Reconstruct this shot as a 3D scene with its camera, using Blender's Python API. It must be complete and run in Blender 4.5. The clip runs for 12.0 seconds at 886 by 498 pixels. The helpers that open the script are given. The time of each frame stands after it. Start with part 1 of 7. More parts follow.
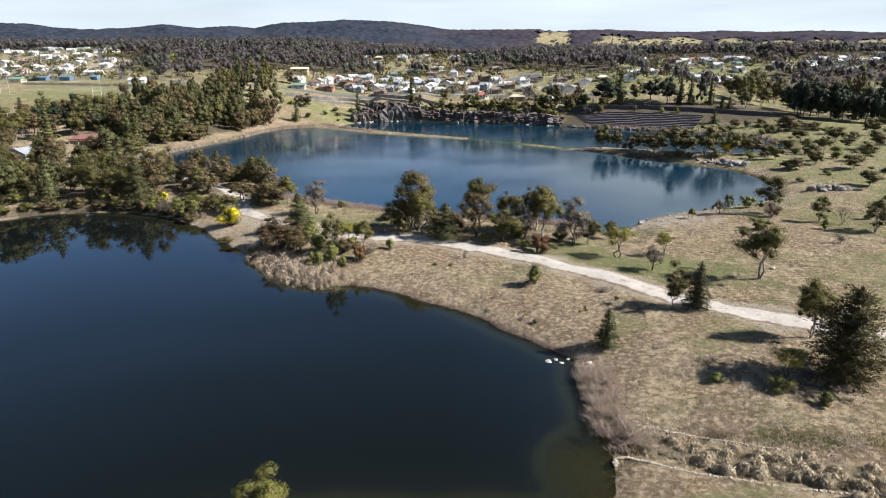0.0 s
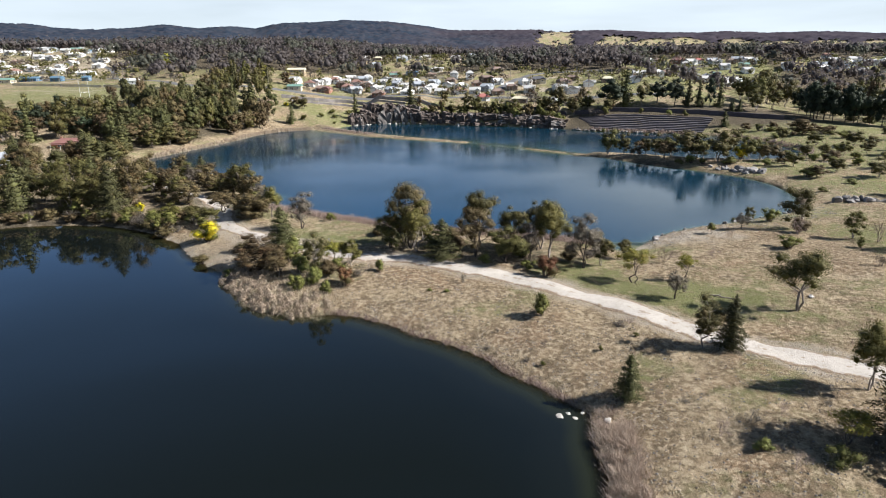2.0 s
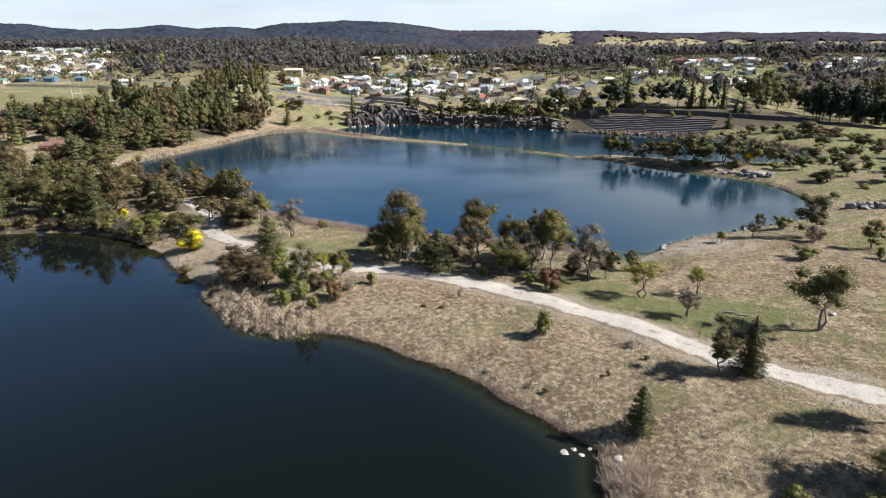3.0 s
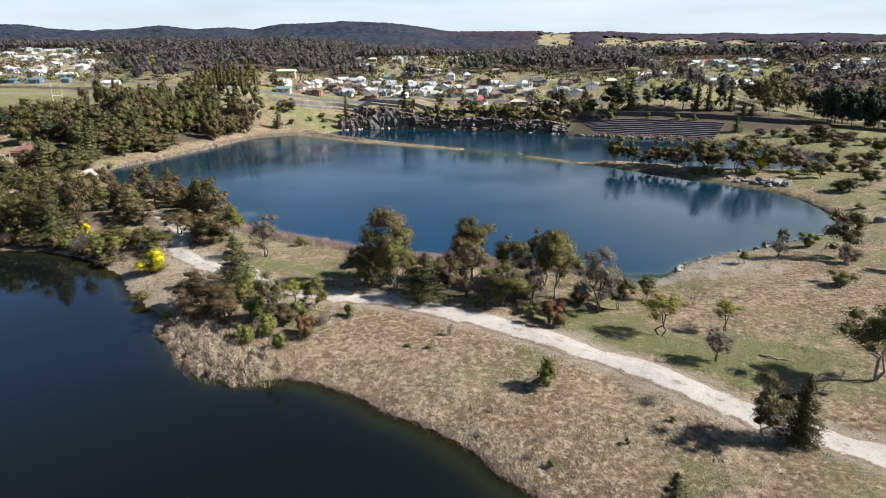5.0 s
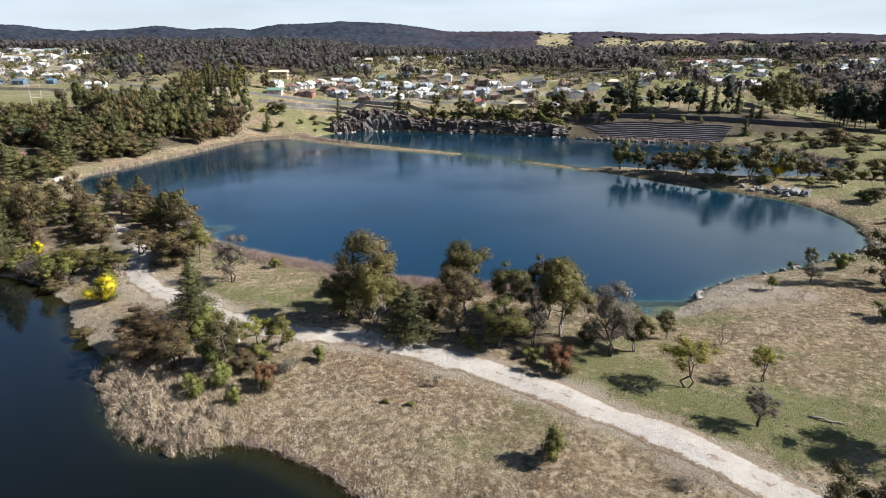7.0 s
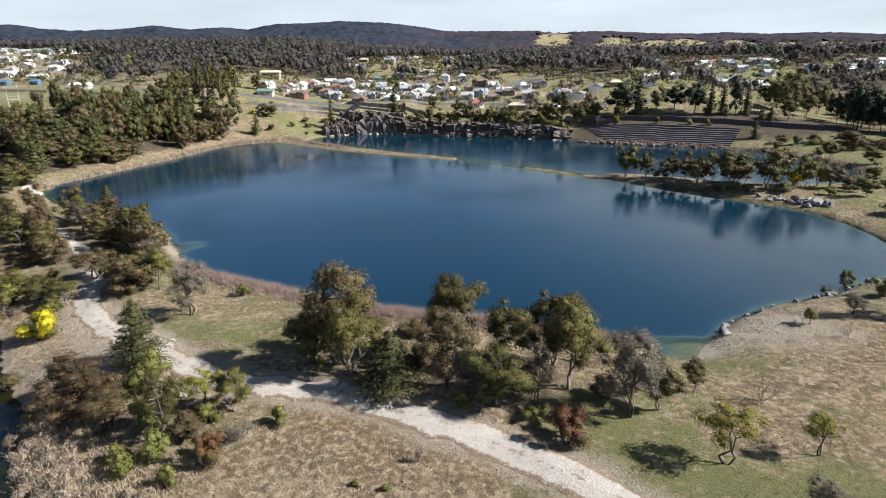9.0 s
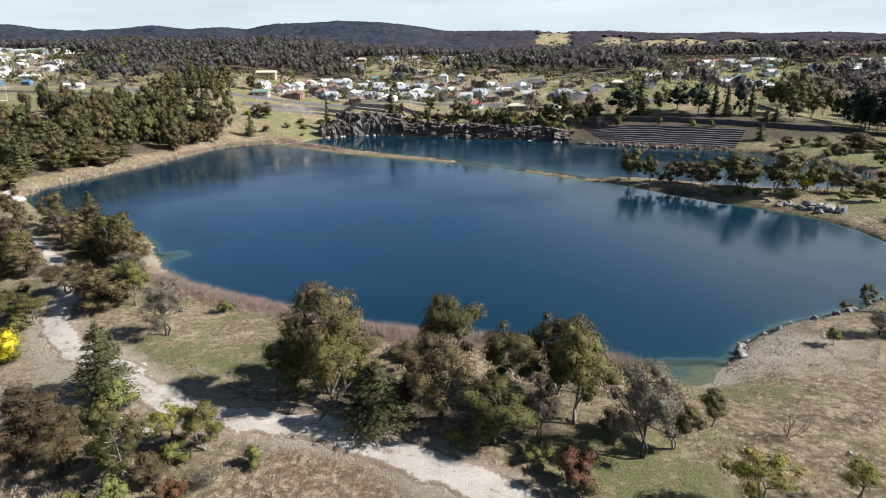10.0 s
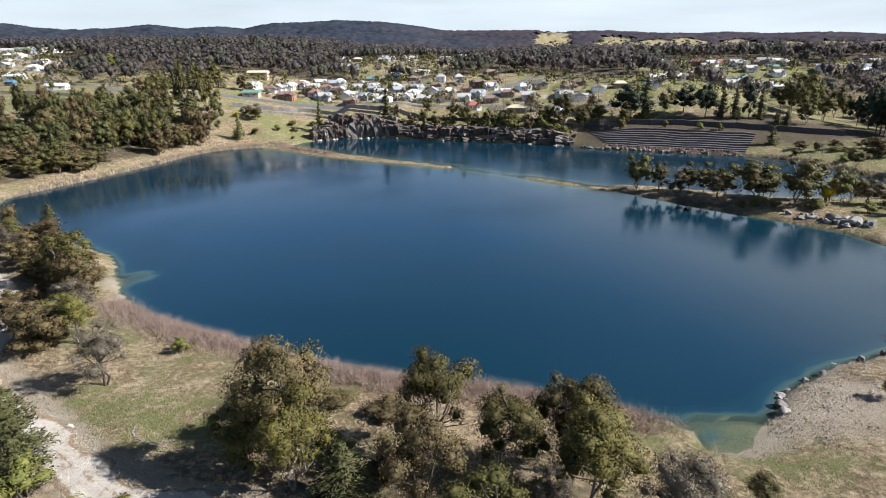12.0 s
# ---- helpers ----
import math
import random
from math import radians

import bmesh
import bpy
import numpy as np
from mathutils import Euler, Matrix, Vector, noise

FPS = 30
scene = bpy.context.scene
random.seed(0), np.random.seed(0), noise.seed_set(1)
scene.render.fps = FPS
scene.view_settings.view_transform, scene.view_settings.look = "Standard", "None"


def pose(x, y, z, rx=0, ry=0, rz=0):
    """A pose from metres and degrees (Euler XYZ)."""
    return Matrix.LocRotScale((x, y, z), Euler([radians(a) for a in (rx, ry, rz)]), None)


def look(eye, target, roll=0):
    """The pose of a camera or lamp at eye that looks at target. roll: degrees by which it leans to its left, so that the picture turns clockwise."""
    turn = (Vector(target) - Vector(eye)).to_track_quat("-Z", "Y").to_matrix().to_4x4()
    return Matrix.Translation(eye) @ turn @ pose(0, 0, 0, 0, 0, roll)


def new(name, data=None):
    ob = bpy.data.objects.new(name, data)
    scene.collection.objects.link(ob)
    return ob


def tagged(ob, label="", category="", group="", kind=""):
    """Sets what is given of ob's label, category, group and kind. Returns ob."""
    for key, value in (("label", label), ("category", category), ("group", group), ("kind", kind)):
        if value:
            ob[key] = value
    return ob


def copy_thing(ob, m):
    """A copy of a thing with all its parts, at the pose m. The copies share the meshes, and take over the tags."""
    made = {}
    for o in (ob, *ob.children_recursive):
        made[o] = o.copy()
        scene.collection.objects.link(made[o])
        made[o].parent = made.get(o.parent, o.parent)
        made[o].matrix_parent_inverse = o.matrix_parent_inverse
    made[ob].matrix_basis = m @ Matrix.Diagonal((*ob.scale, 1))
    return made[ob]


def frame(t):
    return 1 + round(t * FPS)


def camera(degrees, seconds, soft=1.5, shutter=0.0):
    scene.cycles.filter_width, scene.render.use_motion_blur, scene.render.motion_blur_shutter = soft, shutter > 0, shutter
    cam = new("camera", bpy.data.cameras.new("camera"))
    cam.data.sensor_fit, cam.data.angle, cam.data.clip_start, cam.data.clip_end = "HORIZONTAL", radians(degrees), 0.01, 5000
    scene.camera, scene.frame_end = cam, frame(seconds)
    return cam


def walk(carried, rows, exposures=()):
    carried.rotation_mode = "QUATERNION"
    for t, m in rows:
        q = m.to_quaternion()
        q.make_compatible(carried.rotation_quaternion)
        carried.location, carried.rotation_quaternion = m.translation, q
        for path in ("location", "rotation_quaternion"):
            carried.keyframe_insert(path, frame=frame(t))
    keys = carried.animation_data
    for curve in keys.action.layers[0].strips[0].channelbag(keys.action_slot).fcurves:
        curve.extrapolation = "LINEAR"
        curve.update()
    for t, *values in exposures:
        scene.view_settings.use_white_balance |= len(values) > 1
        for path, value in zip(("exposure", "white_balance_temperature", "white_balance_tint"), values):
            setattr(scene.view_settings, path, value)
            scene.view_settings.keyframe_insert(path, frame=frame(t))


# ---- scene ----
cam = camera(73, 12.0, soft=1.0)
PATH = [
    (0.0, (0.475, -2.459, 38.456), (-10.291, 92.274, 8.294), -0.42),
    (0.5, (0.311, 0.591, 38.511), (-10.545, 95.314, 8.351), -0.41),
    (1.0, (0.191, 3.713, 38.538), (-10.729, 98.434, 8.392), -0.41),
    (1.5, (0.109, 6.900, 38.542), (-10.852, 101.623, 8.421), -0.40),
    (2.0, (0.057, 10.141, 38.529), (-10.925, 104.873, 8.440), -0.38),
    (2.5, (0.030, 13.430, 38.505), (-10.957, 108.173, 8.452), -0.37),
    (3.0, (0.024, 16.759, 38.474), (-10.956, 111.515, 8.460), -0.36),
    (3.5, (0.032, 20.121, 38.439), (-10.930, 114.891, 8.464), -0.35),
    (4.0, (0.050, 23.508, 38.404), (-10.887, 118.293, 8.467), -0.34),
    (4.5, (0.075, 26.916, 38.373), (-10.832, 121.715, 8.470), -0.34),
    (5.0, (0.103, 30.337, 38.348), (-10.770, 125.149, 8.475), -0.34),
    (5.5, (0.131, 33.767, 38.331), (-10.707, 128.591, 8.482), -0.34),
    (6.0, (0.157, 37.201, 38.323), (-10.645, 132.034, 8.492), -0.34),
    (6.5, (0.178, 40.633, 38.325), (-10.589, 135.475, 8.506), -0.35),
    (7.0, (0.193, 44.061, 38.338), (-10.540, 138.908, 8.524), -0.36),
    (7.5, (0.201, 47.481, 38.361), (-10.500, 142.331, 8.547), -0.37),
    (8.0, (0.201, 50.889, 38.395), (-10.469, 145.740, 8.573), -0.39),
    (8.5, (0.194, 54.282, 38.437), (-10.448, 149.133, 8.604), -0.40),
    (9.0, (0.178, 57.659, 38.487), (-10.435, 152.508, 8.638), -0.41),
    (9.5, (0.156, 61.017, 38.543), (-10.429, 155.863, 8.674), -0.42),
    (10.0, (0.128, 64.355, 38.601), (-10.428, 159.198, 8.711), -0.43),
    (10.5, (0.096, 67.672, 38.659), (-10.428, 162.512, 8.749), -0.43),
    (11.0, (0.063, 70.967, 38.713), (-10.425, 165.806, 8.786), -0.42),
    (11.5, (0.031, 74.241, 38.759), (-10.415, 169.080, 8.819), -0.40),
    (12.0, (0.003, 77.494, 38.793), (-10.392, 172.337, 8.847), -0.37),
]
walk(cam, [(t, look(eye, target, roll)) for t, eye, target, roll in PATH], [(0.0, 1.16), (2.5, 1.15), (5.0, 1.10), (7.0, 1.06), (9.5, 1.04), (12.0, 1.12)])


# ---- light: a clear winter day, the sun to the right and level with the view ----
SUN_UP, SUN_ROUND = radians(36.5), radians(92)
world = bpy.data.worlds.new("sky")
scene.world = world
world.use_nodes = True
wn, wl = world.node_tree.nodes, world.node_tree.links
sky = wn.new("ShaderNodeTexSky")
sky.sky_type, sky.sun_disc, sky.sun_elevation, sky.sun_rotation = "NISHITA", False, SUN_UP, SUN_ROUND
sky.air_density, sky.dust_density, sky.ozone_density = 1.0, 0.3, 3.0
wn["Background"].inputs["Strength"].default_value = 0.025
# thin high cloud, thickest low over the horizon and reaching higher towards the sun
geo = wn.new("ShaderNodeTexCoord")
split = wn.new("ShaderNodeSeparateXYZ")
wl.new(geo.outputs["Generated"], split.inputs["Vector"])
flat = wn.new("ShaderNodeMapping")
flat.inputs["Scale"].default_value = (1.2, 1.2, 9.0)
wl.new(geo.outputs["Generated"], flat.inputs["Vector"])
veil = wn.new("ShaderNodeTexNoise")
veil.inputs["Scale"].default_value, veil.inputs["Detail"].default_value = 2.2, 5.0
wl.new(flat.outputs["Vector"], veil.inputs["Vector"])
low = wn.new("ShaderNodeMapRange")
for key, v in zip(("From Min", "From Max", "To Min", "To Max"), (0.04, 0.60, 0.94, 0.0)):
    low.inputs[key].default_value = v
sunward = wn.new("ShaderNodeMapRange")
for key, v in zip(("From Min", "From Max", "To Min", "To Max"), (-0.1, 0.9, 0.0, -0.40)):
    sunward.inputs[key].default_value = v
wl.new(split.outputs["X"], sunward.inputs["Value"])
rise = wn.new("ShaderNodeMath")
wl.new(split.outputs["Z"], rise.inputs[0])
wl.new(sunward.outputs["Result"], rise.inputs[1])
wl.new(rise.outputs["Value"], low.inputs["Value"])
patchy = wn.new("ShaderNodeMapRange")
for key, v in zip(("From Min", "From Max", "To Min", "To Max"), (0.35, 0.7, 0.78, 1.06)):
    patchy.inputs[key].default_value = v
wl.new(veil.outputs["Fac"], patchy.inputs["Value"])
share = wn.new("ShaderNodeMath")
share.operation = "MULTIPLY"
share.use_clamp = True
wl.new(low.outputs["Result"], share.inputs[0])
wl.new(patchy.outputs["Result"], share.inputs[1])
cloud = wn.new("ShaderNodeMix")
cloud.data_type = "RGBA"
haze = wn.new("ShaderNodeMix")
haze.data_type = "RGBA"
haze.inputs["A"].default_value, haze.inputs["B"].default_value = (16.2, 18.5, 20.8, 1.0), (4.9, 10.6, 23.0, 1.0)
clear_up = wn.new("ShaderNodeMapRange")
for key, v in zip(("From Min", "From Max", "To Min", "To Max"), (0.09, 0.26, 0.0, 1.0)):
    clear_up.inputs[key].default_value = v
wl.new(rise.outputs["Value"], clear_up.inputs["Value"])
wl.new(clear_up.outputs["Result"], haze.inputs["Factor"])
wl.new(haze.outputs["Result"], cloud.inputs["B"])
wl.new(share.outputs["Value"], cloud.inputs["Factor"])
wl.new(sky.outputs["Color"], cloud.inputs["A"])
wl.new(cloud.outputs["Result"], wn["Background"].inputs["Color"])
sun = new("sun", bpy.data.lights.new("sun", "SUN"))
sun.data.energy, sun.data.angle, sun.data.color = 5.0, radians(0.55), (1.0, 0.982, 0.968)
sun.matrix_basis = look((300 * math.cos(SUN_UP) * math.sin(SUN_ROUND), 300 * math.cos(SUN_UP) * math.cos(SUN_ROUND), 300 * math.sin(SUN_UP)), (0, 0, 0))


# ---- materials ----
def base_material(name):
    m = bpy.data.materials.new(name)
    m.use_nodes = True
    n, l = m.node_tree.nodes, m.node_tree.links
    return m, n, l, n["Principled BSDF"]


def noise_node(n, l, scale, detail=4.0, rough=0.55, coords=None):
    t = n.new("ShaderNodeTexNoise")
    t.inputs["Scale"].default_value, t.inputs["Detail"].default_value, t.inputs["Roughness"].default_value = scale, detail, rough
    if coords is not None:
        l.new(coords, t.inputs["Vector"])
    return t.outputs["Fac"]


def span(n, l, value, lo, hi, a=0.0, b=1.0):
    r = n.new("ShaderNodeMapRange")
    for key, v in zip(("From Min", "From Max", "To Min", "To Max"), (lo, hi, a, b)):
        r.inputs[key].default_value = v
    l.new(value, r.inputs["Value"])
    return r.outputs["Result"]


def blend(n, l, fac, a, b, how="MIX"):
    x = n.new("ShaderNodeMix")
    x.data_type, x.blend_type = "RGBA", how
    for sock, v in ((x.inputs["Factor"], fac), (x.inputs["A"], a), (x.inputs["B"], b)):
        if isinstance(v, (int, float)):
            sock.default_value = v
        elif isinstance(v, tuple):
            sock.default_value = (*v, 1.0)
        else:
            l.new(v, sock)
    return x.outputs["Result"]


def times(n, l, a, b, how="MULTIPLY"):
    m = n.new("ShaderNodeMath")
    m.operation = how
    for i, v in enumerate((a, b)):
        if isinstance(v, (int, float)):
            m.inputs[i].default_value = v
        else:
            l.new(v, m.inputs[i])
    return m.outputs["Value"]


def relief(n, l, height_value, strength, distance, normal_to):
    b = n.new("ShaderNodeBump")
    b.inputs["Strength"].default_value, b.inputs["Distance"].default_value = strength, distance
    l.new(height_value, b.inputs["Height"])
    l.new(b.outputs["Normal"], normal_to)


def place_coords(n):
    return n.new("ShaderNodeNewGeometry").outputs["Position"]


def worn(name, a, b, scale, rough=0.8, bump=0.3, fine=8.0, metal=0.0, spread=0.0, where="Object"):
    """Two tones mottled at two scales, with fine relief; spread: how far single things differ."""
    m, n, l, p = base_material(name)
    co = place_coords(n) if where == "World" else n.new("ShaderNodeTexCoord").outputs["Object"]
    big, small = noise_node(n, l, scale, coords=co), noise_node(n, l, scale * fine, 6, coords=co)
    c = blend(n, l, span(n, l, big, 0.35, 0.65), a, b)
    c = blend(n, l, span(n, l, small, 0.35, 0.7, 0.0, 0.35), c, tuple(0.55 * v for v in a))
    if spread:
        r = n.new("ShaderNodeObjectInfo").outputs["Random"]
        h = n.new("ShaderNodeHueSaturation")
        l.new(span(n, l, r, 0, 1, 1 - spread, 1 + spread), h.inputs["Value"])
        l.new(c, h.inputs["Color"])
        c = h.outputs["Color"]
    l.new(c, p.inputs["Base Color"])
    p.inputs["Roughness"].default_value, p.inputs["Metallic"].default_value = rough, metal
    if bump:
        relief(n, l, small, bump, 0.05 / max(scale, 0.05) * 0.2, p.inputs["Normal"])
    return m


def leafy(name, dark, light, tip=None, tip_share=0.0, through_light=0.2):
    """Leaves: each leaf, and each tree, of its own tone; thin enough to let some light through."""
    m, n, l, p = base_material(name)
    isl = n.new("ShaderNodeNewGeometry").outputs["Random Per Island"]
    obj = n.new("ShaderNodeObjectInfo").outputs["Random"]
    c = blend(n, l, span(n, l, isl, 0, 1, 0.15, 0.9), dark, light)
    if tip:
        co = n.new("ShaderNodeTexCoord").outputs["Object"]
        patch = noise_node(n, l, 0.9, 2, coords=co)
        c = blend(n, l, span(n, l, patch, 0.62 - tip_share, 0.7 - tip_share), c, tip)
    h = n.new("ShaderNodeHueSaturation")
    l.new(span(n, l, obj, 0, 1, 0.485, 0.512), h.inputs["Hue"])
    l.new(span(n, l, obj, 0, 1, 0.8, 1.25), h.inputs["Value"])
    l.new(c, h.inputs["Color"])
    l.new(h.outputs["Color"], p.inputs["Base Color"])
    p.inputs["Roughness"].default_value = 0.65
    p.inputs["Specular IOR Level"].default_value = 0.2
    t = n.new("ShaderNodeBsdfTranslucent")
    l.new(h.outputs["Color"], t.inputs["Color"])
    x = n.new("ShaderNodeMixShader")
    x.inputs["Fac"].default_value = through_light
    l.new(p.outputs["BSDF"], x.inputs[1])
    l.new(t.outputs["BSDF"], x.inputs[2])
    l.new(x.outputs["Shader"], n["Material Output"].inputs["Surface"])
    return m


def ground_material():
    m, n, l, p = base_material("dry_grassland")
    co = place_coords(n)
    at = n.new("ShaderNodeAttribute")
    at.attribute_name = "cover"
    sep = n.new("ShaderNodeSeparateColor")
    l.new(at.outputs["Color"], sep.inputs["Color"])
    green, bare, litter_shade = sep.outputs["Red"], sep.outputs["Green"], sep.outputs["Blue"]
    big, mid = noise_node(n, l, 0.09, 3, coords=co), noise_node(n, l, 0.55, 5, 0.6, coords=co)
    fine, grain = noise_node(n, l, 3.5, 6, 0.65, coords=co), noise_node(n, l, 16.0, 4, 0.7, coords=co)
    tone, clump = noise_node(n, l, 0.22, 4, 0.6, coords=co), noise_node(n, l, 1.4, 4, 0.6, coords=co)
    dry = blend(n, l, span(n, l, tone, 0.42, 0.60), (0.225, 0.162, 0.098), (0.42, 0.325, 0.205))
    dry = blend(n, l, span(n, l, big, 0.50, 0.64, 0, 0.8), dry, (0.27, 0.175, 0.105))
    dry = blend(n, l, span(n, l, mid, 0.48, 0.66, 0, 0.75), dry, (0.145, 0.110, 0.068))
    dry = blend(n, l, span(n, l, clump, 0.50, 0.62, 0, 0.85), dry, (0.55, 0.44, 0.295))
    dry = blend(n, l, span(n, l, clump, 0.46, 0.36, 0, 0.7), dry, (0.128, 0.095, 0.056))
    dry = blend(n, l, span(n, l, fine, 0.56, 0.70, 0, 0.6), dry, (0.12, 0.09, 0.055))
    turf = blend(n, l, span(n, l, fine, 0.3, 0.7), (0.125, 0.138, 0.047), (0.265, 0.258, 0.112))
    c = blend(n, l, span(n, l, times(n, l, green, span(n, l, mid, 0.3, 0.7, 0.4, 1.6)), 0.35, 0.95), dry, turf)
    sand = blend(n, l, span(n, l, fine, 0.35, 0.65), (0.50, 0.43, 0.33), (0.36, 0.30, 0.235))
    c = blend(n, l, span(n, l, times(n, l, bare, span(n, l, fine, 0.25, 0.75, 0.45, 1.55)), 0.3, 0.7), c, sand)
    # fallen leaves, and the tree shade painted on the north bank
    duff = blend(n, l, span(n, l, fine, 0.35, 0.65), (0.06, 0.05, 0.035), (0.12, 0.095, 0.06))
    c = blend(n, l, span(n, l, times(n, l, litter_shade, span(n, l, mid, 0.25, 0.75, 0.5, 1.5)), 0.25, 0.75), c, duff)
    c = blend(n, l, span(n, l, grain, 0.52, 0.64, 0, 0.8), c, (0.060, 0.047, 0.034))
    c = blend(n, l, span(n, l, grain, 0.42, 0.30, 0, 0.75), c, (0.60, 0.51, 0.38))
    l.new(c, p.inputs["Base Color"])
    p.inputs["Roughness"].default_value, p.inputs["Specular IOR Level"].default_value = 0.95, 0.15
    relief(n, l, times(n, l, fine, times(n, l, grain, 0.6), "ADD"), 1.0, 0.45, p.inputs["Normal"])
    return m


def water_material(name, deep, mid, shallow, clear, rough=0.09, swell=0.22):
    """Still lake water: a mirror by Fresnel over its own body colour; the bed shows where it is shallow."""
    m, n, l, p = base_material(name)
    co = place_coords(n)
    at = n.new("ShaderNodeAttribute")
    at.attribute_name = "depth"
    d = at.outputs["Fac"]
    c = blend(n, l, span(n, l, d, 0.3, 2.2), shallow, mid)
    c = blend(n, l, span(n, l, d, 1.5, 5.0), c, deep)
    l.new(c, p.inputs["Base Color"])
    p.inputs["IOR"].default_value = 1.33
    wave = noise_node(n, l, 0.9, 3, 0.5, coords=co)
    gust = span(n, l, noise_node(n, l, 0.02, 2, coords=co), 0.4, 0.62, 0.25, 1.0)
    l.new(span(n, l, gust, 0.25, 1.0, rough * 0.6, rough * 1.6), p.inputs["Roughness"])
    relief(n, l, times(n, l, wave, gust), swell, 0.12, p.inputs["Normal"])
    see = n.new("ShaderNodeBsdfTransparent")
    see.inputs["Color"].default_value = (*clear, 1)
    x = n.new("ShaderNodeMixShader")
    l.new(span(n, l, d, 0.0, 1.1, 0.18, 1.0), x.inputs["Fac"])
    l.new(see.outputs["BSDF"], x.inputs[1])
    l.new(p.outputs["BSDF"], x.inputs[2])
    l.new(x.outputs["Shader"], n["Material Output"].inputs["Surface"])
    return m


GROUND = ground_material()
WATER_NEAR = water_material("dark_lake_water", (0.0042, 0.0060, 0.0058), (0.0062, 0.0080, 0.0070), (0.017, 0.019, 0.008), (0.42, 0.38, 0.27), 0.035, 0.07)
WATER_FAR = water_material("blue_lake_water", (0.0030, 0.021, 0.037), (0.006, 0.033, 0.046), (0.055, 0.085, 0.066), (0.85, 0.93, 0.78), 0.14, 0.10)


def gravel_material():
    """Pale crushed stone, worn through to brown soil along its edges and between the ruts."""
    m, n, l, p = base_material("white_gravel")
    co = place_coords(n)
    at = n.new("ShaderNodeAttribute")
    at.attribute_name = "wear"
    big, fine, grain = noise_node(n, l, 0.5, 5, 0.6, coords=co), noise_node(n, l, 2.6, 6, 0.65, coords=co), noise_node(n, l, 13.0, 5, 0.7, coords=co)
    c = blend(n, l, span(n, l, big, 0.35, 0.65), (0.50, 0.455, 0.40), (0.40, 0.355, 0.305))
    c = blend(n, l, span(n, l, fine, 0.5, 0.75, 0, 0.6), c, (0.33, 0.28, 0.23))
    soil = blend(n, l, span(n, l, fine, 0.35, 0.65), (0.155, 0.105, 0.07), (0.29, 0.215, 0.145))
    worn_through = times(n, l, at.outputs["Fac"], span(n, l, times(n, l, big, fine, "ADD"), 0.75, 1.25, -0.45, 0.55), "ADD")
    c = blend(n, l, span(n, l, worn_through, 0.38, 0.62), c, soil)
    c = blend(n, l, span(n, l, grain, 0.55, 0.75, 0, 0.5), c, (0.14, 0.115, 0.095))
    l.new(c, p.inputs["Base Color"])
    p.inputs["Roughness"].default_value = 0.95
    relief(n, l, times(n, l, fine, grain, "ADD"), 0.8, 0.15, p.inputs["Normal"])
    return m


GRAVEL = gravel_material()
ASPHALT = worn("asphalt", (0.10, 0.10, 0.10), (0.14, 0.135, 0.13), 0.2, 0.9, 0.2, 9, where="World")
BARK_GREY = worn("grey_bark", (0.16, 0.13, 0.11), (0.30, 0.26, 0.22), 2.5, 0.9, 0.6, 6)
BARK_DARK = worn("dark_bark", (0.05, 0.038, 0.03), (0.10, 0.075, 0.055), 2.5, 0.95, 0.6, 6)
TWIG = worn("bare_twigs", (0.22, 0.16, 0.13), (0.30, 0.23, 0.19), 3, 0.9, 0.2, 4, spread=0.25)
LEAF_GUM = leafy("gum_leaves", (0.031, 0.032, 0.010), (0.125, 0.110, 0.034), (0.135, 0.110, 0.045), 0.05)
LEAF_OLIVE = leafy("olive_leaves", (0.042, 0.042, 0.011), (0.152, 0.134, 0.034), (0.165, 0.150, 0.045), 0.06)
LEAF_BROWN = leafy("russet_leaves", (0.046, 0.036, 0.018), (0.148, 0.110, 0.051), (0.150, 0.092, 0.042), 0.03)
LEAF_GREY = leafy("grey_leaves", (0.066, 0.053, 0.040), (0.175, 0.148, 0.112))
LEAF_PINE = leafy("pine_needles", (0.030, 0.032, 0.012), (0.100, 0.098, 0.036), (0.122, 0.108, 0.042), 0.0, through_light=0.12)
LEAF_BLACKPINE = leafy("old_pine_needles", (0.012, 0.019, 0.011), (0.040, 0.052, 0.026), through_light=0.1)
LEAF_BUSH = leafy("bush_leaves", (0.056, 0.062, 0.017), (0.172, 0.165, 0.046))
LEAF_WATTLE = leafy("wattle_leaves", (0.13, 0.135, 0.02), (0.28, 0.265, 0.05), (0.30, 0.235, 0.05), 0.03)
FLOWER = leafy("wattle_flowers", (0.36, 0.29, 0.012), (0.66, 0.54, 0.03), (0.12, 0.12, 0.02), 0.2)
LEAF_RED = leafy("red_leaves", (0.065, 0.034, 0.016), (0.165, 0.078, 0.036), (0.09, 0.075, 0.028), 0.07)
# far leaves are tinted greyer and bluer to paint in distance haze
LEAF_HAZED = leafy("hazed_far_forest", (0.094, 0.082, 0.080), (0.142, 0.124, 0.116), through_light=0.45)
LEAF_HAZED_GREEN = leafy("hazed_green_forest", (0.056, 0.058, 0.046), (0.098, 0.098, 0.073), through_light=0.45)
LEAF_HAZED_BROWN = leafy("hazed_brown_forest", (0.086, 0.073, 0.066), (0.132, 0.112, 0.098), through_light=0.45)


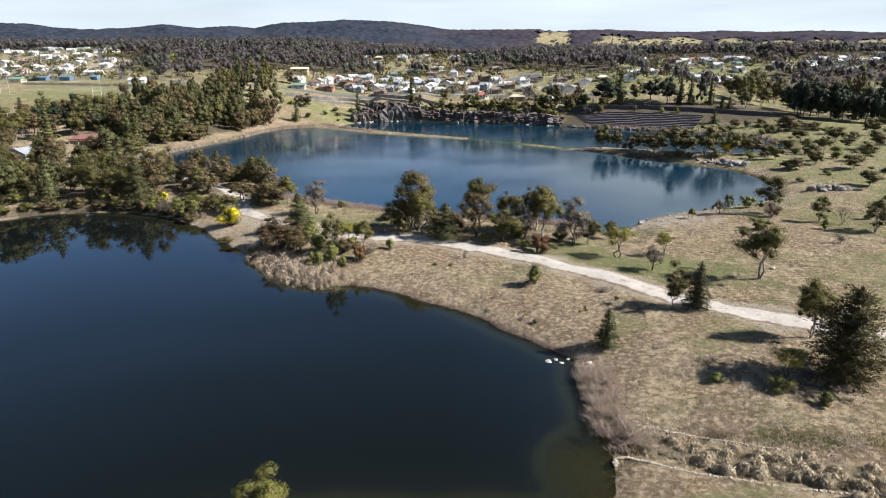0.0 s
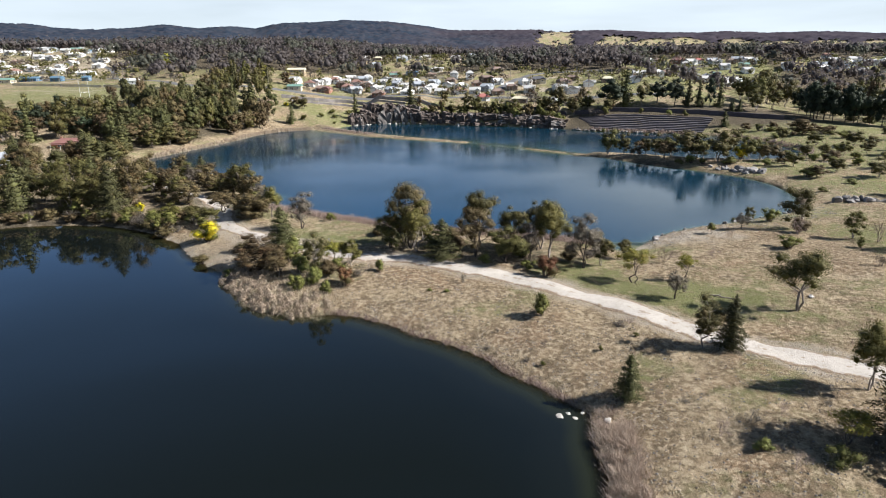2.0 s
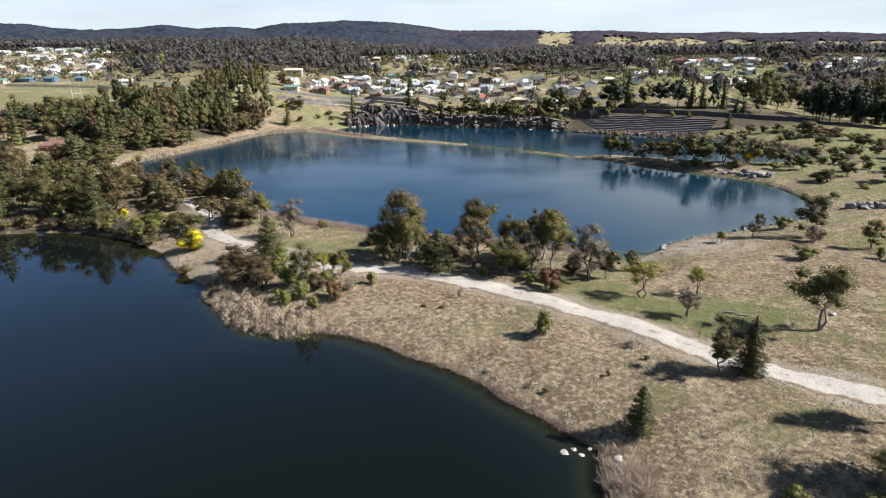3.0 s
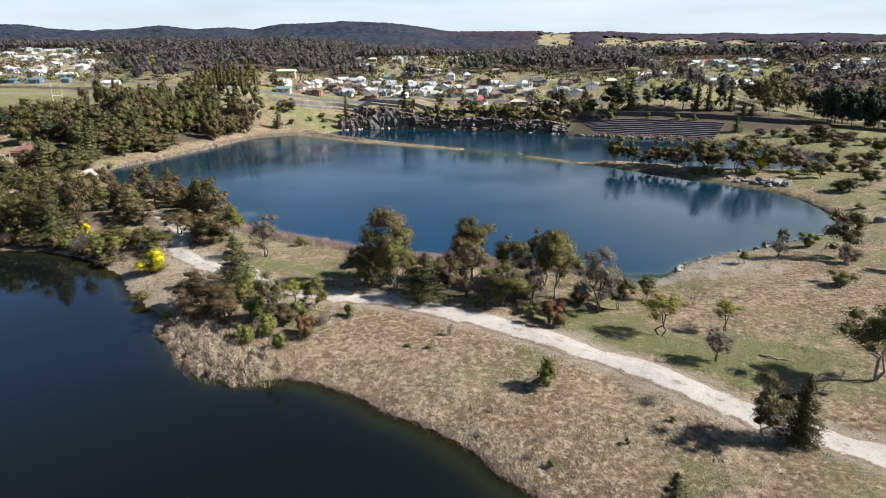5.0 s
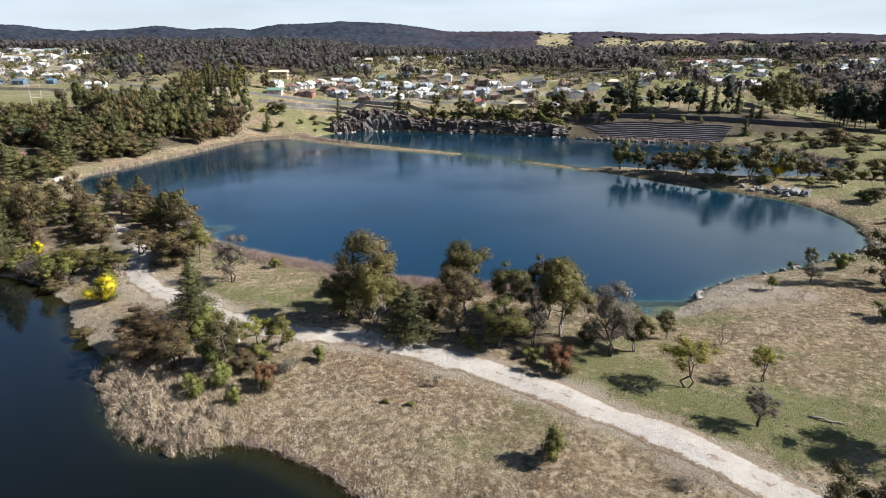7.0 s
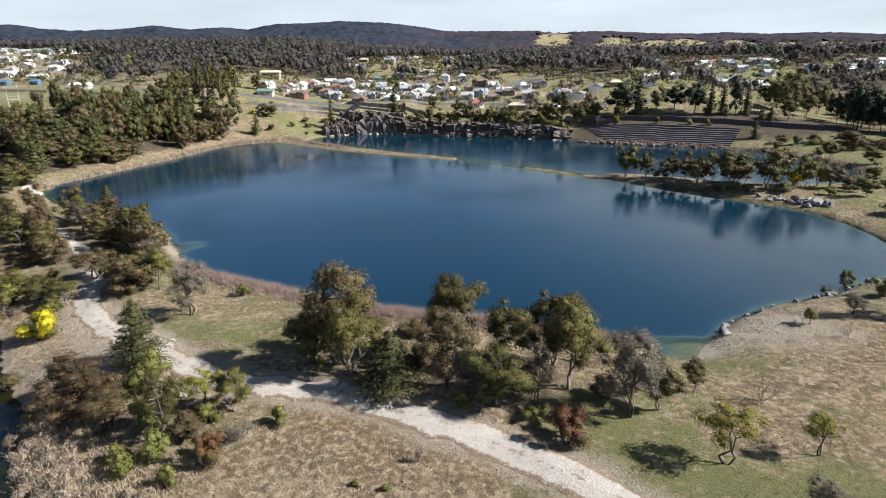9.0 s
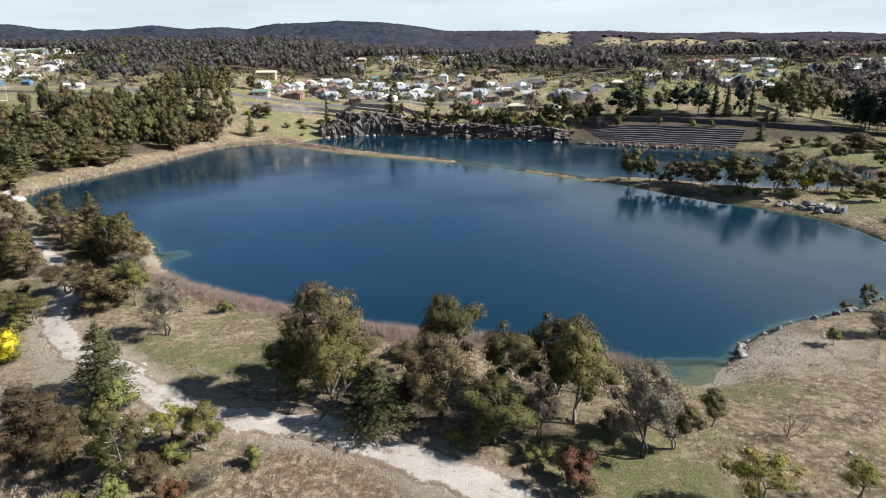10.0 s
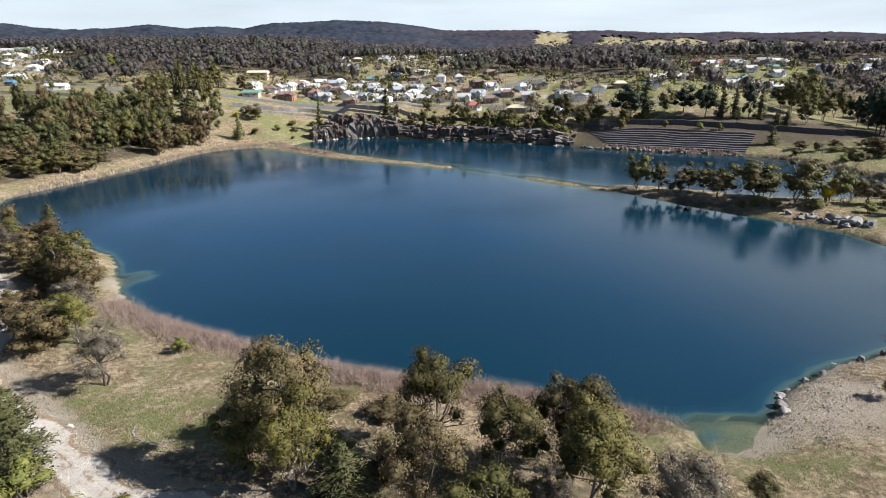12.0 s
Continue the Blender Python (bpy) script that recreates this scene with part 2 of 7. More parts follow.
def hazed_hill_material():
    """Far forest with distance haze in its colour: blue-green over the western hills, purplish brown over the eastern
    ridge, mottled at two scales.
    """
    m, n, l, p = base_material("hazed_hill_forest")
    co = place_coords(n)
    xyz = n.new("ShaderNodeSeparateXYZ")
    l.new(co, xyz.inputs["Vector"])
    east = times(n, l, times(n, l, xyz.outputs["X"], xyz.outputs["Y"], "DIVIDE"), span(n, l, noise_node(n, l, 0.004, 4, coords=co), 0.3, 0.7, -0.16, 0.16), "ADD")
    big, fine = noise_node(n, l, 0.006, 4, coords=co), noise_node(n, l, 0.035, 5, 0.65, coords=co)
    # distance haze is painted in as the blue and purple tint
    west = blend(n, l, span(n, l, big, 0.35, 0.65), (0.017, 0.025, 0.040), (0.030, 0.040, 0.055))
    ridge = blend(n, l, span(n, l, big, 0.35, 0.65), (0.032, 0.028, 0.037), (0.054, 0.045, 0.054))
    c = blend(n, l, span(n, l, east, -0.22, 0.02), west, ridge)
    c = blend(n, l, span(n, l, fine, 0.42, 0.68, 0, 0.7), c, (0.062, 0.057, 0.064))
    l.new(c, p.inputs["Base Color"])
    p.inputs["Roughness"].default_value, p.inputs["Specular IOR Level"].default_value = 1.0, 0.0
    return m


LEAF_HILL_HAZED = hazed_hill_material()
REED = leafy("dry_reeds", (0.24, 0.185, 0.125), (0.56, 0.47, 0.345), through_light=0.25)
REED_PINK = leafy("russet_reeds", (0.21, 0.15, 0.115), (0.47, 0.375, 0.30), through_light=0.25)
STRAW = leafy("dry_grass_blades", (0.32, 0.25, 0.15), (0.64, 0.53, 0.36), through_light=0.3)
GRASS = leafy("green_grass_blades", (0.09, 0.105, 0.035), (0.26, 0.25, 0.11), through_light=0.3)
ROCK = worn("granite", (0.22, 0.20, 0.185), (0.10, 0.088, 0.078), 0.5, 0.9, 0.8, 5, spread=0.2)
ROCK_GREY = worn("weathered_granite", (0.27, 0.25, 0.235), (0.11, 0.10, 0.09), 1.1, 0.9, 0.8, 5, spread=0.25)
ROCK_PALE = worn("pale_limestone", (0.52, 0.48, 0.43), (0.33, 0.30, 0.26), 0.9, 0.9, 0.7, 5, spread=0.15)
ROCK_SAND = worn("pale_sandstone", (0.46, 0.39, 0.29), (0.30, 0.24, 0.175), 1.3, 0.9, 0.6, 5, spread=0.2)
ROCK_RUST = worn("rusty_quarry_rock", (0.135, 0.10, 0.082), (0.052, 0.042, 0.037), 0.35, 0.92, 0.9, 5, spread=0.2)
STONE_WALL = worn("terrace_stone", (0.072, 0.062, 0.070), (0.045, 0.039, 0.045), 0.6, 0.9, 0.6, 6, spread=0.1)


# ---- the lie of the land: a plan drawn in units of 1.35 m ----
UNIT = 1.35
LAKE_NEAR = [(-95, 97.6), (-91.6, 101.8), (-83, 104.7), (-72.3, 104.7), (-63.7, 101.9), (-55.4, 96.9), (-48, 89.4),
             (-42.5, 84.5), (-37, 79.5), (-33.4, 75.2), (-28.7, 71), (-24.5, 70), (-22.2, 70.3), (-18.7, 70.3), (-13.8, 68.3), (-9, 65.4),
             (-5.4, 63.5), (-1.9, 60.8), (0.7, 58.2), (3.7, 55.8), (5.8, 53.5), (7.2, 51.7), (7.4, 48), (7.4, 44), (7.8, 41),
             (8.4, 39.9), (11.0, 39.3), (13.2, 38.7), (13.3, 38.0), (11.0, 38.0), (8.6, 38.0), (8.2, 35), (6, 31.5), (-3, 30), (-14, 29), (-30, 22), (-60, 5), (-100, 0), (-140, 20), (-150, 60), (-130, 88), (-110, 93)]
LAKE_FAR = [(-111, 175), (-98, 160), (-80, 150), (-62, 141), (-54.6, 132), (-45, 121), (-36, 116), (-29, 113.3), (-17.5, 109),
            (-10.8, 107.5), (-3.3, 107), (3.2, 105.5), (10.5, 103.5), (15, 101.5), (16.6, 98.8), (19.6, 99.6), (22.5, 104.5),
            (26.5, 109), (32.5, 113.8), (39, 117), (47.6, 123), (53.3, 126.5), (57.5, 131.6), (60.5, 141), (61.6, 149), (60, 157),
            (57, 164), (50, 171), (40.5, 179), (29.5, 190.5), (23, 199), (27, 203), (40, 199), (54, 193), (70, 191),
            (82, 196), (90, 204), (92, 213), (90, 224), (86, 237), (80, 247)]
NORTH_SHORE = [(69, 252.5), (56, 257), (43, 260.5), (31, 264), (22, 271), (0, 279), (-25, 284), (-47, 288), (-64, 287),
               (-73, 280), (-77, 270), (-80, 263), (-88, 261), (-97, 254), (-102, 243), (-103, 228), (-106, 208), (-109, 190)]
BAR_WEST = [(-82, 264), (-66, 252), (-50, 242), (-34, 233.5), (-17, 226)]
BAR_EAST = [(5.5, 211), (13, 205), (24, 197.5)]
SKY_AZ = [-1.2, -0.9, -0.717, -0.686, -0.656, -0.623, -0.574, -0.523, -0.478, -0.438, -0.398, -0.356, -0.31, -0.267, -0.193, -0.14, -0.105, -0.034, 0.036,
          0.079, 0.146, 0.204, 0.267, 0.304, 0.355, 0.423, 0.498, 0.7, 1.2]
SKY_RISE = [0.0293, 0.0443, 0.0453, 0.0453, 0.041, 0.0394, 0.0416, 0.0476, 0.0427, 0.0462, 0.0433, 0.0516, 0.0528, 0.056, 0.0535, 0.0474, 0.0413, 0.0407, 0.0406, 0.0383, 0.038, 0.0345, 0.0323, 0.0338, 0.0302, 0.0306, 0.0263, 0.0293, 0.0193]


def rounded_loop(points, steps=4):
    """A smooth closed line through the points."""
    p = np.array(points, float)
    a, b, c, d = np.roll(p, 1, 0), p, np.roll(p, -1, 0), np.roll(p, -2, 0)
    out = []
    for k in range(steps):
        s = k / steps
        out.append(0.5 * (2 * b + (c - a) * s + (2 * a - 5 * b + 4 * c - d) * s * s + (3 * b - a - 3 * c + d) * s ** 3))
    return np.stack(out, 1).reshape(-1, 2)


def line_distance(x, y, pts, closed):
    """Distance of places to a line, and, for a closed one, whether they lie inside it."""
    best, inside = np.full(x.shape, 1e9), np.zeros(x.shape, bool)
    n = len(pts) if closed else len(pts) - 1
    for i in range(n):
        (ax, ay), (bx, by) = pts[i], pts[(i + 1) % len(pts)]
        ex, ey = bx - ax, by - ay
        s = np.clip(((x - ax) * ex + (y - ay) * ey) / (ex * ex + ey * ey + 1e-9), 0, 1)
        best = np.minimum(best, np.hypot(x - ax - s * ex, y - ay - s * ey))
        if closed and ay != by:
            inside ^= ((ay > y) != (by > y)) & (x < ex * (y - ay) / (by - ay) + ax)
    return best, inside


NEAR_LOOP, FAR_LOOP = rounded_loop(LAKE_NEAR), rounded_loop(LAKE_FAR + NORTH_SHORE)


def ramp(a, b, v):
    s = np.clip((v - a) / (b - a), 0, 1)
    return s * s * (3 - 2 * s)


def wobble(x, y, size, seed):
    """Smooth uneven waves, about -1 to 1."""
    rng = np.random.RandomState(seed)
    total = np.zeros(np.shape(x))
    for k in range(7):
        a, f, p = rng.uniform(0, 6.28), rng.uniform(0.5, 1.8) * 6.28 / size, rng.uniform(0, 6.28)
        total = total + np.sin(f * (x * np.cos(a) + y * np.sin(a)) + p + 1.3 * np.sin(0.6 * f * (y * np.cos(a) - x * np.sin(a)) + 2 * p))
    return total / 4


def lakes(x, y):
    """Distance from the water's edge: below nought in a lake."""
    d1, i1 = line_distance(x, y, NEAR_LOOP, True)
    d2, i2 = line_distance(x, y, FAR_LOOP, True)
    return np.where(i1, -d1, d1), np.where(i2, -d2, d2)


def height(x, y):
    x, y = np.asarray(x, float), np.asarray(y, float)
    d1, d2 = lakes(x, y)
    return lie(x, y, d1, d2)


def lie(x, y, d1, d2):
    d = np.minimum(d1, d2) + 0.35 * wobble(x, y, 7, 3) * ramp(400, 100, y)
    low = np.interp(d, [0, 1.2, 4, 10, 25, 60, 150, 400, 900], [0, 0.45, 1.0, 1.8, 2.3, 3.2, 6, 20, 34])
    high = np.interp(d, [0, 2, 6, 15, 30, 50, 70, 100, 130, 165, 220, 400, 700, 1000, 1500],
                     [0, .6, 1.5, 4.0, 8.2, 13.0, 17.5, 21.8, 24.8, 27.8, 30.5, 34, 38, 42, 48])
    west = np.interp(y, [100, 150, 200, 230, 250, 290, 340, 380, 430, 500, 700, 1000], [2.5, 3.5, 8, 13.5, 15, 16, 19.5, 26, 35, 38, 40, 44])
    high = high + (west - high) * ramp(-120, -165, x) * ramp(4, 30, d)
    north = np.maximum(ramp(215, 285, y) * ramp(150, 60, x), np.maximum(ramp(-85, -170, x) * ramp(130, 220, y), ramp(300, 460, y)))
    land = low + (high - low) * north
    # rock faces of the old quarry, behind the north shore
    face = ramp(-74, -66, x) * ramp(26, 14, x) * ramp(268, 276, y)
    land = land + face * (2.5 + 1.9 * ramp(-38, -47, x) + 1.0 * wobble(x, y, 11, 8) * ramp(12, 5, d)) * ramp(1.2, 3.4, d) * ramp(50, 18, d)
    land = land + 0.22 * wobble(x, y, 14, 1) * ramp(0.5, 8, d) + 1.6 * wobble(x, y, 170, 2) * ramp(120, 400, d)
    # sand shelves in the bays and the bars across the far lake
    depth = -np.where(d2 < d1, 2.0, 0.8) * np.abs(d) - 0.05
    depth = np.maximum(depth, -6)
    for cx, cy, r, top in ((20.2, 101.2, 3.8, -0.2), (17.0, 102.6, 2.4, -0.6), (-51.5, 131.5, 3.4, -0.9), (9, 36, 7, -0.5)):
        depth = np.maximum(depth, top - 0.5 * ramp(0.35, 1.0, np.hypot(x - cx, y - cy) / r) - 5 * ramp(0.8, 1.3, np.hypot(x - cx, y - cy) / r))
    w, _ = line_distance(x, y, BAR_WEST, False)
    e, _ = line_distance(x, y, BAR_EAST, False)
    m, _ = line_distance(x, y, [BAR_WEST[-1], BAR_EAST[0]], False)
    rough = 0.8 * wobble(x, y, 9, 5)
    depth = np.maximum(depth, 0.45 - 0.42 * np.maximum(w + rough - 0.4 + 0.05 * (x + 17).clip(-40, 0), 0))
    depth = np.maximum(depth, 0.30 - 0.40 * np.maximum(e + rough - 0.3, 0))
    depth = np.maximum(depth, -0.7 - 0.3 * np.maximum(m + rough - 0.8, 0))
    z = np.where(d > 0, land, depth)
    # hills along the horizon
    r, az = np.hypot(x, y), np.arctan2(x, y)
    top = 28.5 + 2150 * np.interp(az, SKY_AZ, SKY_RISE)
    # the country is lower between the town and the eastern hills
    z = z - 4.5 * ramp(-0.14, -0.06, az) * ramp(560, 760, r)
    hill = ramp(1200, 2150, r)
    top = top + 9 * wobble(x, y, 420, 11) * ramp(1000, 1500, r) * ramp(2100, 1700, r)
    return z + (top - z) * hill * (1 - 0.5 * ramp(2300, 4000, r))


# ---- meshes from arrays, things and parts ----
def mesh_of(name, verts, faces, material, smooth=False, unit=1.0, normals=None):
    """One mesh; faces: an array of triangles or quads, or several such arrays; unit: UNIT for what is drawn on the plan; normals: soft ones, one for each vertex."""
    groups = [np.asarray(f, np.int32) for f in (faces if isinstance(faces, list) else [faces]) if len(f)]
    me = bpy.data.meshes.new(name)
    v = np.asarray(verts, np.float32) * unit
    me.vertices.add(len(v))
    me.vertices.foreach_set("co", v.ravel())
    loops = np.concatenate([g.ravel() for g in groups])
    sizes = np.concatenate([np.full(len(g), g.shape[1], np.int32) for g in groups])
    me.loops.add(len(loops))
    me.loops.foreach_set("vertex_index", loops)
    me.polygons.add(len(sizes))
    me.polygons.foreach_set("loop_start", np.concatenate([[0], np.cumsum(sizes)[:-1]]).astype(np.int32))
    me.polygons.foreach_set("loop_total", sizes)
    me.polygons.foreach_set("use_smooth", np.full(len(sizes), smooth))
    me.materials.append(material)
    me.update(calc_edges=True)
    me.validate()
    if normals is not None:
        me.polygons.foreach_set("use_smooth", np.ones(len(sizes), bool))
        me.normals_split_custom_set_from_vertices(np.asarray(normals, np.float32).tolist())
    return me


def hold(name, m, label, category, group="", kind=""):
    e = tagged(new(name), label, category, group, kind)
    e.matrix_basis = m
    return e


def part(name, me, parent, label=""):
    ob = new(name, me)
    ob.parent = parent
    return tagged(ob, label)


def bm_mesh(name, bm, material, smooth=False):
    me = bpy.data.meshes.new(name)
    bm.to_mesh(me)
    bm.free()
    me.materials.append(material)
    if smooth:
        me.polygons.foreach_set("use_smooth", np.ones(len(me.polygons), bool))
    return me


# ---- ground, one sheet to the horizon ----
def steps(knots):
    """Coordinates whose spacing grows from knot to knot: (place, spacing)."""
    out = [knots[0][0]]
    for (a, s), (b, t) in zip(knots, knots[1:]):
        while out[-1] < b - 0.5 * t:
            f = (out[-1] - a) / (b - a)
            out.append(out[-1] + s + (t - s) * f)
    return np.array(out)


half = steps([(0, 1.25), (62, 1.5), (120, 3.0), (260, 8), (700, 25), (3600, 150)])
gx = np.concatenate([-half[:0:-1], half])
gy = np.concatenate([-steps([(0, 6), (300, 60), (1500, 300)])[:0:-1], steps([(0, 4), (26, 1.3), (40, 1.2), (120, 1.5), (200, 2.3), (320, 2.6), (480, 5), (900, 16), (2300, 45), (3600, 120)])])
GX, GY = np.meshgrid(gx, gy)
D1, D2 = lakes(GX, GY)
GZ = lie(GX, GY, D1, D2)
nx, ny = len(gx), len(gy)
ids = np.arange(nx * ny).reshape(ny, nx)
quads = np.stack([ids[:-1, :-1], ids[:-1, 1:], ids[1:, 1:], ids[1:, :-1]], -1).reshape(-1, 4)
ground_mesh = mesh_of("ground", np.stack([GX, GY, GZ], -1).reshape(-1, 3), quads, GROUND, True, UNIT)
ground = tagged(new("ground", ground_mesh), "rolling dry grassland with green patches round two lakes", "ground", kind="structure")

TRACK = [(75, 36), (60, 43), (48, 49), (37.2, 55.4), (32.2, 57.9), (27.6, 60.3), (22.7, 63.2), (17.3, 67.1), (11.4, 72.5), (4.4, 77.1), (-3.7, 81.8),
         (-9, 84.0), (-14, 86), (-19, 86.3), (-24, 87.0), (-29, 89.4), (-34, 92.3), (-40, 95.6), (-45, 99), (-49.5, 104), (-54, 112),
         (-60, 119), (-66, 124), (-74, 130), (-84, 138)]


def smooth_line(points, steps_each=8):
    p = np.array(points, float)
    p = np.concatenate([[2 * p[0] - p[1]], p, [2 * p[-1] - p[-2]]])
    out = []
    for i in range(1, len(p) - 2):
        a, b, c, d = p[i - 1:i + 3]
        for k in range(steps_each):
            s = k / steps_each
            out.append(0.5 * (2 * b + (c - a) * s + (2 * a - 5 * b + 4 * c - d) * s * s + (3 * b - a - 3 * c + d) * s ** 3))
    return np.array(out + [p[-2]])


def blob(x, y, cx, cy, r):
    return np.exp(-((x - cx) ** 2 + (y - cy) ** 2) / (r * r))


def oval(x, y, cx, cy, rx, ry):
    return np.exp(-((x - cx) / rx) ** 2 - ((y - cy) / ry) ** 2)


def town_open(x, y):
    """Where the town leaves the woods open, 0 to 1."""
    c = 0.0 * x
    for row in ((-85, 336, 66, 30), (5, 336, 76, 32), (-62, 452, 40, 42), (110, 402, 52, 44), (195, 410, 36, 18), (240, 417, 32, 16), (-235, 290, 84, 56), (-300, 365, 76, 58), (-330, 430, 50, 50), (-125, 352, 26, 20), (-88, 431, 30, 26), (-66, 397, 30, 26), (-53, 432, 30, 26), (-19, 362, 30, 26), (-47, 485, 30, 26), (-3, 367, 30, 26)):
        c = np.maximum(c, oval(x, y, *row))
    return c


def clearing(x, y):
    """Pastures on the far slopes."""
    r, a = np.hypot(x, y), np.arctan2(x, y)
    c = 0.0 * x
    for az, wd, r0, dr in ((0.062, 0.026, 1760, 330), (0.155, 0.026, 1560, 220), (0.205, 0.028, 1500, 190), (0.255, 0.03, 1520, 190), (0.315, 0.028, 1540, 170), (0.372, 0.024, 1480, 150), (0.435, 0.02, 1480, 150), (0.50, 0.03, 1520, 170)):
        c = np.maximum(c, np.exp(-((a - az) / wd) ** 2 - ((r - r0) / dr) ** 2))
    c = c * (1 + 0.5 * wobble(x, y, 170, 64) + 0.4 * wobble(x, y, 60, 65))
    return c


def wooded(x, y):
    """How far the ground lies under forest."""
    far = ramp(345, 395, y) * (1 - ramp(0.25, 0.6, town_open(x, y)))
    return np.where(np.hypot(x, y) > 900, 1 - ramp(0.25, 0.5, clearing(x, y)), far)


def cover_of(x, y, d1, d2):
    """Shares of green turf, bare ground, and fallen leaves with the north bank's painted tree shade."""
    d = np.minimum(d1, d2)
    green = 0.30 + 0.35 * wobble(x, y, 23, 21) + 0.2 * wobble(x, y, 7, 22)
    side = (x + 5) * 0.5 + (y - 80) * 0.86
    green += 0.16 * ramp(0, 12, side) * ramp(240, 140, y) - 0.14 * ramp(4, -8, side) * ramp(-60, -20, x)
    green += 0.34 * ramp(235, 300, y) * ramp(700, 400, y) + 0.3 * ramp(800, 1100, np.hypot(x, y))
    green += 0.30 * ramp(50, 72, x) * ramp(105, 140, y) * ramp(290, 262, y) + 0.10 * ramp(12, 26, x) * ramp(70, 80, y) * ramp(128, 118, y)
    for cx, cy, r in ((7, 83, 5), (12, 80, 4), (24, 74, 5), (16, 76, 4), (-58, 112, 8), (-30, 96, 8), (-66, 272, 10), (-90, 285, 10), (-200, 250, 40), (-165, 262, 24), (60, 350, 40), (150, 520, 60), (112, 240, 34), (100, 205, 24), (67, 395, 16), (88, 412, 20), (118, 414, 22), (89, 390, 16), (130, 404, 18), (150, 395, 16), (215, 412, 26), (-200, 272, 30)):
        green += 0.5 * blob(x, y, cx, cy, r)
    for cx, cy, r in ((12.5, 56, 3), (15, 60, 3.5), (-4, 70, 4), (2, 73, 5), (8, 66, 3), (22, 40.5, 4), (14, 44, 3), (26, 56, 4), (13, 32.5, 4), (19, 31, 4)):
        green += 0.35 * blob(x, y, cx, cy, r)
    for cx, cy, r in ((27, 105, 7), (36, 100, 9), (-8, 74, 9), (40, 92, 9)):
        green -= 0.5 * blob(x, y, cx, cy, r)
    bare = 0.08 + 0.22 * wobble(x, y, 9, 31)
    t, _ = line_distance(x, y, smooth_line(TRACK, 3), False)
    bare += 0.75 * ramp(3.9, 1.3, t) + 0.5 * ramp(2.0, 0.3, d) * np.maximum(ramp(85, 95, y) * ramp(140, 120, y), ramp(-80, -90, x))
    for cx, cy, r in ((22, 102, 4), (27, 106, 4), (-42, 88, 5), (-45, 99, 5), (-52, 128, 4), (-36, 92, 4), (31, 104, 6), (-56, 118, 5), (-8, 100, 3), (-125, 167, 9), (-119, 161, 6)):
        bare += 0.6 * blob(x, y, cx, cy, r)
    bar = np.minimum(line_distance(x, y, BAR_WEST, False)[0], line_distance(x, y, BAR_EAST, False)[0])
    bare += np.where(d < 0, 0.55, 0) * ramp(3, 7, bar)
    green -= 0.6 * ramp(7, 3, bar)
    bars = 0.35 * ramp(7, 3, bar)
    bare += 0.30 * oval(x, y, -205, 280, 44, 24) + 0.45 * oval(x, y, -300, 380, 80, 70) + 0.35 * oval(x, y, -40, 340, 90, 24)
    bare += 0.35 * ramp(0.6, 1.0, wobble(x, y, 30, 33)) * ramp(260, 330, y) * ramp(600, 400, y)
    shade = (y > 130) & (x > 10) & (y < 275)
    # the ovals at y 272 and 275 paint pine shade on the bank
    litter_shade = bars + 0.4 * ramp(5.0, 1.0, d) * shade * (d > 0) + 0.7 * oval(x, y, 96, 272, 40, 15) + 0.9 * oval(x, y, 46, 275, 48, 13) + 0.5 * oval(x, y, 50, 184, 30, 9) + 0.75 * ramp(-105, -112, x) * ramp(100, 140, y) * ramp(272, 255, y) * ramp(52, 40, d2) * ramp(4, 11, d2) * ramp(-6, 6, x + 0.775 * y) + wooded(x, y)
    litter_shade += 0.75 * ramp(4.0, 0.6, d1) * ramp(-50, -62, x) * (d1 > 0) * (0.75 + 0.5 * wobble(x, y, 6, 36))
    litter_shade += 0.32 * ramp(228, 262, y) * ramp(430, 370, y) * (0.6 + 0.5 * wobble(x, y, 19, 35)) * (d > 0)
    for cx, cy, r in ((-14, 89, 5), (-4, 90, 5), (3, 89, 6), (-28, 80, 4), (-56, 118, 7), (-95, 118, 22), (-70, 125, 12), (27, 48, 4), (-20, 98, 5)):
        litter_shade += 0.55 * blob(x, y, cx, cy, r)
    return np.clip(np.stack([green, bare, litter_shade, np.ones_like(green)], -1), 0, 1)


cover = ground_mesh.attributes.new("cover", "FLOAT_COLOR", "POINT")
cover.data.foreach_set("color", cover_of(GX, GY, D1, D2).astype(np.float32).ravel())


# ---- the two lakes ----
def lake(name, loop, which, step, material, label):
    lo, hi = loop.min(0) - 3, loop.max(0) + 3
    x, y = np.meshgrid(np.arange(lo[0], hi[0] + step, step), np.arange(lo[1], hi[1] + step, step))
    both = lakes(x, y)
    d = both[which]
    z = lie(x, y, *both)
    k = np.arange(x.size).reshape(x.shape)
    q = np.stack([k[:-1, :-1], k[:-1, 1:], k[1:, 1:], k[1:, :-1]], -1).reshape(-1, 4)
    q = q[(d.ravel()[q].min(1) < 1.5)]
    used, back = np.unique(q, return_inverse=True)
    me = mesh_of(name, np.stack([x, y, np.zeros_like(x)], -1).reshape(-1, 3)[used], back.reshape(-1, 4), material, True, UNIT)
    a = me.attributes.new("depth", "FLOAT", "POINT")
    a.data.foreach_set("value", np.clip(-z, 0, 9).ravel()[used].astype(np.float32))
    return tagged(new(name, me), label, "water", kind="structure")


lake("water_near", NEAR_LOOP, 0, 1.2, WATER_NEAR, "dark still lake water with shallow olive edges")
lake("water_far", FAR_LOOP, 1, 1.6, WATER_FAR, "deep blue-green quarry lake with pale shallow bays")


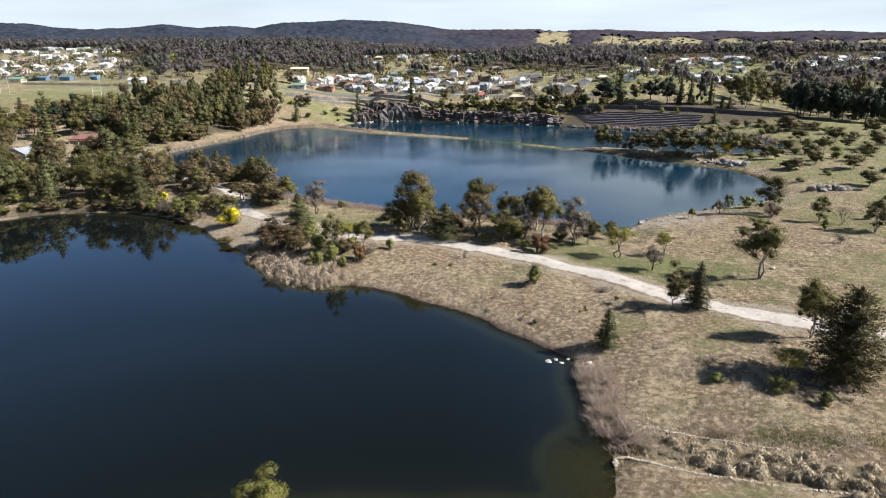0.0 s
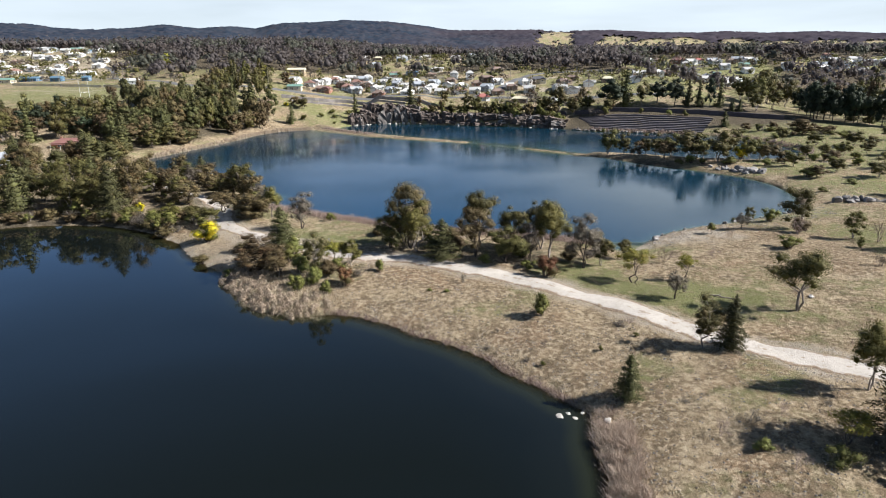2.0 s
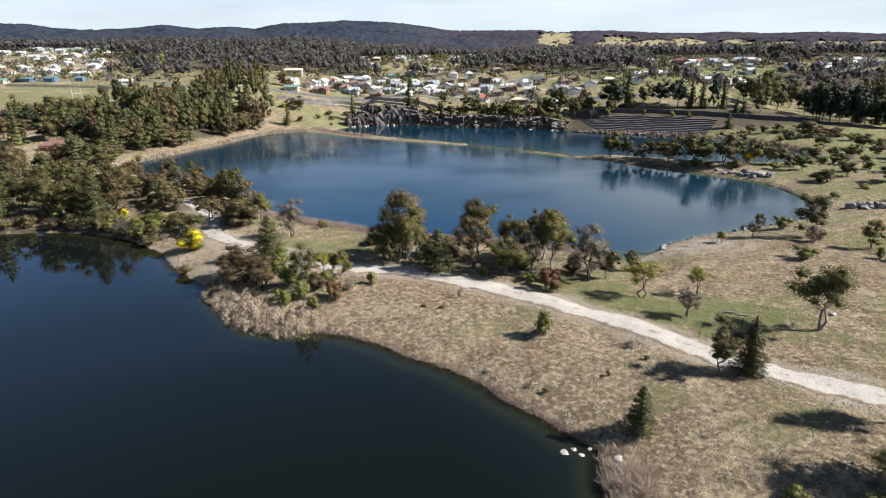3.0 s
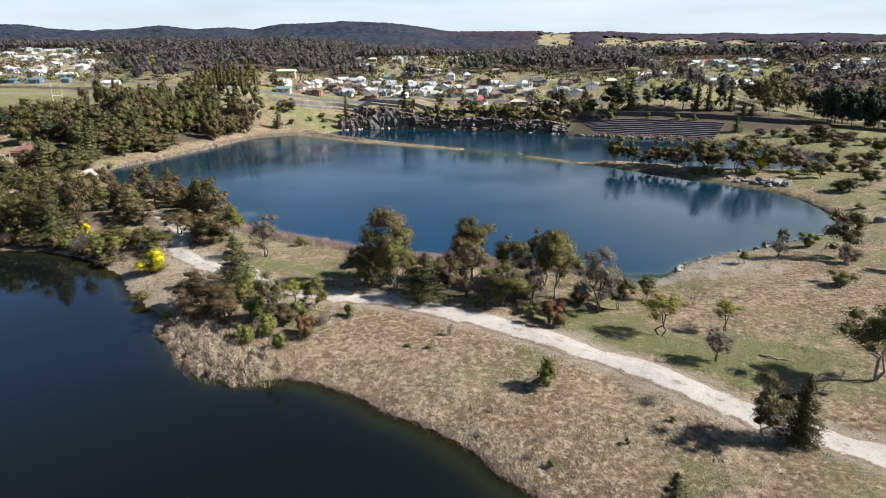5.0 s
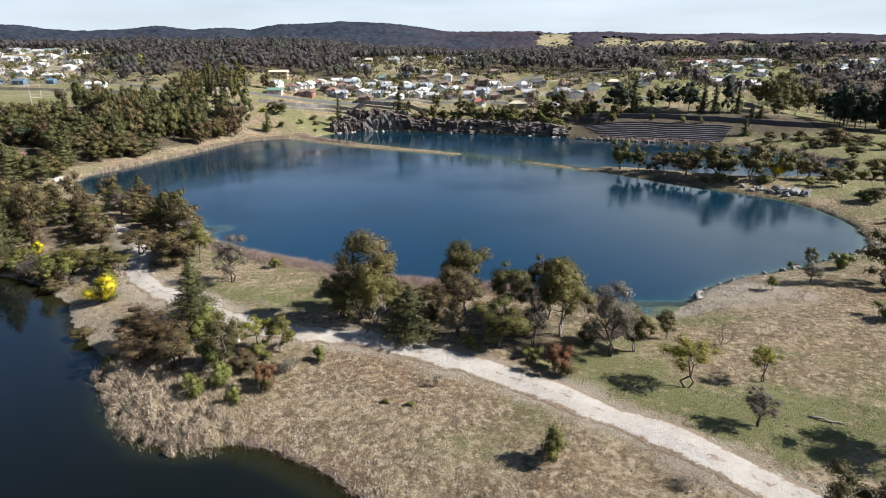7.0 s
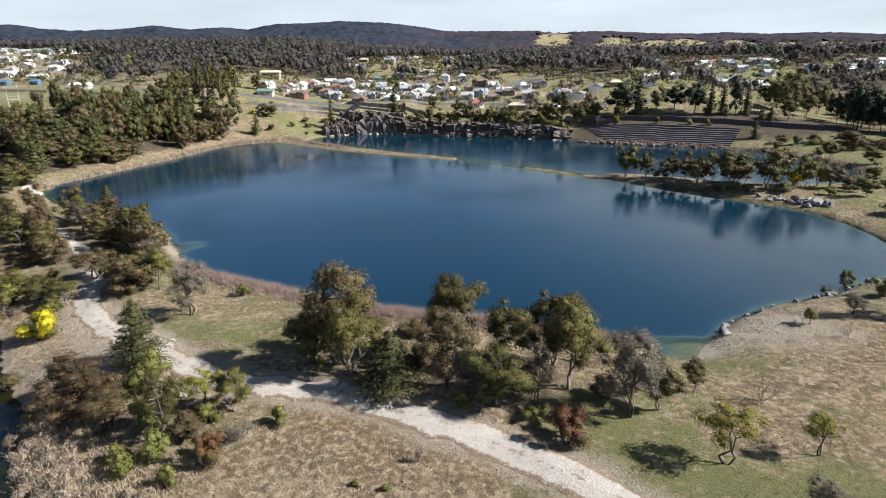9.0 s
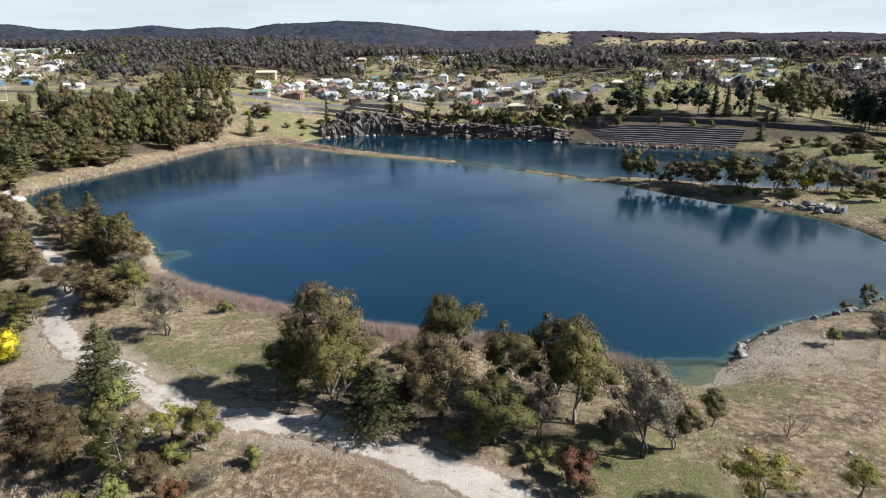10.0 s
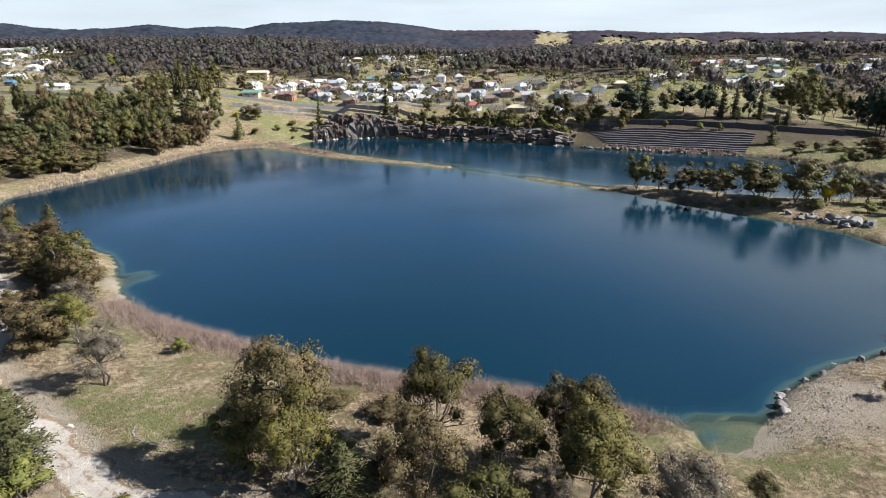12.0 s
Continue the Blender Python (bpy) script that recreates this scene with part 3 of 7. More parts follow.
# ---- the gravel track ----
def ribbon(name, points, width, lift, material, label, category, ragged=0.35, across=12, crown=0.05):
    line = smooth_line(points, 10)
    t = np.gradient(line, axis=0)
    t /= np.linalg.norm(t, axis=1)[:, None]
    side = np.stack([-t[:, 1], t[:, 0]], -1)
    s = np.linspace(-1, 1, across + 1)
    run = np.arange(len(line))
    wl_, wr_ = width / 2 + ragged * wobble(run * 1.0, run * 0, 9, 51), width / 2 + ragged * wobble(run * 1.0, run * 0 + 40, 9, 52)
    reach = np.where(s[None, :] < 0, wl_[:, None], wr_[:, None]) * s[None, :]
    p = line[:, None, :] + side[:, None, :] * reach[..., None]
    z = height(p[..., 0], p[..., 1]) + lift * (1 - 0.9 * s[None, :] ** 6) + crown * (1 - s[None, :] ** 2) - 0.03 * np.exp(-((np.abs(s[None, :]) - 0.45) / 0.14) ** 2)
    k = np.arange(p.shape[0] * p.shape[1]).reshape(p.shape[:2])
    q = np.stack([k[:-1, :-1], k[:-1, 1:], k[1:, 1:], k[1:, :-1]], -1).reshape(-1, 4)
    me = mesh_of(name, np.concatenate([p, z[..., None]], -1).reshape(-1, 3), q, material, True, UNIT)
    wear = me.attributes.new("wear", "FLOAT", "POINT")
    edge = np.abs(s)
    wear.data.foreach_set("value", np.tile(np.maximum(ramp(0.55, 1.0, edge), 0.35 * ramp(0.22, 0.0, edge)), len(line)).astype(np.float32))
    return tagged(new(name, me), label, category, kind="structure")


ribbon("road", TRACK[:13], 3.3, 0.08, GRAVEL, "pale gravel vehicle track with worn wheel ruts", "road")
ribbon("road", TRACK[12:], 3.1, 0.06, GRAVEL, "narrow pale gravel track through the trees", "road", 0.5)


# ---- trees and bushes ----
def tubes(segments, sides=5):
    """Tapered limbs: rows of start, end, radius at the start, radius at the end."""
    v, f = [], []
    ang = np.arange(sides) * 2 * math.pi / sides
    for p0, p1, r0, r1 in segments:
        p0, p1 = np.asarray(p0, float), np.asarray(p1, float)
        d = p1 - p0
        d /= np.linalg.norm(d) + 1e-9
        a = np.cross(d, (0.0, 0.0, 1.0) if abs(d[2]) < 0.9 else (1.0, 0.0, 0.0))
        a /= np.linalg.norm(a)
        b = np.cross(d, a)
        ring = np.cos(ang)[:, None] * a + np.sin(ang)[:, None] * b
        k = len(v) * sides
        v += [p0 + ring * r0, p1 + ring * r1]
        for i in range(sides):
            j = (i + 1) % sides
            f.append((k + i, k + j, k + sides + j, k + sides + i))
    return np.concatenate(v), np.array(f)


def unit_rows(v):
    return v / (np.linalg.norm(v, axis=-1, keepdims=True) + 1e-9)


def leaf_sprays(rng, centres, long, wide, soft, droop=0.0, out=None, loose=0.8):
    """Small pointed leaf sprays: lying loosely on a clump's surface that looks along 'soft', or along a branch that runs 'out'. Their shading follows 'soft'."""
    n = len(centres)
    if out is None:
        f = soft + loose * rng.normal(size=(n, 3)) + np.array([0, 0, 0.2])
        u = np.cross(f, rng.normal(size=(n, 3)))
        u[:, 2] -= droop * 0.3
        u = unit_rows(u)
        w = unit_rows(np.cross(f, u))
    else:
        u = unit_rows(out + 0.45 * rng.normal(size=(n, 3)) - np.array([0, 0, droop]))
        w = unit_rows(np.cross(u, rng.normal(size=(n, 3))))
    s = rng.uniform(0.6, 1.35, (n, 1))
    a, b, c = centres - u * s * long / 2 - w * s * wide / 2, centres - u * s * long * 0.3 + w * s * wide / 2, centres + u * s * long / 2
    face = unit_rows(np.cross(b - a, c - a))
    turn = (face * soft).sum(1) < 0
    b[turn], c[turn] = c[turn].copy(), b[turn].copy()
    face[turn] *= -1
    nrm = unit_rows(soft + 0.45 * face)
    return np.stack([a, b, c], 1).reshape(-1, 3), np.arange(3 * n).reshape(n, 3), np.repeat(nrm, 3, 0)


ICO_V = np.array([(0, 0, 1), *[(0.894 * math.cos(1.2566 * k), 0.894 * math.sin(1.2566 * k), 0.447) for k in range(5)],
                  *[(0.894 * math.cos(1.2566 * k + 0.6283), 0.894 * math.sin(1.2566 * k + 0.6283), -0.447) for k in range(5)], (0, 0, -1)])
ICO_F = np.array([(0, 1 + k, 1 + (k + 1) % 5) for k in range(5)] + [(1 + k, 6 + k, 1 + (k + 1) % 5) for k in range(5)]
                 + [(1 + (k + 1) % 5, 6 + k, 6 + (k + 1) % 5) for k in range(5)] + [(11, 6 + (k + 1) % 5, 6 + k) for k in range(5)])


def hearts(rng, centres, radii, flat=0.75):
    """The dense, uneven inside of each leaf clump."""
    n = len(centres)
    d = ICO_V[None] * rng.uniform(0.75, 1.2, (n, 12, 1))
    v = d * np.asarray(radii)[:, None, None] * np.array([1, 1, flat]) + np.asarray(centres)[:, None]
    return v.reshape(-1, 3), (np.arange(n)[:, None, None] * 12 + ICO_F[None]).reshape(-1, 3), unit_rows(d).reshape(-1, 3)


def with_hearts(leaves, inner):
    (lv, lf, ln), (hv, hf, hn) = leaves, inner
    return np.concatenate([lv, hv]), np.concatenate([lf, hf + len(lv)]), np.concatenate([ln, hn])


def bent_limb(rng, start, end, r0, r1, bends=3, sag=0.12):
    start, end = np.asarray(start, float), np.asarray(end, float)
    length = np.linalg.norm(end - start)
    pts = [start + (end - start) * k / bends + (rng.normal(size=3) * sag * length * 0.5 if 0 < k < bends else 0) for k in range(bends + 1)]
    rad = np.linspace(r0, r1, bends + 1)
    return [(pts[k], pts[k + 1], rad[k], rad[k + 1]) for k in range(bends)], pts


def broadleaf(seed, clumps=26, leaves=95, clump_size=0.75, base=0.28, stems=2, leaf=(0.30, 0.12), lean=0.3, gaps=0.25, trunk_r=0.13, droop=0.3, bare=0, heart=0.3, twigs=True):
    """A tree 6 m high and about 5 m wide: bent stems, limbs to every clump, and a crown of leaf clumps with gaps."""
    rng = np.random.RandomState(seed)
    top, wide = 6.0, 2.5
    low = base * top
    cen = []
    while len(cen) < clumps:
        p = rng.uniform(-1, 1, 3)
        q = np.linalg.norm(p)
        if q > 1 or q < 0.35 or (p[2] < -0.3 and rng.rand() < 0.5):
            continue
        p = p * (1 + 0.22 * math.sin(3 * math.atan2(p[1], p[0]) + seed) + 0.12 * math.sin(5 * p[2] + seed))
        cen.append((p[0] * (wide - clump_size * 0.6), p[1] * (wide - clump_size * 0.6), low + (top - low) * (0.5 + 0.46 * p[2]) - clump_size * 0.2))
    cen = np.array(cen)
    seg = []
    knots = []
    for s in range(stems):
        off = rng.normal(size=2) * lean * (0.6 + 0.5 * s)
        root = np.array([0.12 * s * math.cos(2.4 * s), 0.12 * s * math.sin(2.4 * s), -0.25])
        part_seg, pts = bent_limb(rng, root, (off[0] * 1.6, off[1] * 1.6, top * rng.uniform(0.62, 0.8)), trunk_r * (1 - 0.22 * s), trunk_r * 0.28, 4)
        seg += part_seg
        knots += pts[1:]
    knots = np.array(knots)
    for c in cen:
        near = knots[knots[:, 2] < c[2] - 0.1]
        near = near if len(near) else knots[:1]
        k = near[np.argmin(np.linalg.norm(near - c, axis=1))]
        seg += bent_limb(rng, k, c, trunk_r * 0.33, 0.02, 2)[0]
        for t in range((2 + bare) * twigs):
            e = c + unit_rows(rng.normal(size=3)) * clump_size * (0.55 + 0.35 * bare) * rng.uniform(0.5, 1.1)
            seg.append((c, e, 0.016, 0.005))
    spots, outs, core, core_r = [], [], [], []
    middle = np.array([0, 0, low + 0.35 * (top - low)])
    for c in cen:
        if rng.rand() < gaps * 0.5:
            continue
        r = clump_size * rng.uniform(0.6, 1.25)
        m = int(leaves * rng.uniform(0.7, 1.3) * (r / clump_size) ** 1.6)
        d = unit_rows(rng.normal(size=(m, 3)))
        # few leaves hang under a clump
        d[:, 2] = np.where((d[:, 2] < -0.2) & (rng.rand(m) < 0.6), -d[:, 2], d[:, 2])
        spots.append(c + d * (r * rng.uniform(0.62, 1.08, (m, 1))) * np.array([1, 1, 0.72]))
        outs.append(unit_rows(d + 0.45 * unit_rows(c - middle)))
        core.append(c)
        core_r.append(r * heart)
    crown = leaf_sprays(rng, np.concatenate(spots), leaf[0], leaf[1], np.concatenate(outs), droop)
    return tubes(seg, 4 if twigs else 3), with_hearts(crown, hearts(rng, core, core_r)) if heart else crown


def conifer(seed, levels=20, per=8, leaves=15, base=0.06, shape=0.9, leaf=(0.36, 0.13), wide=2.1, ragged=0.25, rise=0.12):
    """A pine 6 m high: a straight stem, whorls of branches, tufts of needles along each."""
    rng = np.random.RandomState(seed)
    top = 6.0
    seg = [((0, 0, -0.25), (0.03, 0, top * 0.5), 0.13, 0.075), ((0.03, 0, top * 0.5), (0, 0.02, top * 0.97), 0.075, 0.015)]
    spots, outs = [], []
    for k in range(levels):
        f = k / (levels - 1)
        z = top * (base + (0.96 - base) * f)
        reach = wide * ((1 - f) ** shape) * (0.55 + 0.45 * min(1, f * 6 + 0.5)) + 0.12
        for b in range(max(3, int(per * (1 - 0.45 * f)))):
            a = rng.uniform(0, 6.283)
            r = reach * rng.uniform(1 - ragged, 1 + ragged * 0.5)
            end = np.array([math.cos(a) * r, math.sin(a) * r, z + r * rise * rng.uniform(-1.4, 1.6)])
            start = np.array([0, 0, z])
            seg.append((start, end, 0.028 * (1.2 - f), 0.006))
            m = max(4, int(leaves * (0.4 + r / wide)))
            s = rng.uniform(0.3, 1.02, (m, 1)) ** 0.8
            p = start + (end - start) * s + rng.normal(size=(m, 3)) * np.array([0.16, 0.16, 0.10]) * (0.5 + 0.6 * s)
            spots.append(p)
            outs.append(np.tile((end - start) / (r + 0.01), (m, 1)))
    m = 26
    spots.append(np.stack([rng.normal(size=m) * 0.07, rng.normal(size=m) * 0.07, top * rng.uniform(0.9, 1.02, m)], -1))
    outs.append(np.tile((0.0, 0.0, 1.0), (m, 1)))
    spots, outs = np.concatenate(spots), np.concatenate(outs)
    soft = np.stack([spots[:, 0], spots[:, 1], 0 * spots[:, 0]], -1)
    soft = unit_rows(unit_rows(soft) + np.array([0, 0, 0.45]) + 0.25 * rng.normal(size=spots.shape))
    z = np.linspace(base + 0.03, 0.86, 9) * top
    core = np.stack([0 * z, 0 * z, z], -1)
    reach = wide * (1 - z / top) ** shape * 0.42 + 0.05
    return tubes(seg, 4), with_hearts(leaf_sprays(rng, spots, leaf[0], leaf[1], soft, -0.15, outs), hearts(rng, core, reach, 0.6 * top / 9 / reach.mean()))


def shrub(seed, leaves=1300, leaf=(0.16, 0.07), lumps=9, open_=0.0):
    """A bush 2 m high and 2 m wide, leafy almost to the ground, of uneven lumps."""
    rng = np.random.RandomState(seed)
    seg, spots, faces, core = [], [], [], []
    for k in range(lumps):
        a, r = rng.uniform(0, 6.283), rng.uniform(0.1, 0.72)
        c = np.array([math.cos(a) * r, math.sin(a) * r, rng.uniform(0.45, 1.55) * (1 - 0.35 * r)])
        seg += bent_limb(rng, (0.1 * math.cos(a), 0.1 * math.sin(a), -0.1), c, 0.04, 0.012, 2)[0]
        for t in range(3):
            seg.append((c, c + rng.normal(size=3) * 0.22, 0.010, 0.004))
        m = leaves // lumps
        d = rng.normal(size=(m, 3))
        d /= np.linalg.norm(d, axis=1)[:, None]
        spots.append(c + d * rng.uniform(0.55, 1.05, (m, 1)) * rng.uniform(0.32, 0.5) * np.array([1, 1, 0.9]))
        faces.append(unit_rows(d + 0.5 * unit_rows(c - np.array([0, 0, 0.5]))))
        core.append(c)
    p = np.concatenate(spots)
    p[:, 2] = np.abs(p[:, 2])
    keep = rng.rand(len(p)) > open_
    crown = leaf_sprays(rng, p[keep], leaf[0], leaf[1], np.concatenate(faces)[keep])
    return tubes(seg, 4), with_hearts(crown, hearts(rng, core, np.full(len(core), 0.27))) if open_ < 0.15 else crown


def bare_tree(seed, forks=5, top=3.0):
    """Leafless: stems that fork again and again into fine twigs. 3 m high."""
    rng = np.random.RandomState(seed)
    seg = []

    def grow(p, d, length, r, level):
        e = p + d * length
        seg.append((p, e, r, r * 0.65))
        if level == 0:
            return
        for k in range(3 if level > 1 else 4):
            n = d + rng.normal(size=3) * 0.55 + np.array([0, 0, 0.12])
            grow(e if k else p + d * length * 0.7, n / np.linalg.norm(n), length * rng.uniform(0.62, 0.85), r * 0.6, level - 1)

    for s in range(3):
        d = np.array([rng.normal() * 0.35, rng.normal() * 0.35, 1.0])
        grow(np.array([0.05 * s, 0, -0.1]), d / np.linalg.norm(d), top * 0.3, 0.04, 4)
    return tubes(seg, 3)


SORTS = {
    # sort: thing, category, label, [builders], leaf material, bark, height and width of the model
    "gum": ("gum_tree", "tree", "olive-green gum tree with an open clumpy crown", [lambda s=s: broadleaf(s, 36, 330, 0.80, 0.24, 2, (0.135, 0.075), gaps=0.2, heart=0.5) for s in (1, 2, 3)], LEAF_GUM, BARK_GREY, 6.0, 5.0),
    "olive": ("gum_tree", "tree", "dense yellowish-olive gum tree in sunlit leaf", [lambda s=s: broadleaf(s, 36, 350, 0.82, 0.2, 2, (0.135, 0.075), gaps=0.1, heart=0.52) for s in (4, 5)], LEAF_OLIVE, BARK_GREY, 6.0, 5.0),
    "brown": ("russet_tree", "tree", "round-crowned tree with dull russet-brown foliage", [lambda s=s: broadleaf(s, 38, 330, 0.80, 0.16, 3, (0.13, 0.072), gaps=0.1, heart=0.5) for s in (6, 7, 8)], LEAF_BROWN, BARK_DARK, 6.0, 5.0),
    "grey": ("grey_tree", "tree", "sparse grey-brown tree with thin foliage and bare twigs", [lambda s=s: broadleaf(s, 38, 400, 0.75, 0.24, 2, (0.12, 0.06), bare=1, heart=0.42) for s in (9, 10)], LEAF_GREY, BARK_DARK, 6.0, 5.0),
    "dark": ("gum_tree", "tree", "dark green dense bushy tree", [lambda s=s: broadleaf(s, 40, 330, 0.85, 0.08, 3, (0.135, 0.075), gaps=0.05, heart=0.52) for s in (11, 12)], LEAF_GUM, BARK_DARK, 6.0, 5.0),
    "wattle": ("wattle_tree", "tree", "flat-topped yellow-green wattle tree on bare stems", [lambda s=s: broadleaf(s, 30, 260, 0.72, 0.42, 2, (0.15, 0.07), heart=0.35) for s in (13, 14)], LEAF_WATTLE, BARK_DARK, 6.0, 5.0),
    "flower": ("flowering_wattle", "bush", "wattle bush covered in bright yellow flowers", [lambda s=s: shrub(s, 4600, (0.075, 0.05), 15) for s in (15,)], FLOWER, BARK_DARK, 2.0, 2.0),
    "pine": ("pine_tree", "tree", "young dark green pine with whorled branches", [lambda s=s: conifer(s, 24, 10, 36, shape=0.72, leaf=(0.26, 0.078), wide=2.25) for s in (16, 17, 18)], LEAF_PINE, BARK_DARK, 6.0, 4.2),
    "thicket": ("bush", "bush", "large spreading russet-brown bush above the reeds", [lambda s=s: broadleaf(s, 46, 330, 0.75, -0.03, 5, (0.11, 0.06), gaps=0.0, heart=0.5) for s in (63,)], LEAF_BROWN, BARK_DARK, 6.0, 5.0),
    "bush": ("bush", "bush", "low round green bush in dry grass", [lambda s=s: shrub(s, 1500, (0.13, 0.065)) for s in (19, 20)], LEAF_BUSH, BARK_DARK, 2.0, 2.0),
    "brownbush": ("bush", "bush", "wide russet-brown bush at the lake bank", [lambda s=s: shrub(s, 3000, (0.115, 0.06), 14, 0.0) for s in (21,)], LEAF_BROWN, BARK_DARK, 2.0, 2.0),
    "greybush": ("bush", "bush", "sparse grey-green bush in dry grass", [lambda s=s: shrub(s, 1400, (0.11, 0.04), 9, 0.2) for s in (22,)], LEAF_GREY, BARK_GREY, 2.0, 2.0),
    "red": ("red_bush", "bush", "rust-red bush beside the gravel track", [lambda s=s: shrub(s, 2600, (0.11, 0.05), 11) for s in (23,)], LEAF_RED, BARK_DARK, 2.0, 2.0),
    "bare": ("bare_shrub", "bush", "leafless grey-brown shrub of thin twigs", [lambda s=s: bare_tree(s) for s in (24, 25)], None, TWIG, 3.0, 2.4),
    # far ones, with fewer and larger leaves
    "mid_gum": ("gum_tree", "tree", "olive-green gum tree crowding the lake shore", [lambda s=s: broadleaf(s, 30, 150, 0.82, 0.1, 2, (0.20, 0.11), gaps=0.1, heart=0.5, twigs=False) for s in (51, 52)], LEAF_GUM, BARK_GREY, 6.0, 5.0),
    "mid_dark": ("gum_tree", "tree", "dark green bushy tree crowding the lake shore", [lambda s=s: broadleaf(s, 30, 150, 0.82, 0.05, 2, (0.20, 0.11), gaps=0.05, heart=0.5, twigs=False) for s in (53, 54)], LEAF_GUM, BARK_DARK, 6.0, 5.0),
    "mid_brown": ("russet_tree", "tree", "brownish round-crowned tree crowding the lake shore", [lambda s=s: broadleaf(s, 30, 150, 0.82, 0.05, 2, (0.20, 0.11), gaps=0.05, heart=0.5, twigs=False) for s in (55, 56)], LEAF_BROWN, BARK_DARK, 6.0, 5.0),
    "mid_bush": ("bush", "bush", "round green bush in a dense thicket", [lambda s=s: shrub(s, 900, (0.17, 0.09), 9) for s in (61,)], LEAF_BUSH, BARK_DARK, 2.0, 2.0),
    "mid_brownbush": ("bush", "bush", "wide russet-brown bush in a dense thicket", [lambda s=s: shrub(s, 900, (0.17, 0.09), 11) for s in (62,)], LEAF_BROWN, BARK_DARK, 2.0, 2.0),
    "mid_pine": ("pine_tree", "tree", "dark green pine crowding the lake shore", [lambda s=s: conifer(s, 18, 8, 19, 0.03, 0.66, (0.34, 0.12), 2.1) for s in (57, 58)], LEAF_PINE, BARK_DARK, 6.0, 4.2),
    "far_pine": ("pine_tree", "tree", "tall dark green pine in a dense stand", [lambda s=s: conifer(s, 16, 7, 12, 0.02, 0.58, (0.40, 0.19), 1.6, 0.35, 0.1) for s in (31, 32, 33)], LEAF_PINE, BARK_DARK, 6.0, 3.4),
    "stand_pine": ("pine_tree", "tree", "full-crowned olive-green pine in a dense stand", [lambda s=s: broadleaf(s, 27, 78, 0.9, 0.0, 1, (0.30, 0.16), 0.1, gaps=0.05, heart=0.62, twigs=False) for s in (71, 72, 73)], LEAF_PINE, BARK_DARK, 6.0, 5.0),
    "bushy": ("gum_tree", "tree", "tall bushy green gum tree leafy to the ground", [lambda s=s: conifer(s, 26, 11, 44, 0.02, 0.42, (0.23, 0.08), 2.35, 0.45, 0.4) for s in (74,)], LEAF_GUM, BARK_DARK, 6.0, 5.0),
    "far_black": ("pine_tree", "tree", "tall blackish old pine with a broad crown", [lambda s=s: broadleaf(s, 26, 60, 0.95, 0.1, 1, (0.36, 0.20), 0.1, gaps=0.1, heart=0.65, twigs=False) for s in (34, 35)], LEAF_BLACKPINE, BARK_DARK, 6.0, 5.0),
    "far_gum": ("gum_tree", "tree", "olive-green gum tree with an uneven crown", [lambda s=s: broadleaf(s, 24, 74, 0.95, 0.14, 2, (0.32, 0.18), gaps=0.15, heart=0.6, twigs=False) for s in (36, 37, 38)], LEAF_GUM, BARK_GREY, 6.0, 5.0),
    "far_brown": ("russet_tree", "tree", "brownish tree with a rounded crown", [lambda s=s: broadleaf(s, 24, 74, 0.95, 0.1, 2, (0.32, 0.18), gaps=0.1, heart=0.6, twigs=False) for s in (39, 40)], LEAF_BROWN, BARK_DARK, 6.0, 5.0),
    "far_wattle": ("wattle_tree", "tree", "tall wattle tree in dull yellow bloom", [lambda s=s: broadleaf(s, 24, 74, 0.95, 0.05, 2, (0.32, 0.18), gaps=0.0, heart=0.6, twigs=False) for s in (45,)], LEAF_WATTLE, BARK_DARK, 6.0, 5.0),
    "far_bare": ("bare_tree", "tree", "leafless grey-brown winter tree among houses", [lambda s=s: broadleaf(s, 18, 22, 0.9, 0.2, 2, (0.35, 0.07), bare=3, heart=0) for s in (41,)], LEAF_GREY, BARK_GREY, 6.0, 5.0),
    "far_bush": ("bush", "bush", "round green bush on the grassy lake bank", [lambda s=s: shrub(s, 560, (0.22, 0.12), 8) for s in (42, 43)], LEAF_BUSH, BARK_DARK, 2.0, 2.0),
    "far_flower": ("flowering_wattle", "bush", "distant wattle in bright yellow flower", [lambda s=s: shrub(s, 560, (0.22, 0.12), 8) for s in (44,)], FLOWER, BARK_DARK, 2.0, 2.0),
}
PLANTED = {}
fill_first = np.random.RandomState(14)
plant_rng = np.random.RandomState(77)


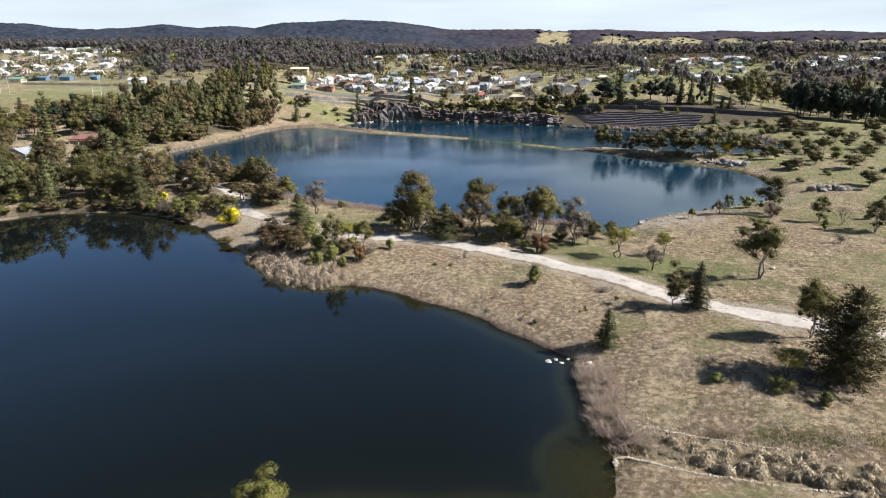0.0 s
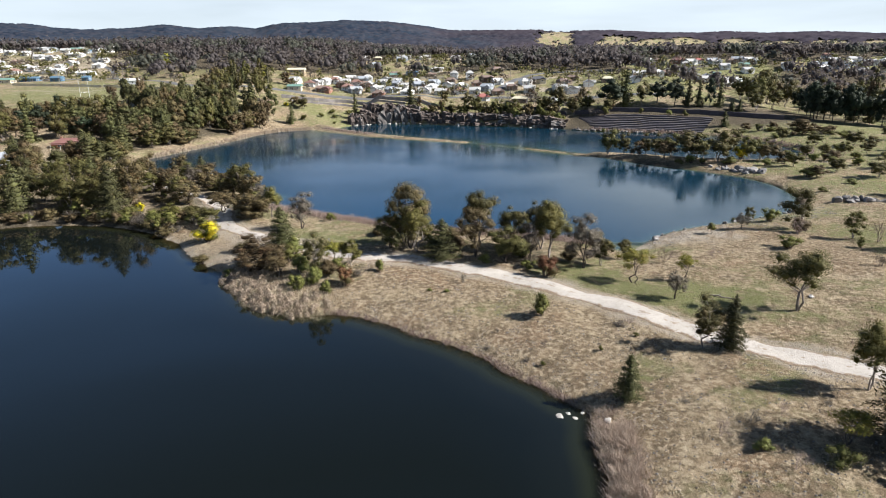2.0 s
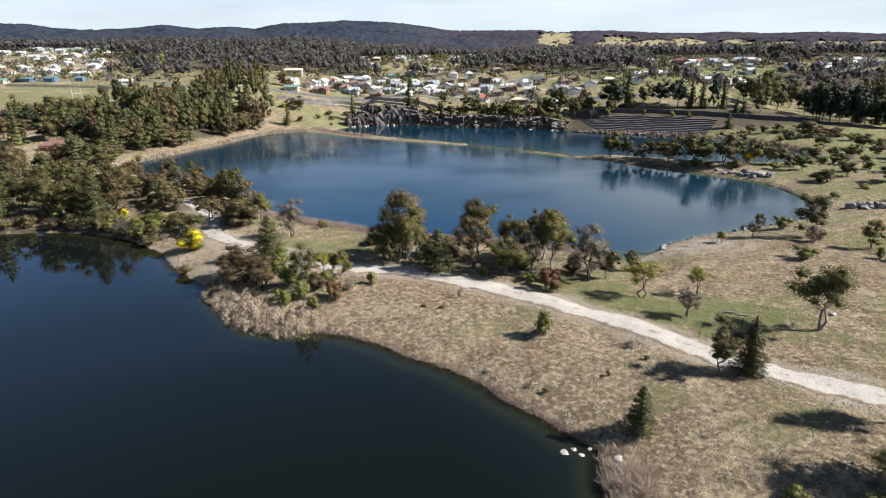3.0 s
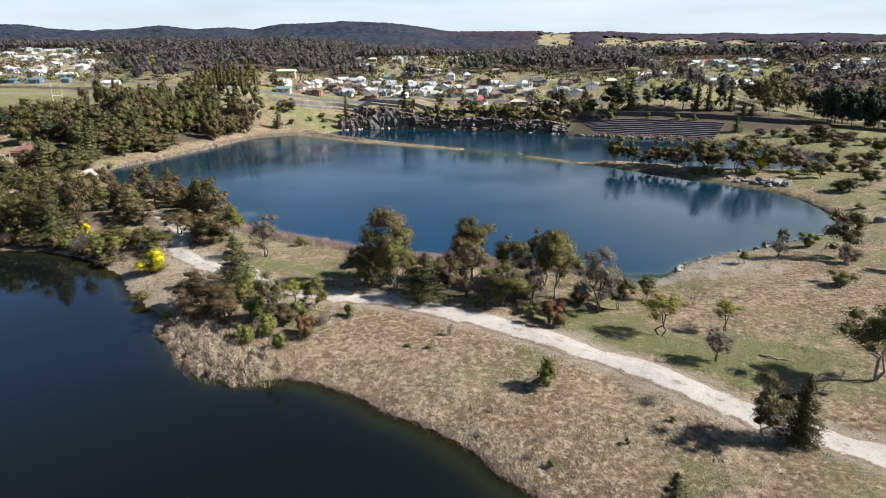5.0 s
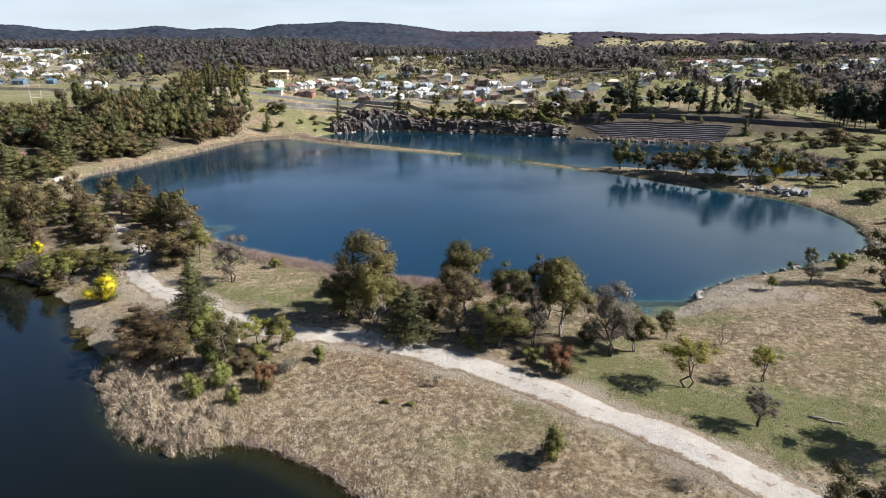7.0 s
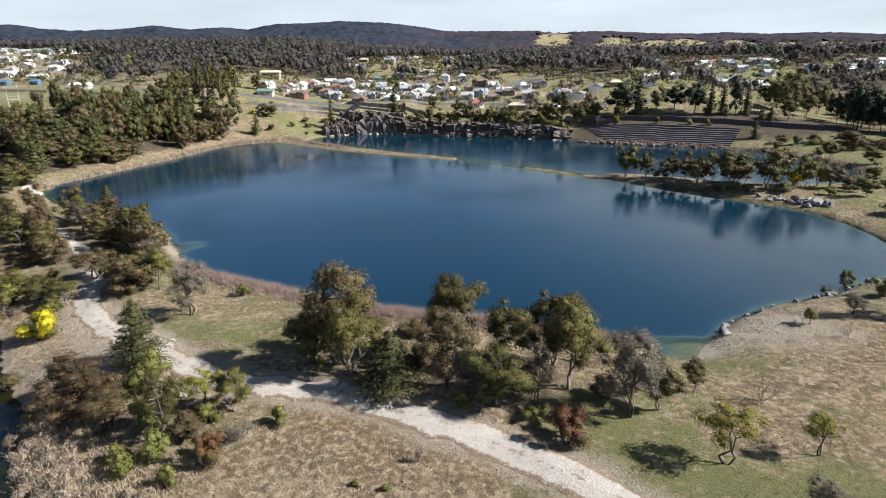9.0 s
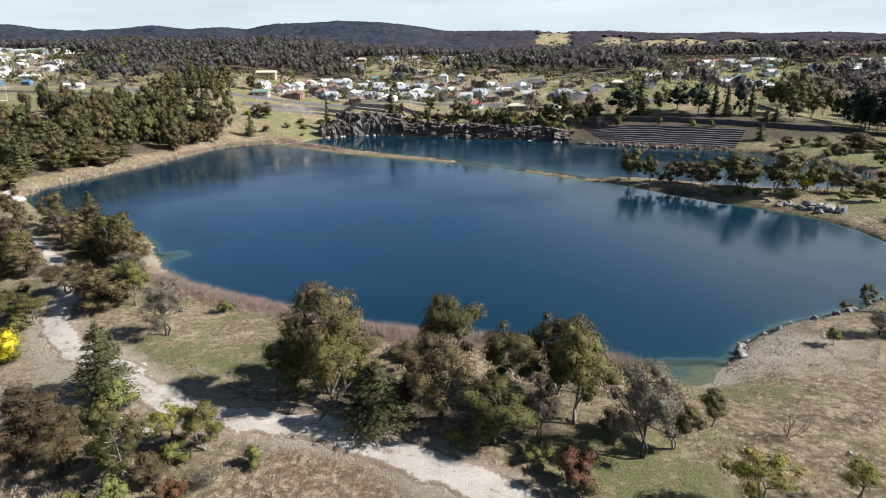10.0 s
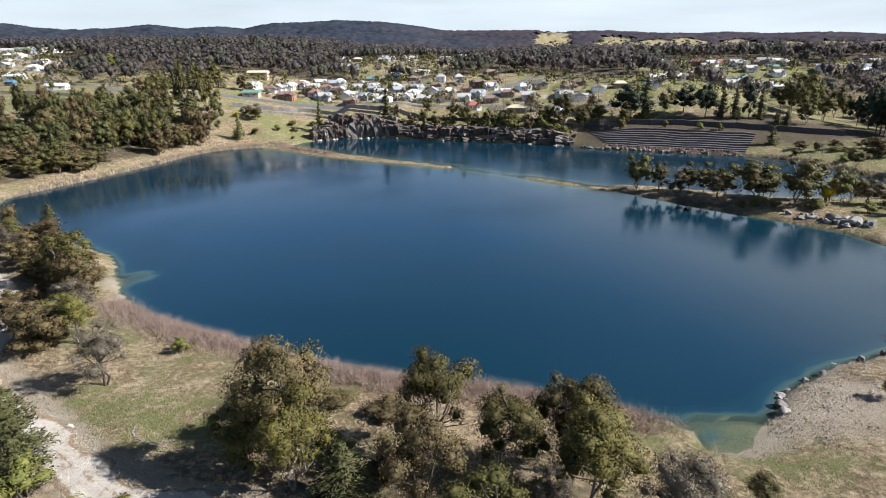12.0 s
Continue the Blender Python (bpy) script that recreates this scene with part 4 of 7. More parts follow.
def plant(sort, x, y, tall, wide=0.0, label="", group="", lean=0.0):
    name, category, text, builders, leaf_mat, bark_mat, model_h, model_w = SORTS[sort]
    made = PLANTED.setdefault(sort, [])
    z = float(height(np.array([x]), np.array([y]))[0])
    wide = wide or tall * model_w / model_h * plant_rng.uniform(0.8, 1.05)
    k = wide / model_w
    k, tall = k * UNIT, tall * UNIT
    m = Matrix.LocRotScale((x * UNIT, y * UNIT, z * UNIT - 0.05), Euler((lean * plant_rng.normal() * 0.1, lean * plant_rng.normal() * 0.1, plant_rng.uniform(0, 6.283))), (k, k * plant_rng.uniform(0.9, 1.1), tall / model_h))
    pick = int(plant_rng.randint(len(builders)))
    while len(made) <= pick:
        made.append(None)
    if made[pick] is None:
        e = hold(name, m, label or text, category, group)
        made[pick] = e
        built = builders[pick]()
        if leaf_mat is None:
            part("twig_crown", mesh_of("twig_crown", built[0], built[1], bark_mat), e)
        else:
            (bv, bf), (lv, lf, ln) = built
            part("trunk", mesh_of("trunk", bv, bf, bark_mat, True), e)
            part("crown", mesh_of("crown", lv, lf, leaf_mat, normals=ln), e)
        return e
    first = made[pick]
    e = copy_thing(first, m @ Matrix.Diagonal((*first.scale, 1)).inverted())
    e["label"] = label or text
    e["group"] = group
    if not group:
        del e["group"]
    return e


# the bank with the gravel track
for row in (("pine", 10.4, 53.6, 4.3, 2.9, "small dense pine standing on the lake bank"), ("bushy", 29.4, 47.6, 8.4, 7.4, "tall bushy green gum tree beside the track"),
            ("olive", 29.8, 54.9, 6.1, 4.2, "slender pale-trunked gum tree at the track"), ("wattle", 24.7, 47.5, 2.9, 3.1, "small wattle tree with yellow-green leaves"),
            ("bush", 23.3, 45.3, 1.7, 2.4), ("bush", 26.2, 43.4, 1.4, 1.8), ("bush", 18.6, 46.5, 1.1, 1.8), ("greybush", 19.0, 49.9, 1.2, 1.9), ("bush", 3.9, 68.9, 2.9, 2.9, "lone upright yellow-green bush on the dry bank"),
            ("gum", 19.0, 62.3, 5.4, 3.6, "young gum tree leaning over the track edge"), ("pine", 21.3, 62.2, 5.5, 3.1, "young pine growing beside a gum tree"), ("gum", 31.2, 71.3, 7.6, 6.6, "wide round olive-brown tree in the open field"),
            ("bare", 9.5, 39.4, 2.6, 4.4, "russet leafless shrub at the mouth of the ditch"), ("bare", 18.1, 39.4, 1.3, 2.4), ("bare", 24.6, 38.2, 1.3, 2.6), ("bare", 20.0, 44.5, 1.6, 1.5), ("bare", 16.2, 48.2, 1.8, 1.6), ("bare", 21.5, 50.8, 1.4, 1.2), ("olive", -13.9, 26.6, 4.7, 3.9, "olive tree on the south lake shore")):
    plant(*row)
# the grove beside the track
for row in (("brown", -14.4, 90.6, 10.0, 7.0, "tall russet-topped tree at the grove's edge"), ("olive", -13.2, 88.6, 7.6, 5.8), ("dark", -17.2, 90.4, 5.9, 4.2), ("grey", -19.4, 94.3, 3.6, 2.4),
            ("pine", -9.2, 85.9, 5.9, 5.2, "broad dark pine at the bend of the track"), ("gum", -4.2, 93.0, 9.4, 5.8, "tall pale gum tree with thin upper crown"), ("brown", -4.6, 87.4, 7.8, 6.0, "russet-grey tree on a forked bare trunk"),
            ("gum", 0.2, 91.2, 7.2, 5.8), ("dark", -0.2, 84.8, 5.2, 5.8, "dark low spreading tree beside the track"), ("grey", 2.9, 85.6, 5.6, 2.9), ("olive", 5.5, 88.2, 8.2, 6.8, "dense sunlit olive gum tree, largest of the grove"),
            ("gum", 4.6, 92.8, 8.0, 5.4), ("red", 4.7, 80.9, 3.7, 3.7), ("bush", -3.3, 84.2, 1.7, 2.2), ("grey", 9.9, 84.9, 7.6, 5.2, "sparse grey gum tree at the field's edge"), ("gum", 12.4, 86.0, 4.6, 3.2),
            ("gum", 16.1, 89.4, 3.2, 2.7, "small gum tree on a thin stem"), ("greybush", 12.5, 90.5, 2.4, 3.2), ("bare", 8.5, 93.5, 2.6, 2.6), ("bare", 1.0, 99.5, 2.8, 2.2), ("bare", -7.5, 99.0, 2.4, 2.0), ("bare", 14.0, 94.5, 2.2, 2.4)):
    plant(*row)
for row in (("bush", -11.5, 92.5, 2.6, 3.4), ("brownbush", -7.5, 90.5, 2.8, 3.6), ("bush", 1.8, 88.4, 2.6, 3.6), ("brownbush", 8.2, 87.6, 2.2, 3.0), ("dark", -15.8, 93.6, 4.2, 3.6), ("brownbush", -20.6, 97.0, 1.6, 3.4),
            ("bush", 2.6, 83.2, 1.6, 2.4), ("greybush", 11.0, 88.6, 2.0, 3.0), ("brownbush", 13.6, 92.0, 2.4, 3.6)):
    plant(*row)
# twiggy scrub in the reed belt
for i in range(16):
    s = i / 15
    plant("bare", -43 + 54 * s + fill_first.normal() * 0.8, float(np.interp(-43 + 54 * s, [-46, -36, -29, -17.5, -8, 3, 11], [118.3, 113.2, 110.6, 106.4, 104.4, 102.7, 100.7])) + fill_first.normal() * 0.5, fill_first.uniform(1.0, 2.0), fill_first.uniform(1.4, 2.4), "grey leafless scrub in the reed belt", "scrub in the reed belt")
# the field east of the track
for row in (("wattle", 15.4, 79.3, 4.5, 4.3, "lone wattle tree with a flat yellow-green crown"), ("wattle", 22.1, 80.9, 3.7, 2.7, "small wattle with orange-tinged tips"), ("grey", 18.9, 73.4, 3.4, 2.5), ("bare", 21.2, 88.4, 2.9, 2.9),
            ("mid_gum", 44.3, 121.1, 3.8, 2.2), ("bush", 45.5, 115.6, 3.2, 3.5), ("grey", 37.9, 107.6, 2.7, 2.4), ("olive", 32.8, 105.9, 1.8, 1.9), ("mid_gum", 46.7, 107.8, 7.8, 5.8), ("brownbush", 45.9, 105.6, 3.0, 3.4),
            ("bare", 45.1, 103.9, 3.8, 2.8), ("bush", 40.2, 95.4, 2.6, 3.8, "wide olive wattle bush in the open field"), ("bare", 28.5, 90.8, 1.8, 1.9), ("bare", 34.4, 101.5, 1.9, 1.2), ("mid_gum", 52.2, 101.9, 4.7, 3.8), ("bare", 54.6, 99.5, 3.6, 3.7),
            ("mid_gum", 57.5, 95.2, 5.7, 5.3), ("greybush", 48.1, 87.0, 2.0, 2.2), ("bush", 50.8, 96.8, 2.1, 1.8), ("bush", 61.0, 104.0, 2.2, 2.6), ("mid_gum", 41.0, 119.5, 3.0, 2.0), ("greybush", 55.5, 88.0, 1.6, 2.4), ("bush", 64.0, 92.0, 1.8, 2.2)):
    plant(*row)
for row in (("far_bush", 70.0, 156.7, 3.7, 5.4), ("far_bush", 80.5, 166.9, 3.6, 5.4), ("far_gum", 106.0, 208.8, 5.3, 7.0), ("far_gum", 84.0, 154.2, 4.6, 6.2), ("far_gum", 77.2, 134.0, 4.0, 4.6), ("far_gum", 92.4, 165.6, 5.6, 5.6),
            ("far_gum", 108.6, 189.2, 6.0, 7.0), ("far_gum", 98.4, 216.4, 5.0, 6.6), ("far_brown", 103.5, 238.0, 6.2, 9.0), ("far_bush", 75.1, 147.7, 1.8, 2.7), ("far_bush", 66.5, 142.0, 1.6, 2.2), ("far_bush", 90.0, 150.0, 2.5, 3.5),
            ("far_gum", 97.0, 140.0, 4.8, 5.0), ("far_bush", 72.0, 118.0, 2.2, 3.0), ("far_gum", 85.0, 120.0, 4.6, 4.4), ("far_gum", 112.0, 172.0, 6.0, 6.5), ("far_bush", 101.0, 182.0, 3.0, 4.6), ("far_bush", 95.0, 196.0, 3.0, 4.4),
            ("far_gum", 120.0, 200.0, 6.5, 7.0), ("far_bush", 84.0, 180.0, 2.6, 3.6), ("far_flower", 88.0, 172.0, 1.6, 2.0), ("far_gum", 124.0, 222.0, 6.5, 7.0), ("far_bush", 112.0, 228.0, 3.0, 5.0)):
    plant(*row)
# scrub on the eastern slope
for row in (("far_gum", 82.7, 187.6, 4.6, 4.6), ("far_bush", 80.8, 178.8, 2.6, 3.8), ("far_gum", 86.7, 185.3, 3.8, 4.2), ("far_brown", 85.2, 177.8, 3.4, 4.4), ("far_gum", 93.9, 189.8, 4.6, 4.6), ("far_bush", 94.3, 184.7, 2.6, 3.8), ("far_gum", 102.8, 195.4, 3.8, 4.2), ("far_brown", 71.6, 175.0, 3.4, 4.4),
            ("far_gum", 71.9, 169.4, 4.6, 4.6), ("far_bush", 87.7, 169.6, 2.6, 3.8), ("far_gum", 78.0, 160.6, 3.8, 4.2), ("far_brown", 71.6, 156.0, 3.4, 4.4), ("far_gum", 92.6, 227.7, 4.6, 4.6), ("far_bush", 92.5, 234.2, 2.6, 3.8), ("far_gum", 106.7, 212.0, 3.8, 4.2), ("far_brown", 112.5, 210.8, 3.4, 4.4)):
    plant(*row)
# the west bank between the lakes
for row in (("pine", -73.7, 108.6, 9.9, 7.2, "broad dark pine above the dark lake"), ("mid_brown", -75.2, 116.5, 10.2, 6.8), ("flower", -69.5, 110.5, 2.6, 2.4), ("bush", -62.7, 104.3, 3.3, 4.8), ("olive", -60.8, 106.0, 3.2, 4.9),
            ("gum", -54.7, 103.4, 3.6, 4.3), ("gum", -51.2, 102.9, 3.6, 3.6), ("flower", -48.0, 94.8, 3.9, 5.0, "wide wattle bush in full yellow flower by the bank"), ("pine", -33.5, 89.4, 6.7, 5.2, "dark young pine above the reed bed"),
            ("thicket", -34.4, 82.3, 5.2, 7.2), ("bush", -30.4, 84.2, 2.9, 3.6), ("grey", -34.3, 100.1, 6.2, 5.0, "grey-brown round tree on a single dark trunk"), ("bush", -31.8, 108.0, 2.0, 2.2), ("gum", -24.9, 78.6, 6.0, 3.2, "thin grey-green tree rising from the reeds"),
            ("wattle", -23.6, 82.4, 3.6, 3.3), ("bush", -22.6, 81.0, 2.4, 2.6), ("red", -20.7, 76.8, 3.4, 2.7, "reddish thin bush above the water's edge"), ("bush", -25.9, 75.0, 2.8, 2.0), ("bush", -17.1, 81.2, 2.0, 2.0), ("bush", -27.5, 76.6, 1.8, 2.0)):
    plant(*row)
for row in (("mid_brown", -85.9, 140.8, 6.6, 5.2), ("mid_brown", -77.5, 139.2, 6.8, 5.7), ("mid_brown", -64.4, 128.1, 5.6, 5.8), ("mid_pine", -76.0, 147.0, 6.4, 4.7), ("mid_gum", -53.6, 121.8, 8.7, 6.2), ("mid_brown", -51.0, 119.6, 6.6, 5.3),
            ("mid_brown", -62.0, 115.3, 5.4, 5.8), ("olive", -48.9, 111.0, 3.2, 4.0), ("brown", -52.8, 110.3, 4.4, 5.3), ("olive", -42.4, 107.6, 5.6, 4.2), ("mid_brown", -57.0, 124.0, 6.4, 5.4), ("grey", -46.5, 113.5, 5.0, 4.6),
            ("mid_brown", -68.5, 120.5, 5.6, 5.4), ("bush", -56.0, 106.8, 2.0, 3.0), ("greybush", -66.5, 105.3, 2.6, 4.4), ("greybush", -76.5, 107.0, 2.6, 4.2), ("bush", -59.0, 108.0, 2.0, 3.4), ("greybush", -57.0, 100.6, 1.8, 3.2),
            ("grey", -70.0, 131.5, 5.0, 4.6), ("mid_gum", -80.5, 128.0, 7.0, 6.0), ("mid_dark", -79.0, 118.5, 8.0, 6.5), ("mid_gum", -60.0, 131.5, 6.0, 5.2), ("brownbush", -45.0, 86.8, 1.6, 3.0), ("mid_brown", -72.0, 125.5, 6.0, 5.6)):
    plant(*row)
for row in (("bush", -27.6, 80.2, 3.0, 3.6), ("brownbush", -23.4, 79.2, 2.4, 3.4), ("bush", -24.4, 76.6, 3.2, 2.6), ("olive", -21.2, 82.6, 4.0, 3.6), ("thicket", -31.2, 81.0, 4.0, 5.0), ("thicket", -37.0, 84.8, 3.6, 4.6), ("bush", -38.6, 81.6, 1.4, 2.4),
            ("bush", -30.6, 86.6, 3.4, 4.2), ("greybush", -19.4, 79.4, 2.0, 3.0), ("bush", -22.4, 74.4, 2.2, 1.8), ("brownbush", -9.0, 98.8, 1.8, 4.2), ("brownbush", -14.0, 100.2, 1.4, 3.6), ("bush", -60.5, 104.6, 2.8, 4.6), ("bush", -55.8, 104.6, 2.6, 4.0)):
    plant(*row)
fill_rng = np.random.RandomState(15)
track_line = smooth_line(TRACK, 3)
count = 0
while count < 50:
    x, y = fill_rng.uniform(-84, -42), fill_rng.uniform(101, 142)
    d1, d2 = lakes(np.array([x]), np.array([y]))
    if d1[0] < 0.7 or d2[0] < 3 or line_distance(np.array([x]), np.array([y]), track_line, False)[0][0] < 2.6 or math.hypot(x + 59, y - 112) < 4.5 or (x > -50 and y < 106):
        continue
    low = d1[0] < 7
    sort = ("mid_brownbush", "mid_bush", "greybush", "mid_brownbush", "mid_bush")[fill_rng.randint(5)] if low else ("mid_brown", "mid_brown", "mid_gum", "mid_brownbush", "mid_brown", "mid_dark", "mid_bush")[fill_rng.randint(7)]
    tall = fill_rng.uniform(1.6, 3.4) if low or "bush" in sort else fill_rng.uniform(3.2, 5.4)
    plant(sort, x, y, tall, tall * fill_rng.uniform(0.95, 1.35), group="thicket on the west bank")
    count += 1
# the wooded shore west of the dark lake
shore_rng = np.random.RandomState(5)
count = 0
while count < 106:
    x, y = shore_rng.uniform(-150, -80), shore_rng.uniform(97, 150)
    d1, d2 = lakes(np.array([x]), np.array([y]))
    if d1[0] < 1.6 or d2[0] < 3 or (y - 104) > 0.55 * (-x - 62) + 12:
        continue
    sort = ("mid_gum", "mid_dark", "mid_pine", "mid_brown", "stand_pine", "mid_gum", "stand_pine", "mid_brown")[shore_rng.randint(8)]
    # lower trees in front of the cottages
    before = y > 112 and (abs(x * 145.5 + y * 133) / 197 < 6 or abs(x * 172 + y * 131) / 216 < 6)
    plant(sort, x, y, shore_rng.uniform(6.0, 9.4) * (0.9 if d1[0] < 6 else 1.08) * (0.68 if before else 1), 0, group="trees on the wooded lake shore")
    count += 1
# the stand of pines on the western shore
count = 0
while count < 150:
    x, y = shore_rng.uniform(-185, -104), shore_rng.uniform(150, 275)
    d2 = lakes(np.array([x]), np.array([y]))[1][0]
    if d2 < 4.5 or d2 > 46 or x < -0.775 * y + 4 or (x < -116 and y < 186):
        continue
    sort = ("stand_pine", "far_pine", "stand_pine", "stand_pine", "far_brown", "far_gum", "far_brown", "far_gum")[shore_rng.randint(6 if d2 > 12 else 8)]
    tall = shore_rng.uniform(6.5, 9.5) if y < 222 or x < -152 else shore_rng.uniform(9, 13)
    plant(sort, x, y, tall * (0.75 if d2 < 11 else 1), shore_rng.uniform(5.2, 7.6), group="pines of the western stand")
    count += 1
# the wood between the cottages and the playing field
for row in (("dark", -78.5, 110.6, 8.2, 6.6), ("dark", -84.5, 111.5, 8.6, 6.8), ("mid_pine", -93.0, 108.6, 9.4, 6.4), ("mid_pine", -99.5, 105.8, 9.0, 6.0), ("mid_dark", -89.0, 114.0, 9.0, 6.6), ("mid_pine", -104.0, 107.0, 9.5, 6.4), ("mid_brown", -146.0, 158.0, 7.5, 6.5), ("mid_gum", -150.5, 166.0, 9.0, 7.0)):
    plant(*row)
count = 0
while count < 30:
    x, y = shore_rng.uniform(-186, -138), shore_rng.uniform(178, 218)
    if (x < -165 and y > 206) or lakes(np.array([x]), np.array([y]))[1][0] < 20 or math.hypot(x + 138, y - 176) < 9:
        continue
    plant(("far_gum", "far_brown", "far_pine", "far_gum", "far_black")[count % 5], x, y, shore_rng.uniform(6.5, 10.5), shore_rng.uniform(5.5, 8), group="wood between the cottages and the playing field")
    count += 1
# undergrowth at the dark lake's wooded edge
count = 0
while count < 104:
    x, y = shore_rng.uniform(-140, -58), shore_rng.uniform(94, 128)
    d1 = lakes(np.array([x]), np.array([y]))[0][0]
    if d1 < 0.35 or d1 > (14 if count < 50 else 3):
        continue
    plant(("greybush", "mid_brownbush", "mid_brownbush", "mid_bush")[shore_rng.randint(4)], x, y, shore_rng.uniform(1.2, 3.0), shore_rng.uniform(2.2, 4.2), group="bushes on the wooded lake shore")
    count += 1
# the island
for row in (("far_gum", 29.2, 194.6, 7.3, 5.6), ("far_gum", 33.5, 193.2, 5.9, 3.6), ("far_brown", 36.6, 189.7, 4.3, 4.0), ("far_gum", 39.8, 191.7, 4.9, 4.0), ("far_gum", 42.0, 189.2, 5.1, 4.2), ("far_brown", 43.4, 184.0, 4.6, 4.8),
            ("far_gum", 48.5, 180.4, 6.7, 7.2), ("far_gum", 54.4, 186.2, 5.4, 5.0), ("far_gum", 55.8, 177.6, 8.1, 7.0), ("far_flower", 62.7, 180.1, 5.0, 4.6), ("far_gum", 63.1, 176.6, 5.3, 4.0), ("far_gum", 68.8, 183.4, 5.5, 4.2),
            ("far_brown", 69.0, 177.5, 4.4, 5.1), ("far_gum", 45.5, 186.5, 5.0, 4.4), ("far_gum", 51.5, 183.0, 5.6, 5.0), ("far_gum", 59.5, 181.5, 6.2, 5.4), ("far_bush", 58.0, 174.6, 2.4, 3.6), ("far_bush", 49.0, 178.0, 2.4, 3.4), ("far_bush", 46.0, 178.6, 1.6, 2.4), ("far_bush", 74.0, 178.0, 3.0, 4.0), ("far_bush", 51.5, 176.4, 1.8, 2.6), ("far_bush", 66.0, 172.0, 2.0, 3.0)):
    plant(row[0], row[1], row[2], row[3] * 1.22, row[4] * 1.22, group="trees on the island")
# behind the northern shore
for row in (("far_pine", -73.9, 289.5, 12.3, 4.6), ("far_pine", -47.9, 293.5, 12.5, 6.8), ("far_gum", -33.3, 305.0, 8.5, 6.0), ("far_black", 44.5, 291.0, 14.0, 13.4), ("far_gum", 20.5, 289.0, 11.8, 8.9), ("far_gum", 1.1, 287.0, 8.2, 5.3),
            ("far_gum", 14.4, 287.0, 9.2, 6.3), ("far_bare", -6.0, 297.0, 7.3, 6.6), ("far_gum", -17.2, 291.0, 10.0, 5.4), ("far_gum", -22.0, 300.0, 7.8, 6.8), ("far_flower", 7.7, 285.5, 2.8, 4.6), ("far_pine", 50.0, 290.5, 14.2, 8.4),
            ("far_black", 63.9, 292.0, 11.2, 8.7), ("far_black", 70.3, 287.0, 13.7, 8.9), ("far_pine", 75.7, 286.5, 11.6, 5.0), ("far_pine", 79.9, 285.7, 11.1, 5.0), ("far_black", 84.8, 285.5, 12.3, 5.4), ("far_pine", 88.9, 286.2, 12.3, 5.2)):
    plant(*row)
for row in (("far_pine", 91.0, 275.5, 5.5, 3.1), ("far_pine", 93.3, 274.0, 6.2, 3.1), ("far_pine", 83.3, 259.8, 6.1, 5.1), ("far_gum", -98.0, 287.0, 6.3, 6.6), ("far_bush", -62.6, 268.6, 2.6, 2.2), ("far_pine", -96.5, 266.0, 8.0, 4.8),
            ("far_bush", -88.0, 281.0, 2.6, 4.0), ("far_bush", -83.0, 286.0, 2.4, 3.4), ("far_bush", -93.0, 273.0, 3.0, 4.6), ("far_bush", -80.0, 276.0, 1.6, 2.6), ("far_bush", -86.0, 292.0, 3.0, 4.0), ("far_bush", -78.0, 296.0, 3.0, 4.4),
            ("far_brown", -103.0, 289.0, 5.0, 6.0), ("far_flower", -106.0, 286.0, 2.6, 3.6), ("far_bare", 10.0, 297.0, 8.0, 8.0), ("far_bare", 24.0, 300.0, 9.0, 9.0), ("far_gum", 27.0, 287.0, 9.0, 7.0), ("far_gum", 34.0, 292.0, 8.0, 6.0),
            ("far_bush", 55.0, 279.0, 3.4, 3.0), ("far_bush", 66.0, 276.5, 3.4, 3.0), ("far_bush", 72.0, 275.0, 3.8, 3.0), ("far_bare", 33.0, 305.0, 8.0, 8.0), ("far_gum", -10.0, 287.5, 5.0, 4.0), ("far_bush", -30.0, 296.0, 3.0, 3.6)):
    plant(*row)
# tall gums between the pines and the hall
count = 0
while count < 22:
    x, y = shore_rng.uniform(-160, -106), shore_rng.uniform(282, 328)
    if x < -0.45 * y - 16 or abs(y - 312 - 0.2 * (x + 125)) < 4:
        continue
    plant(("far_gum", "far_pine", "far_brown", "far_gum")[shore_rng.randint(4)], x, y, shore_rng.uniform(7, 12.5), shore_rng.uniform(4.5, 7), group="trees above the western shore")
    count += 1
# on top of the quarry face
for i in range(38):
    x = -44 + 1.75 * i + shore_rng.normal()
    y = float(np.interp(x, [-47, -25, 0, 21], [290, 286, 281, 273])) + shore_rng.uniform(2.5, 9)
    plant(("far_gum", "far_brown", "far_bush", "far_gum", "far_bush")[shore_rng.randint(5)], x, y, shore_rng.uniform(3, 7), shore_rng.uniform(3, 5.5), group="trees on top of the quarry face")
# the dark pine wood to the north-east
count = 0
while count < 105:
    x, y = shore_rng.uniform(104, 235), shore_rng.uniform(232, 335)
    if (y - 262) < -0.30 * (x - 104) + 6 and x < 165 or (x < 119 and y < 305):
        continue
    near_pines = x > 116 and y < 300
    sort = ("far_black", "far_pine", "far_black")[shore_rng.randint(3)] if near_pines else ("far_gum", "far_brown", "far_gum", "far_gum")[shore_rng.randint(4)]
    plant(sort, x, y, shore_rng.uniform(10, 15.5), shore_rng.uniform(6, 9), group="trees of the north-eastern wood")
    count += 1


for i in range(15):
    plant("far_black", 117 + 2.6 * i + shore_rng.normal(), 271 - 1.3 * i + shore_rng.normal() * 1.5, shore_rng.uniform(12, 15.5), shore_rng.uniform(7, 9), group="trees of the north-eastern wood")
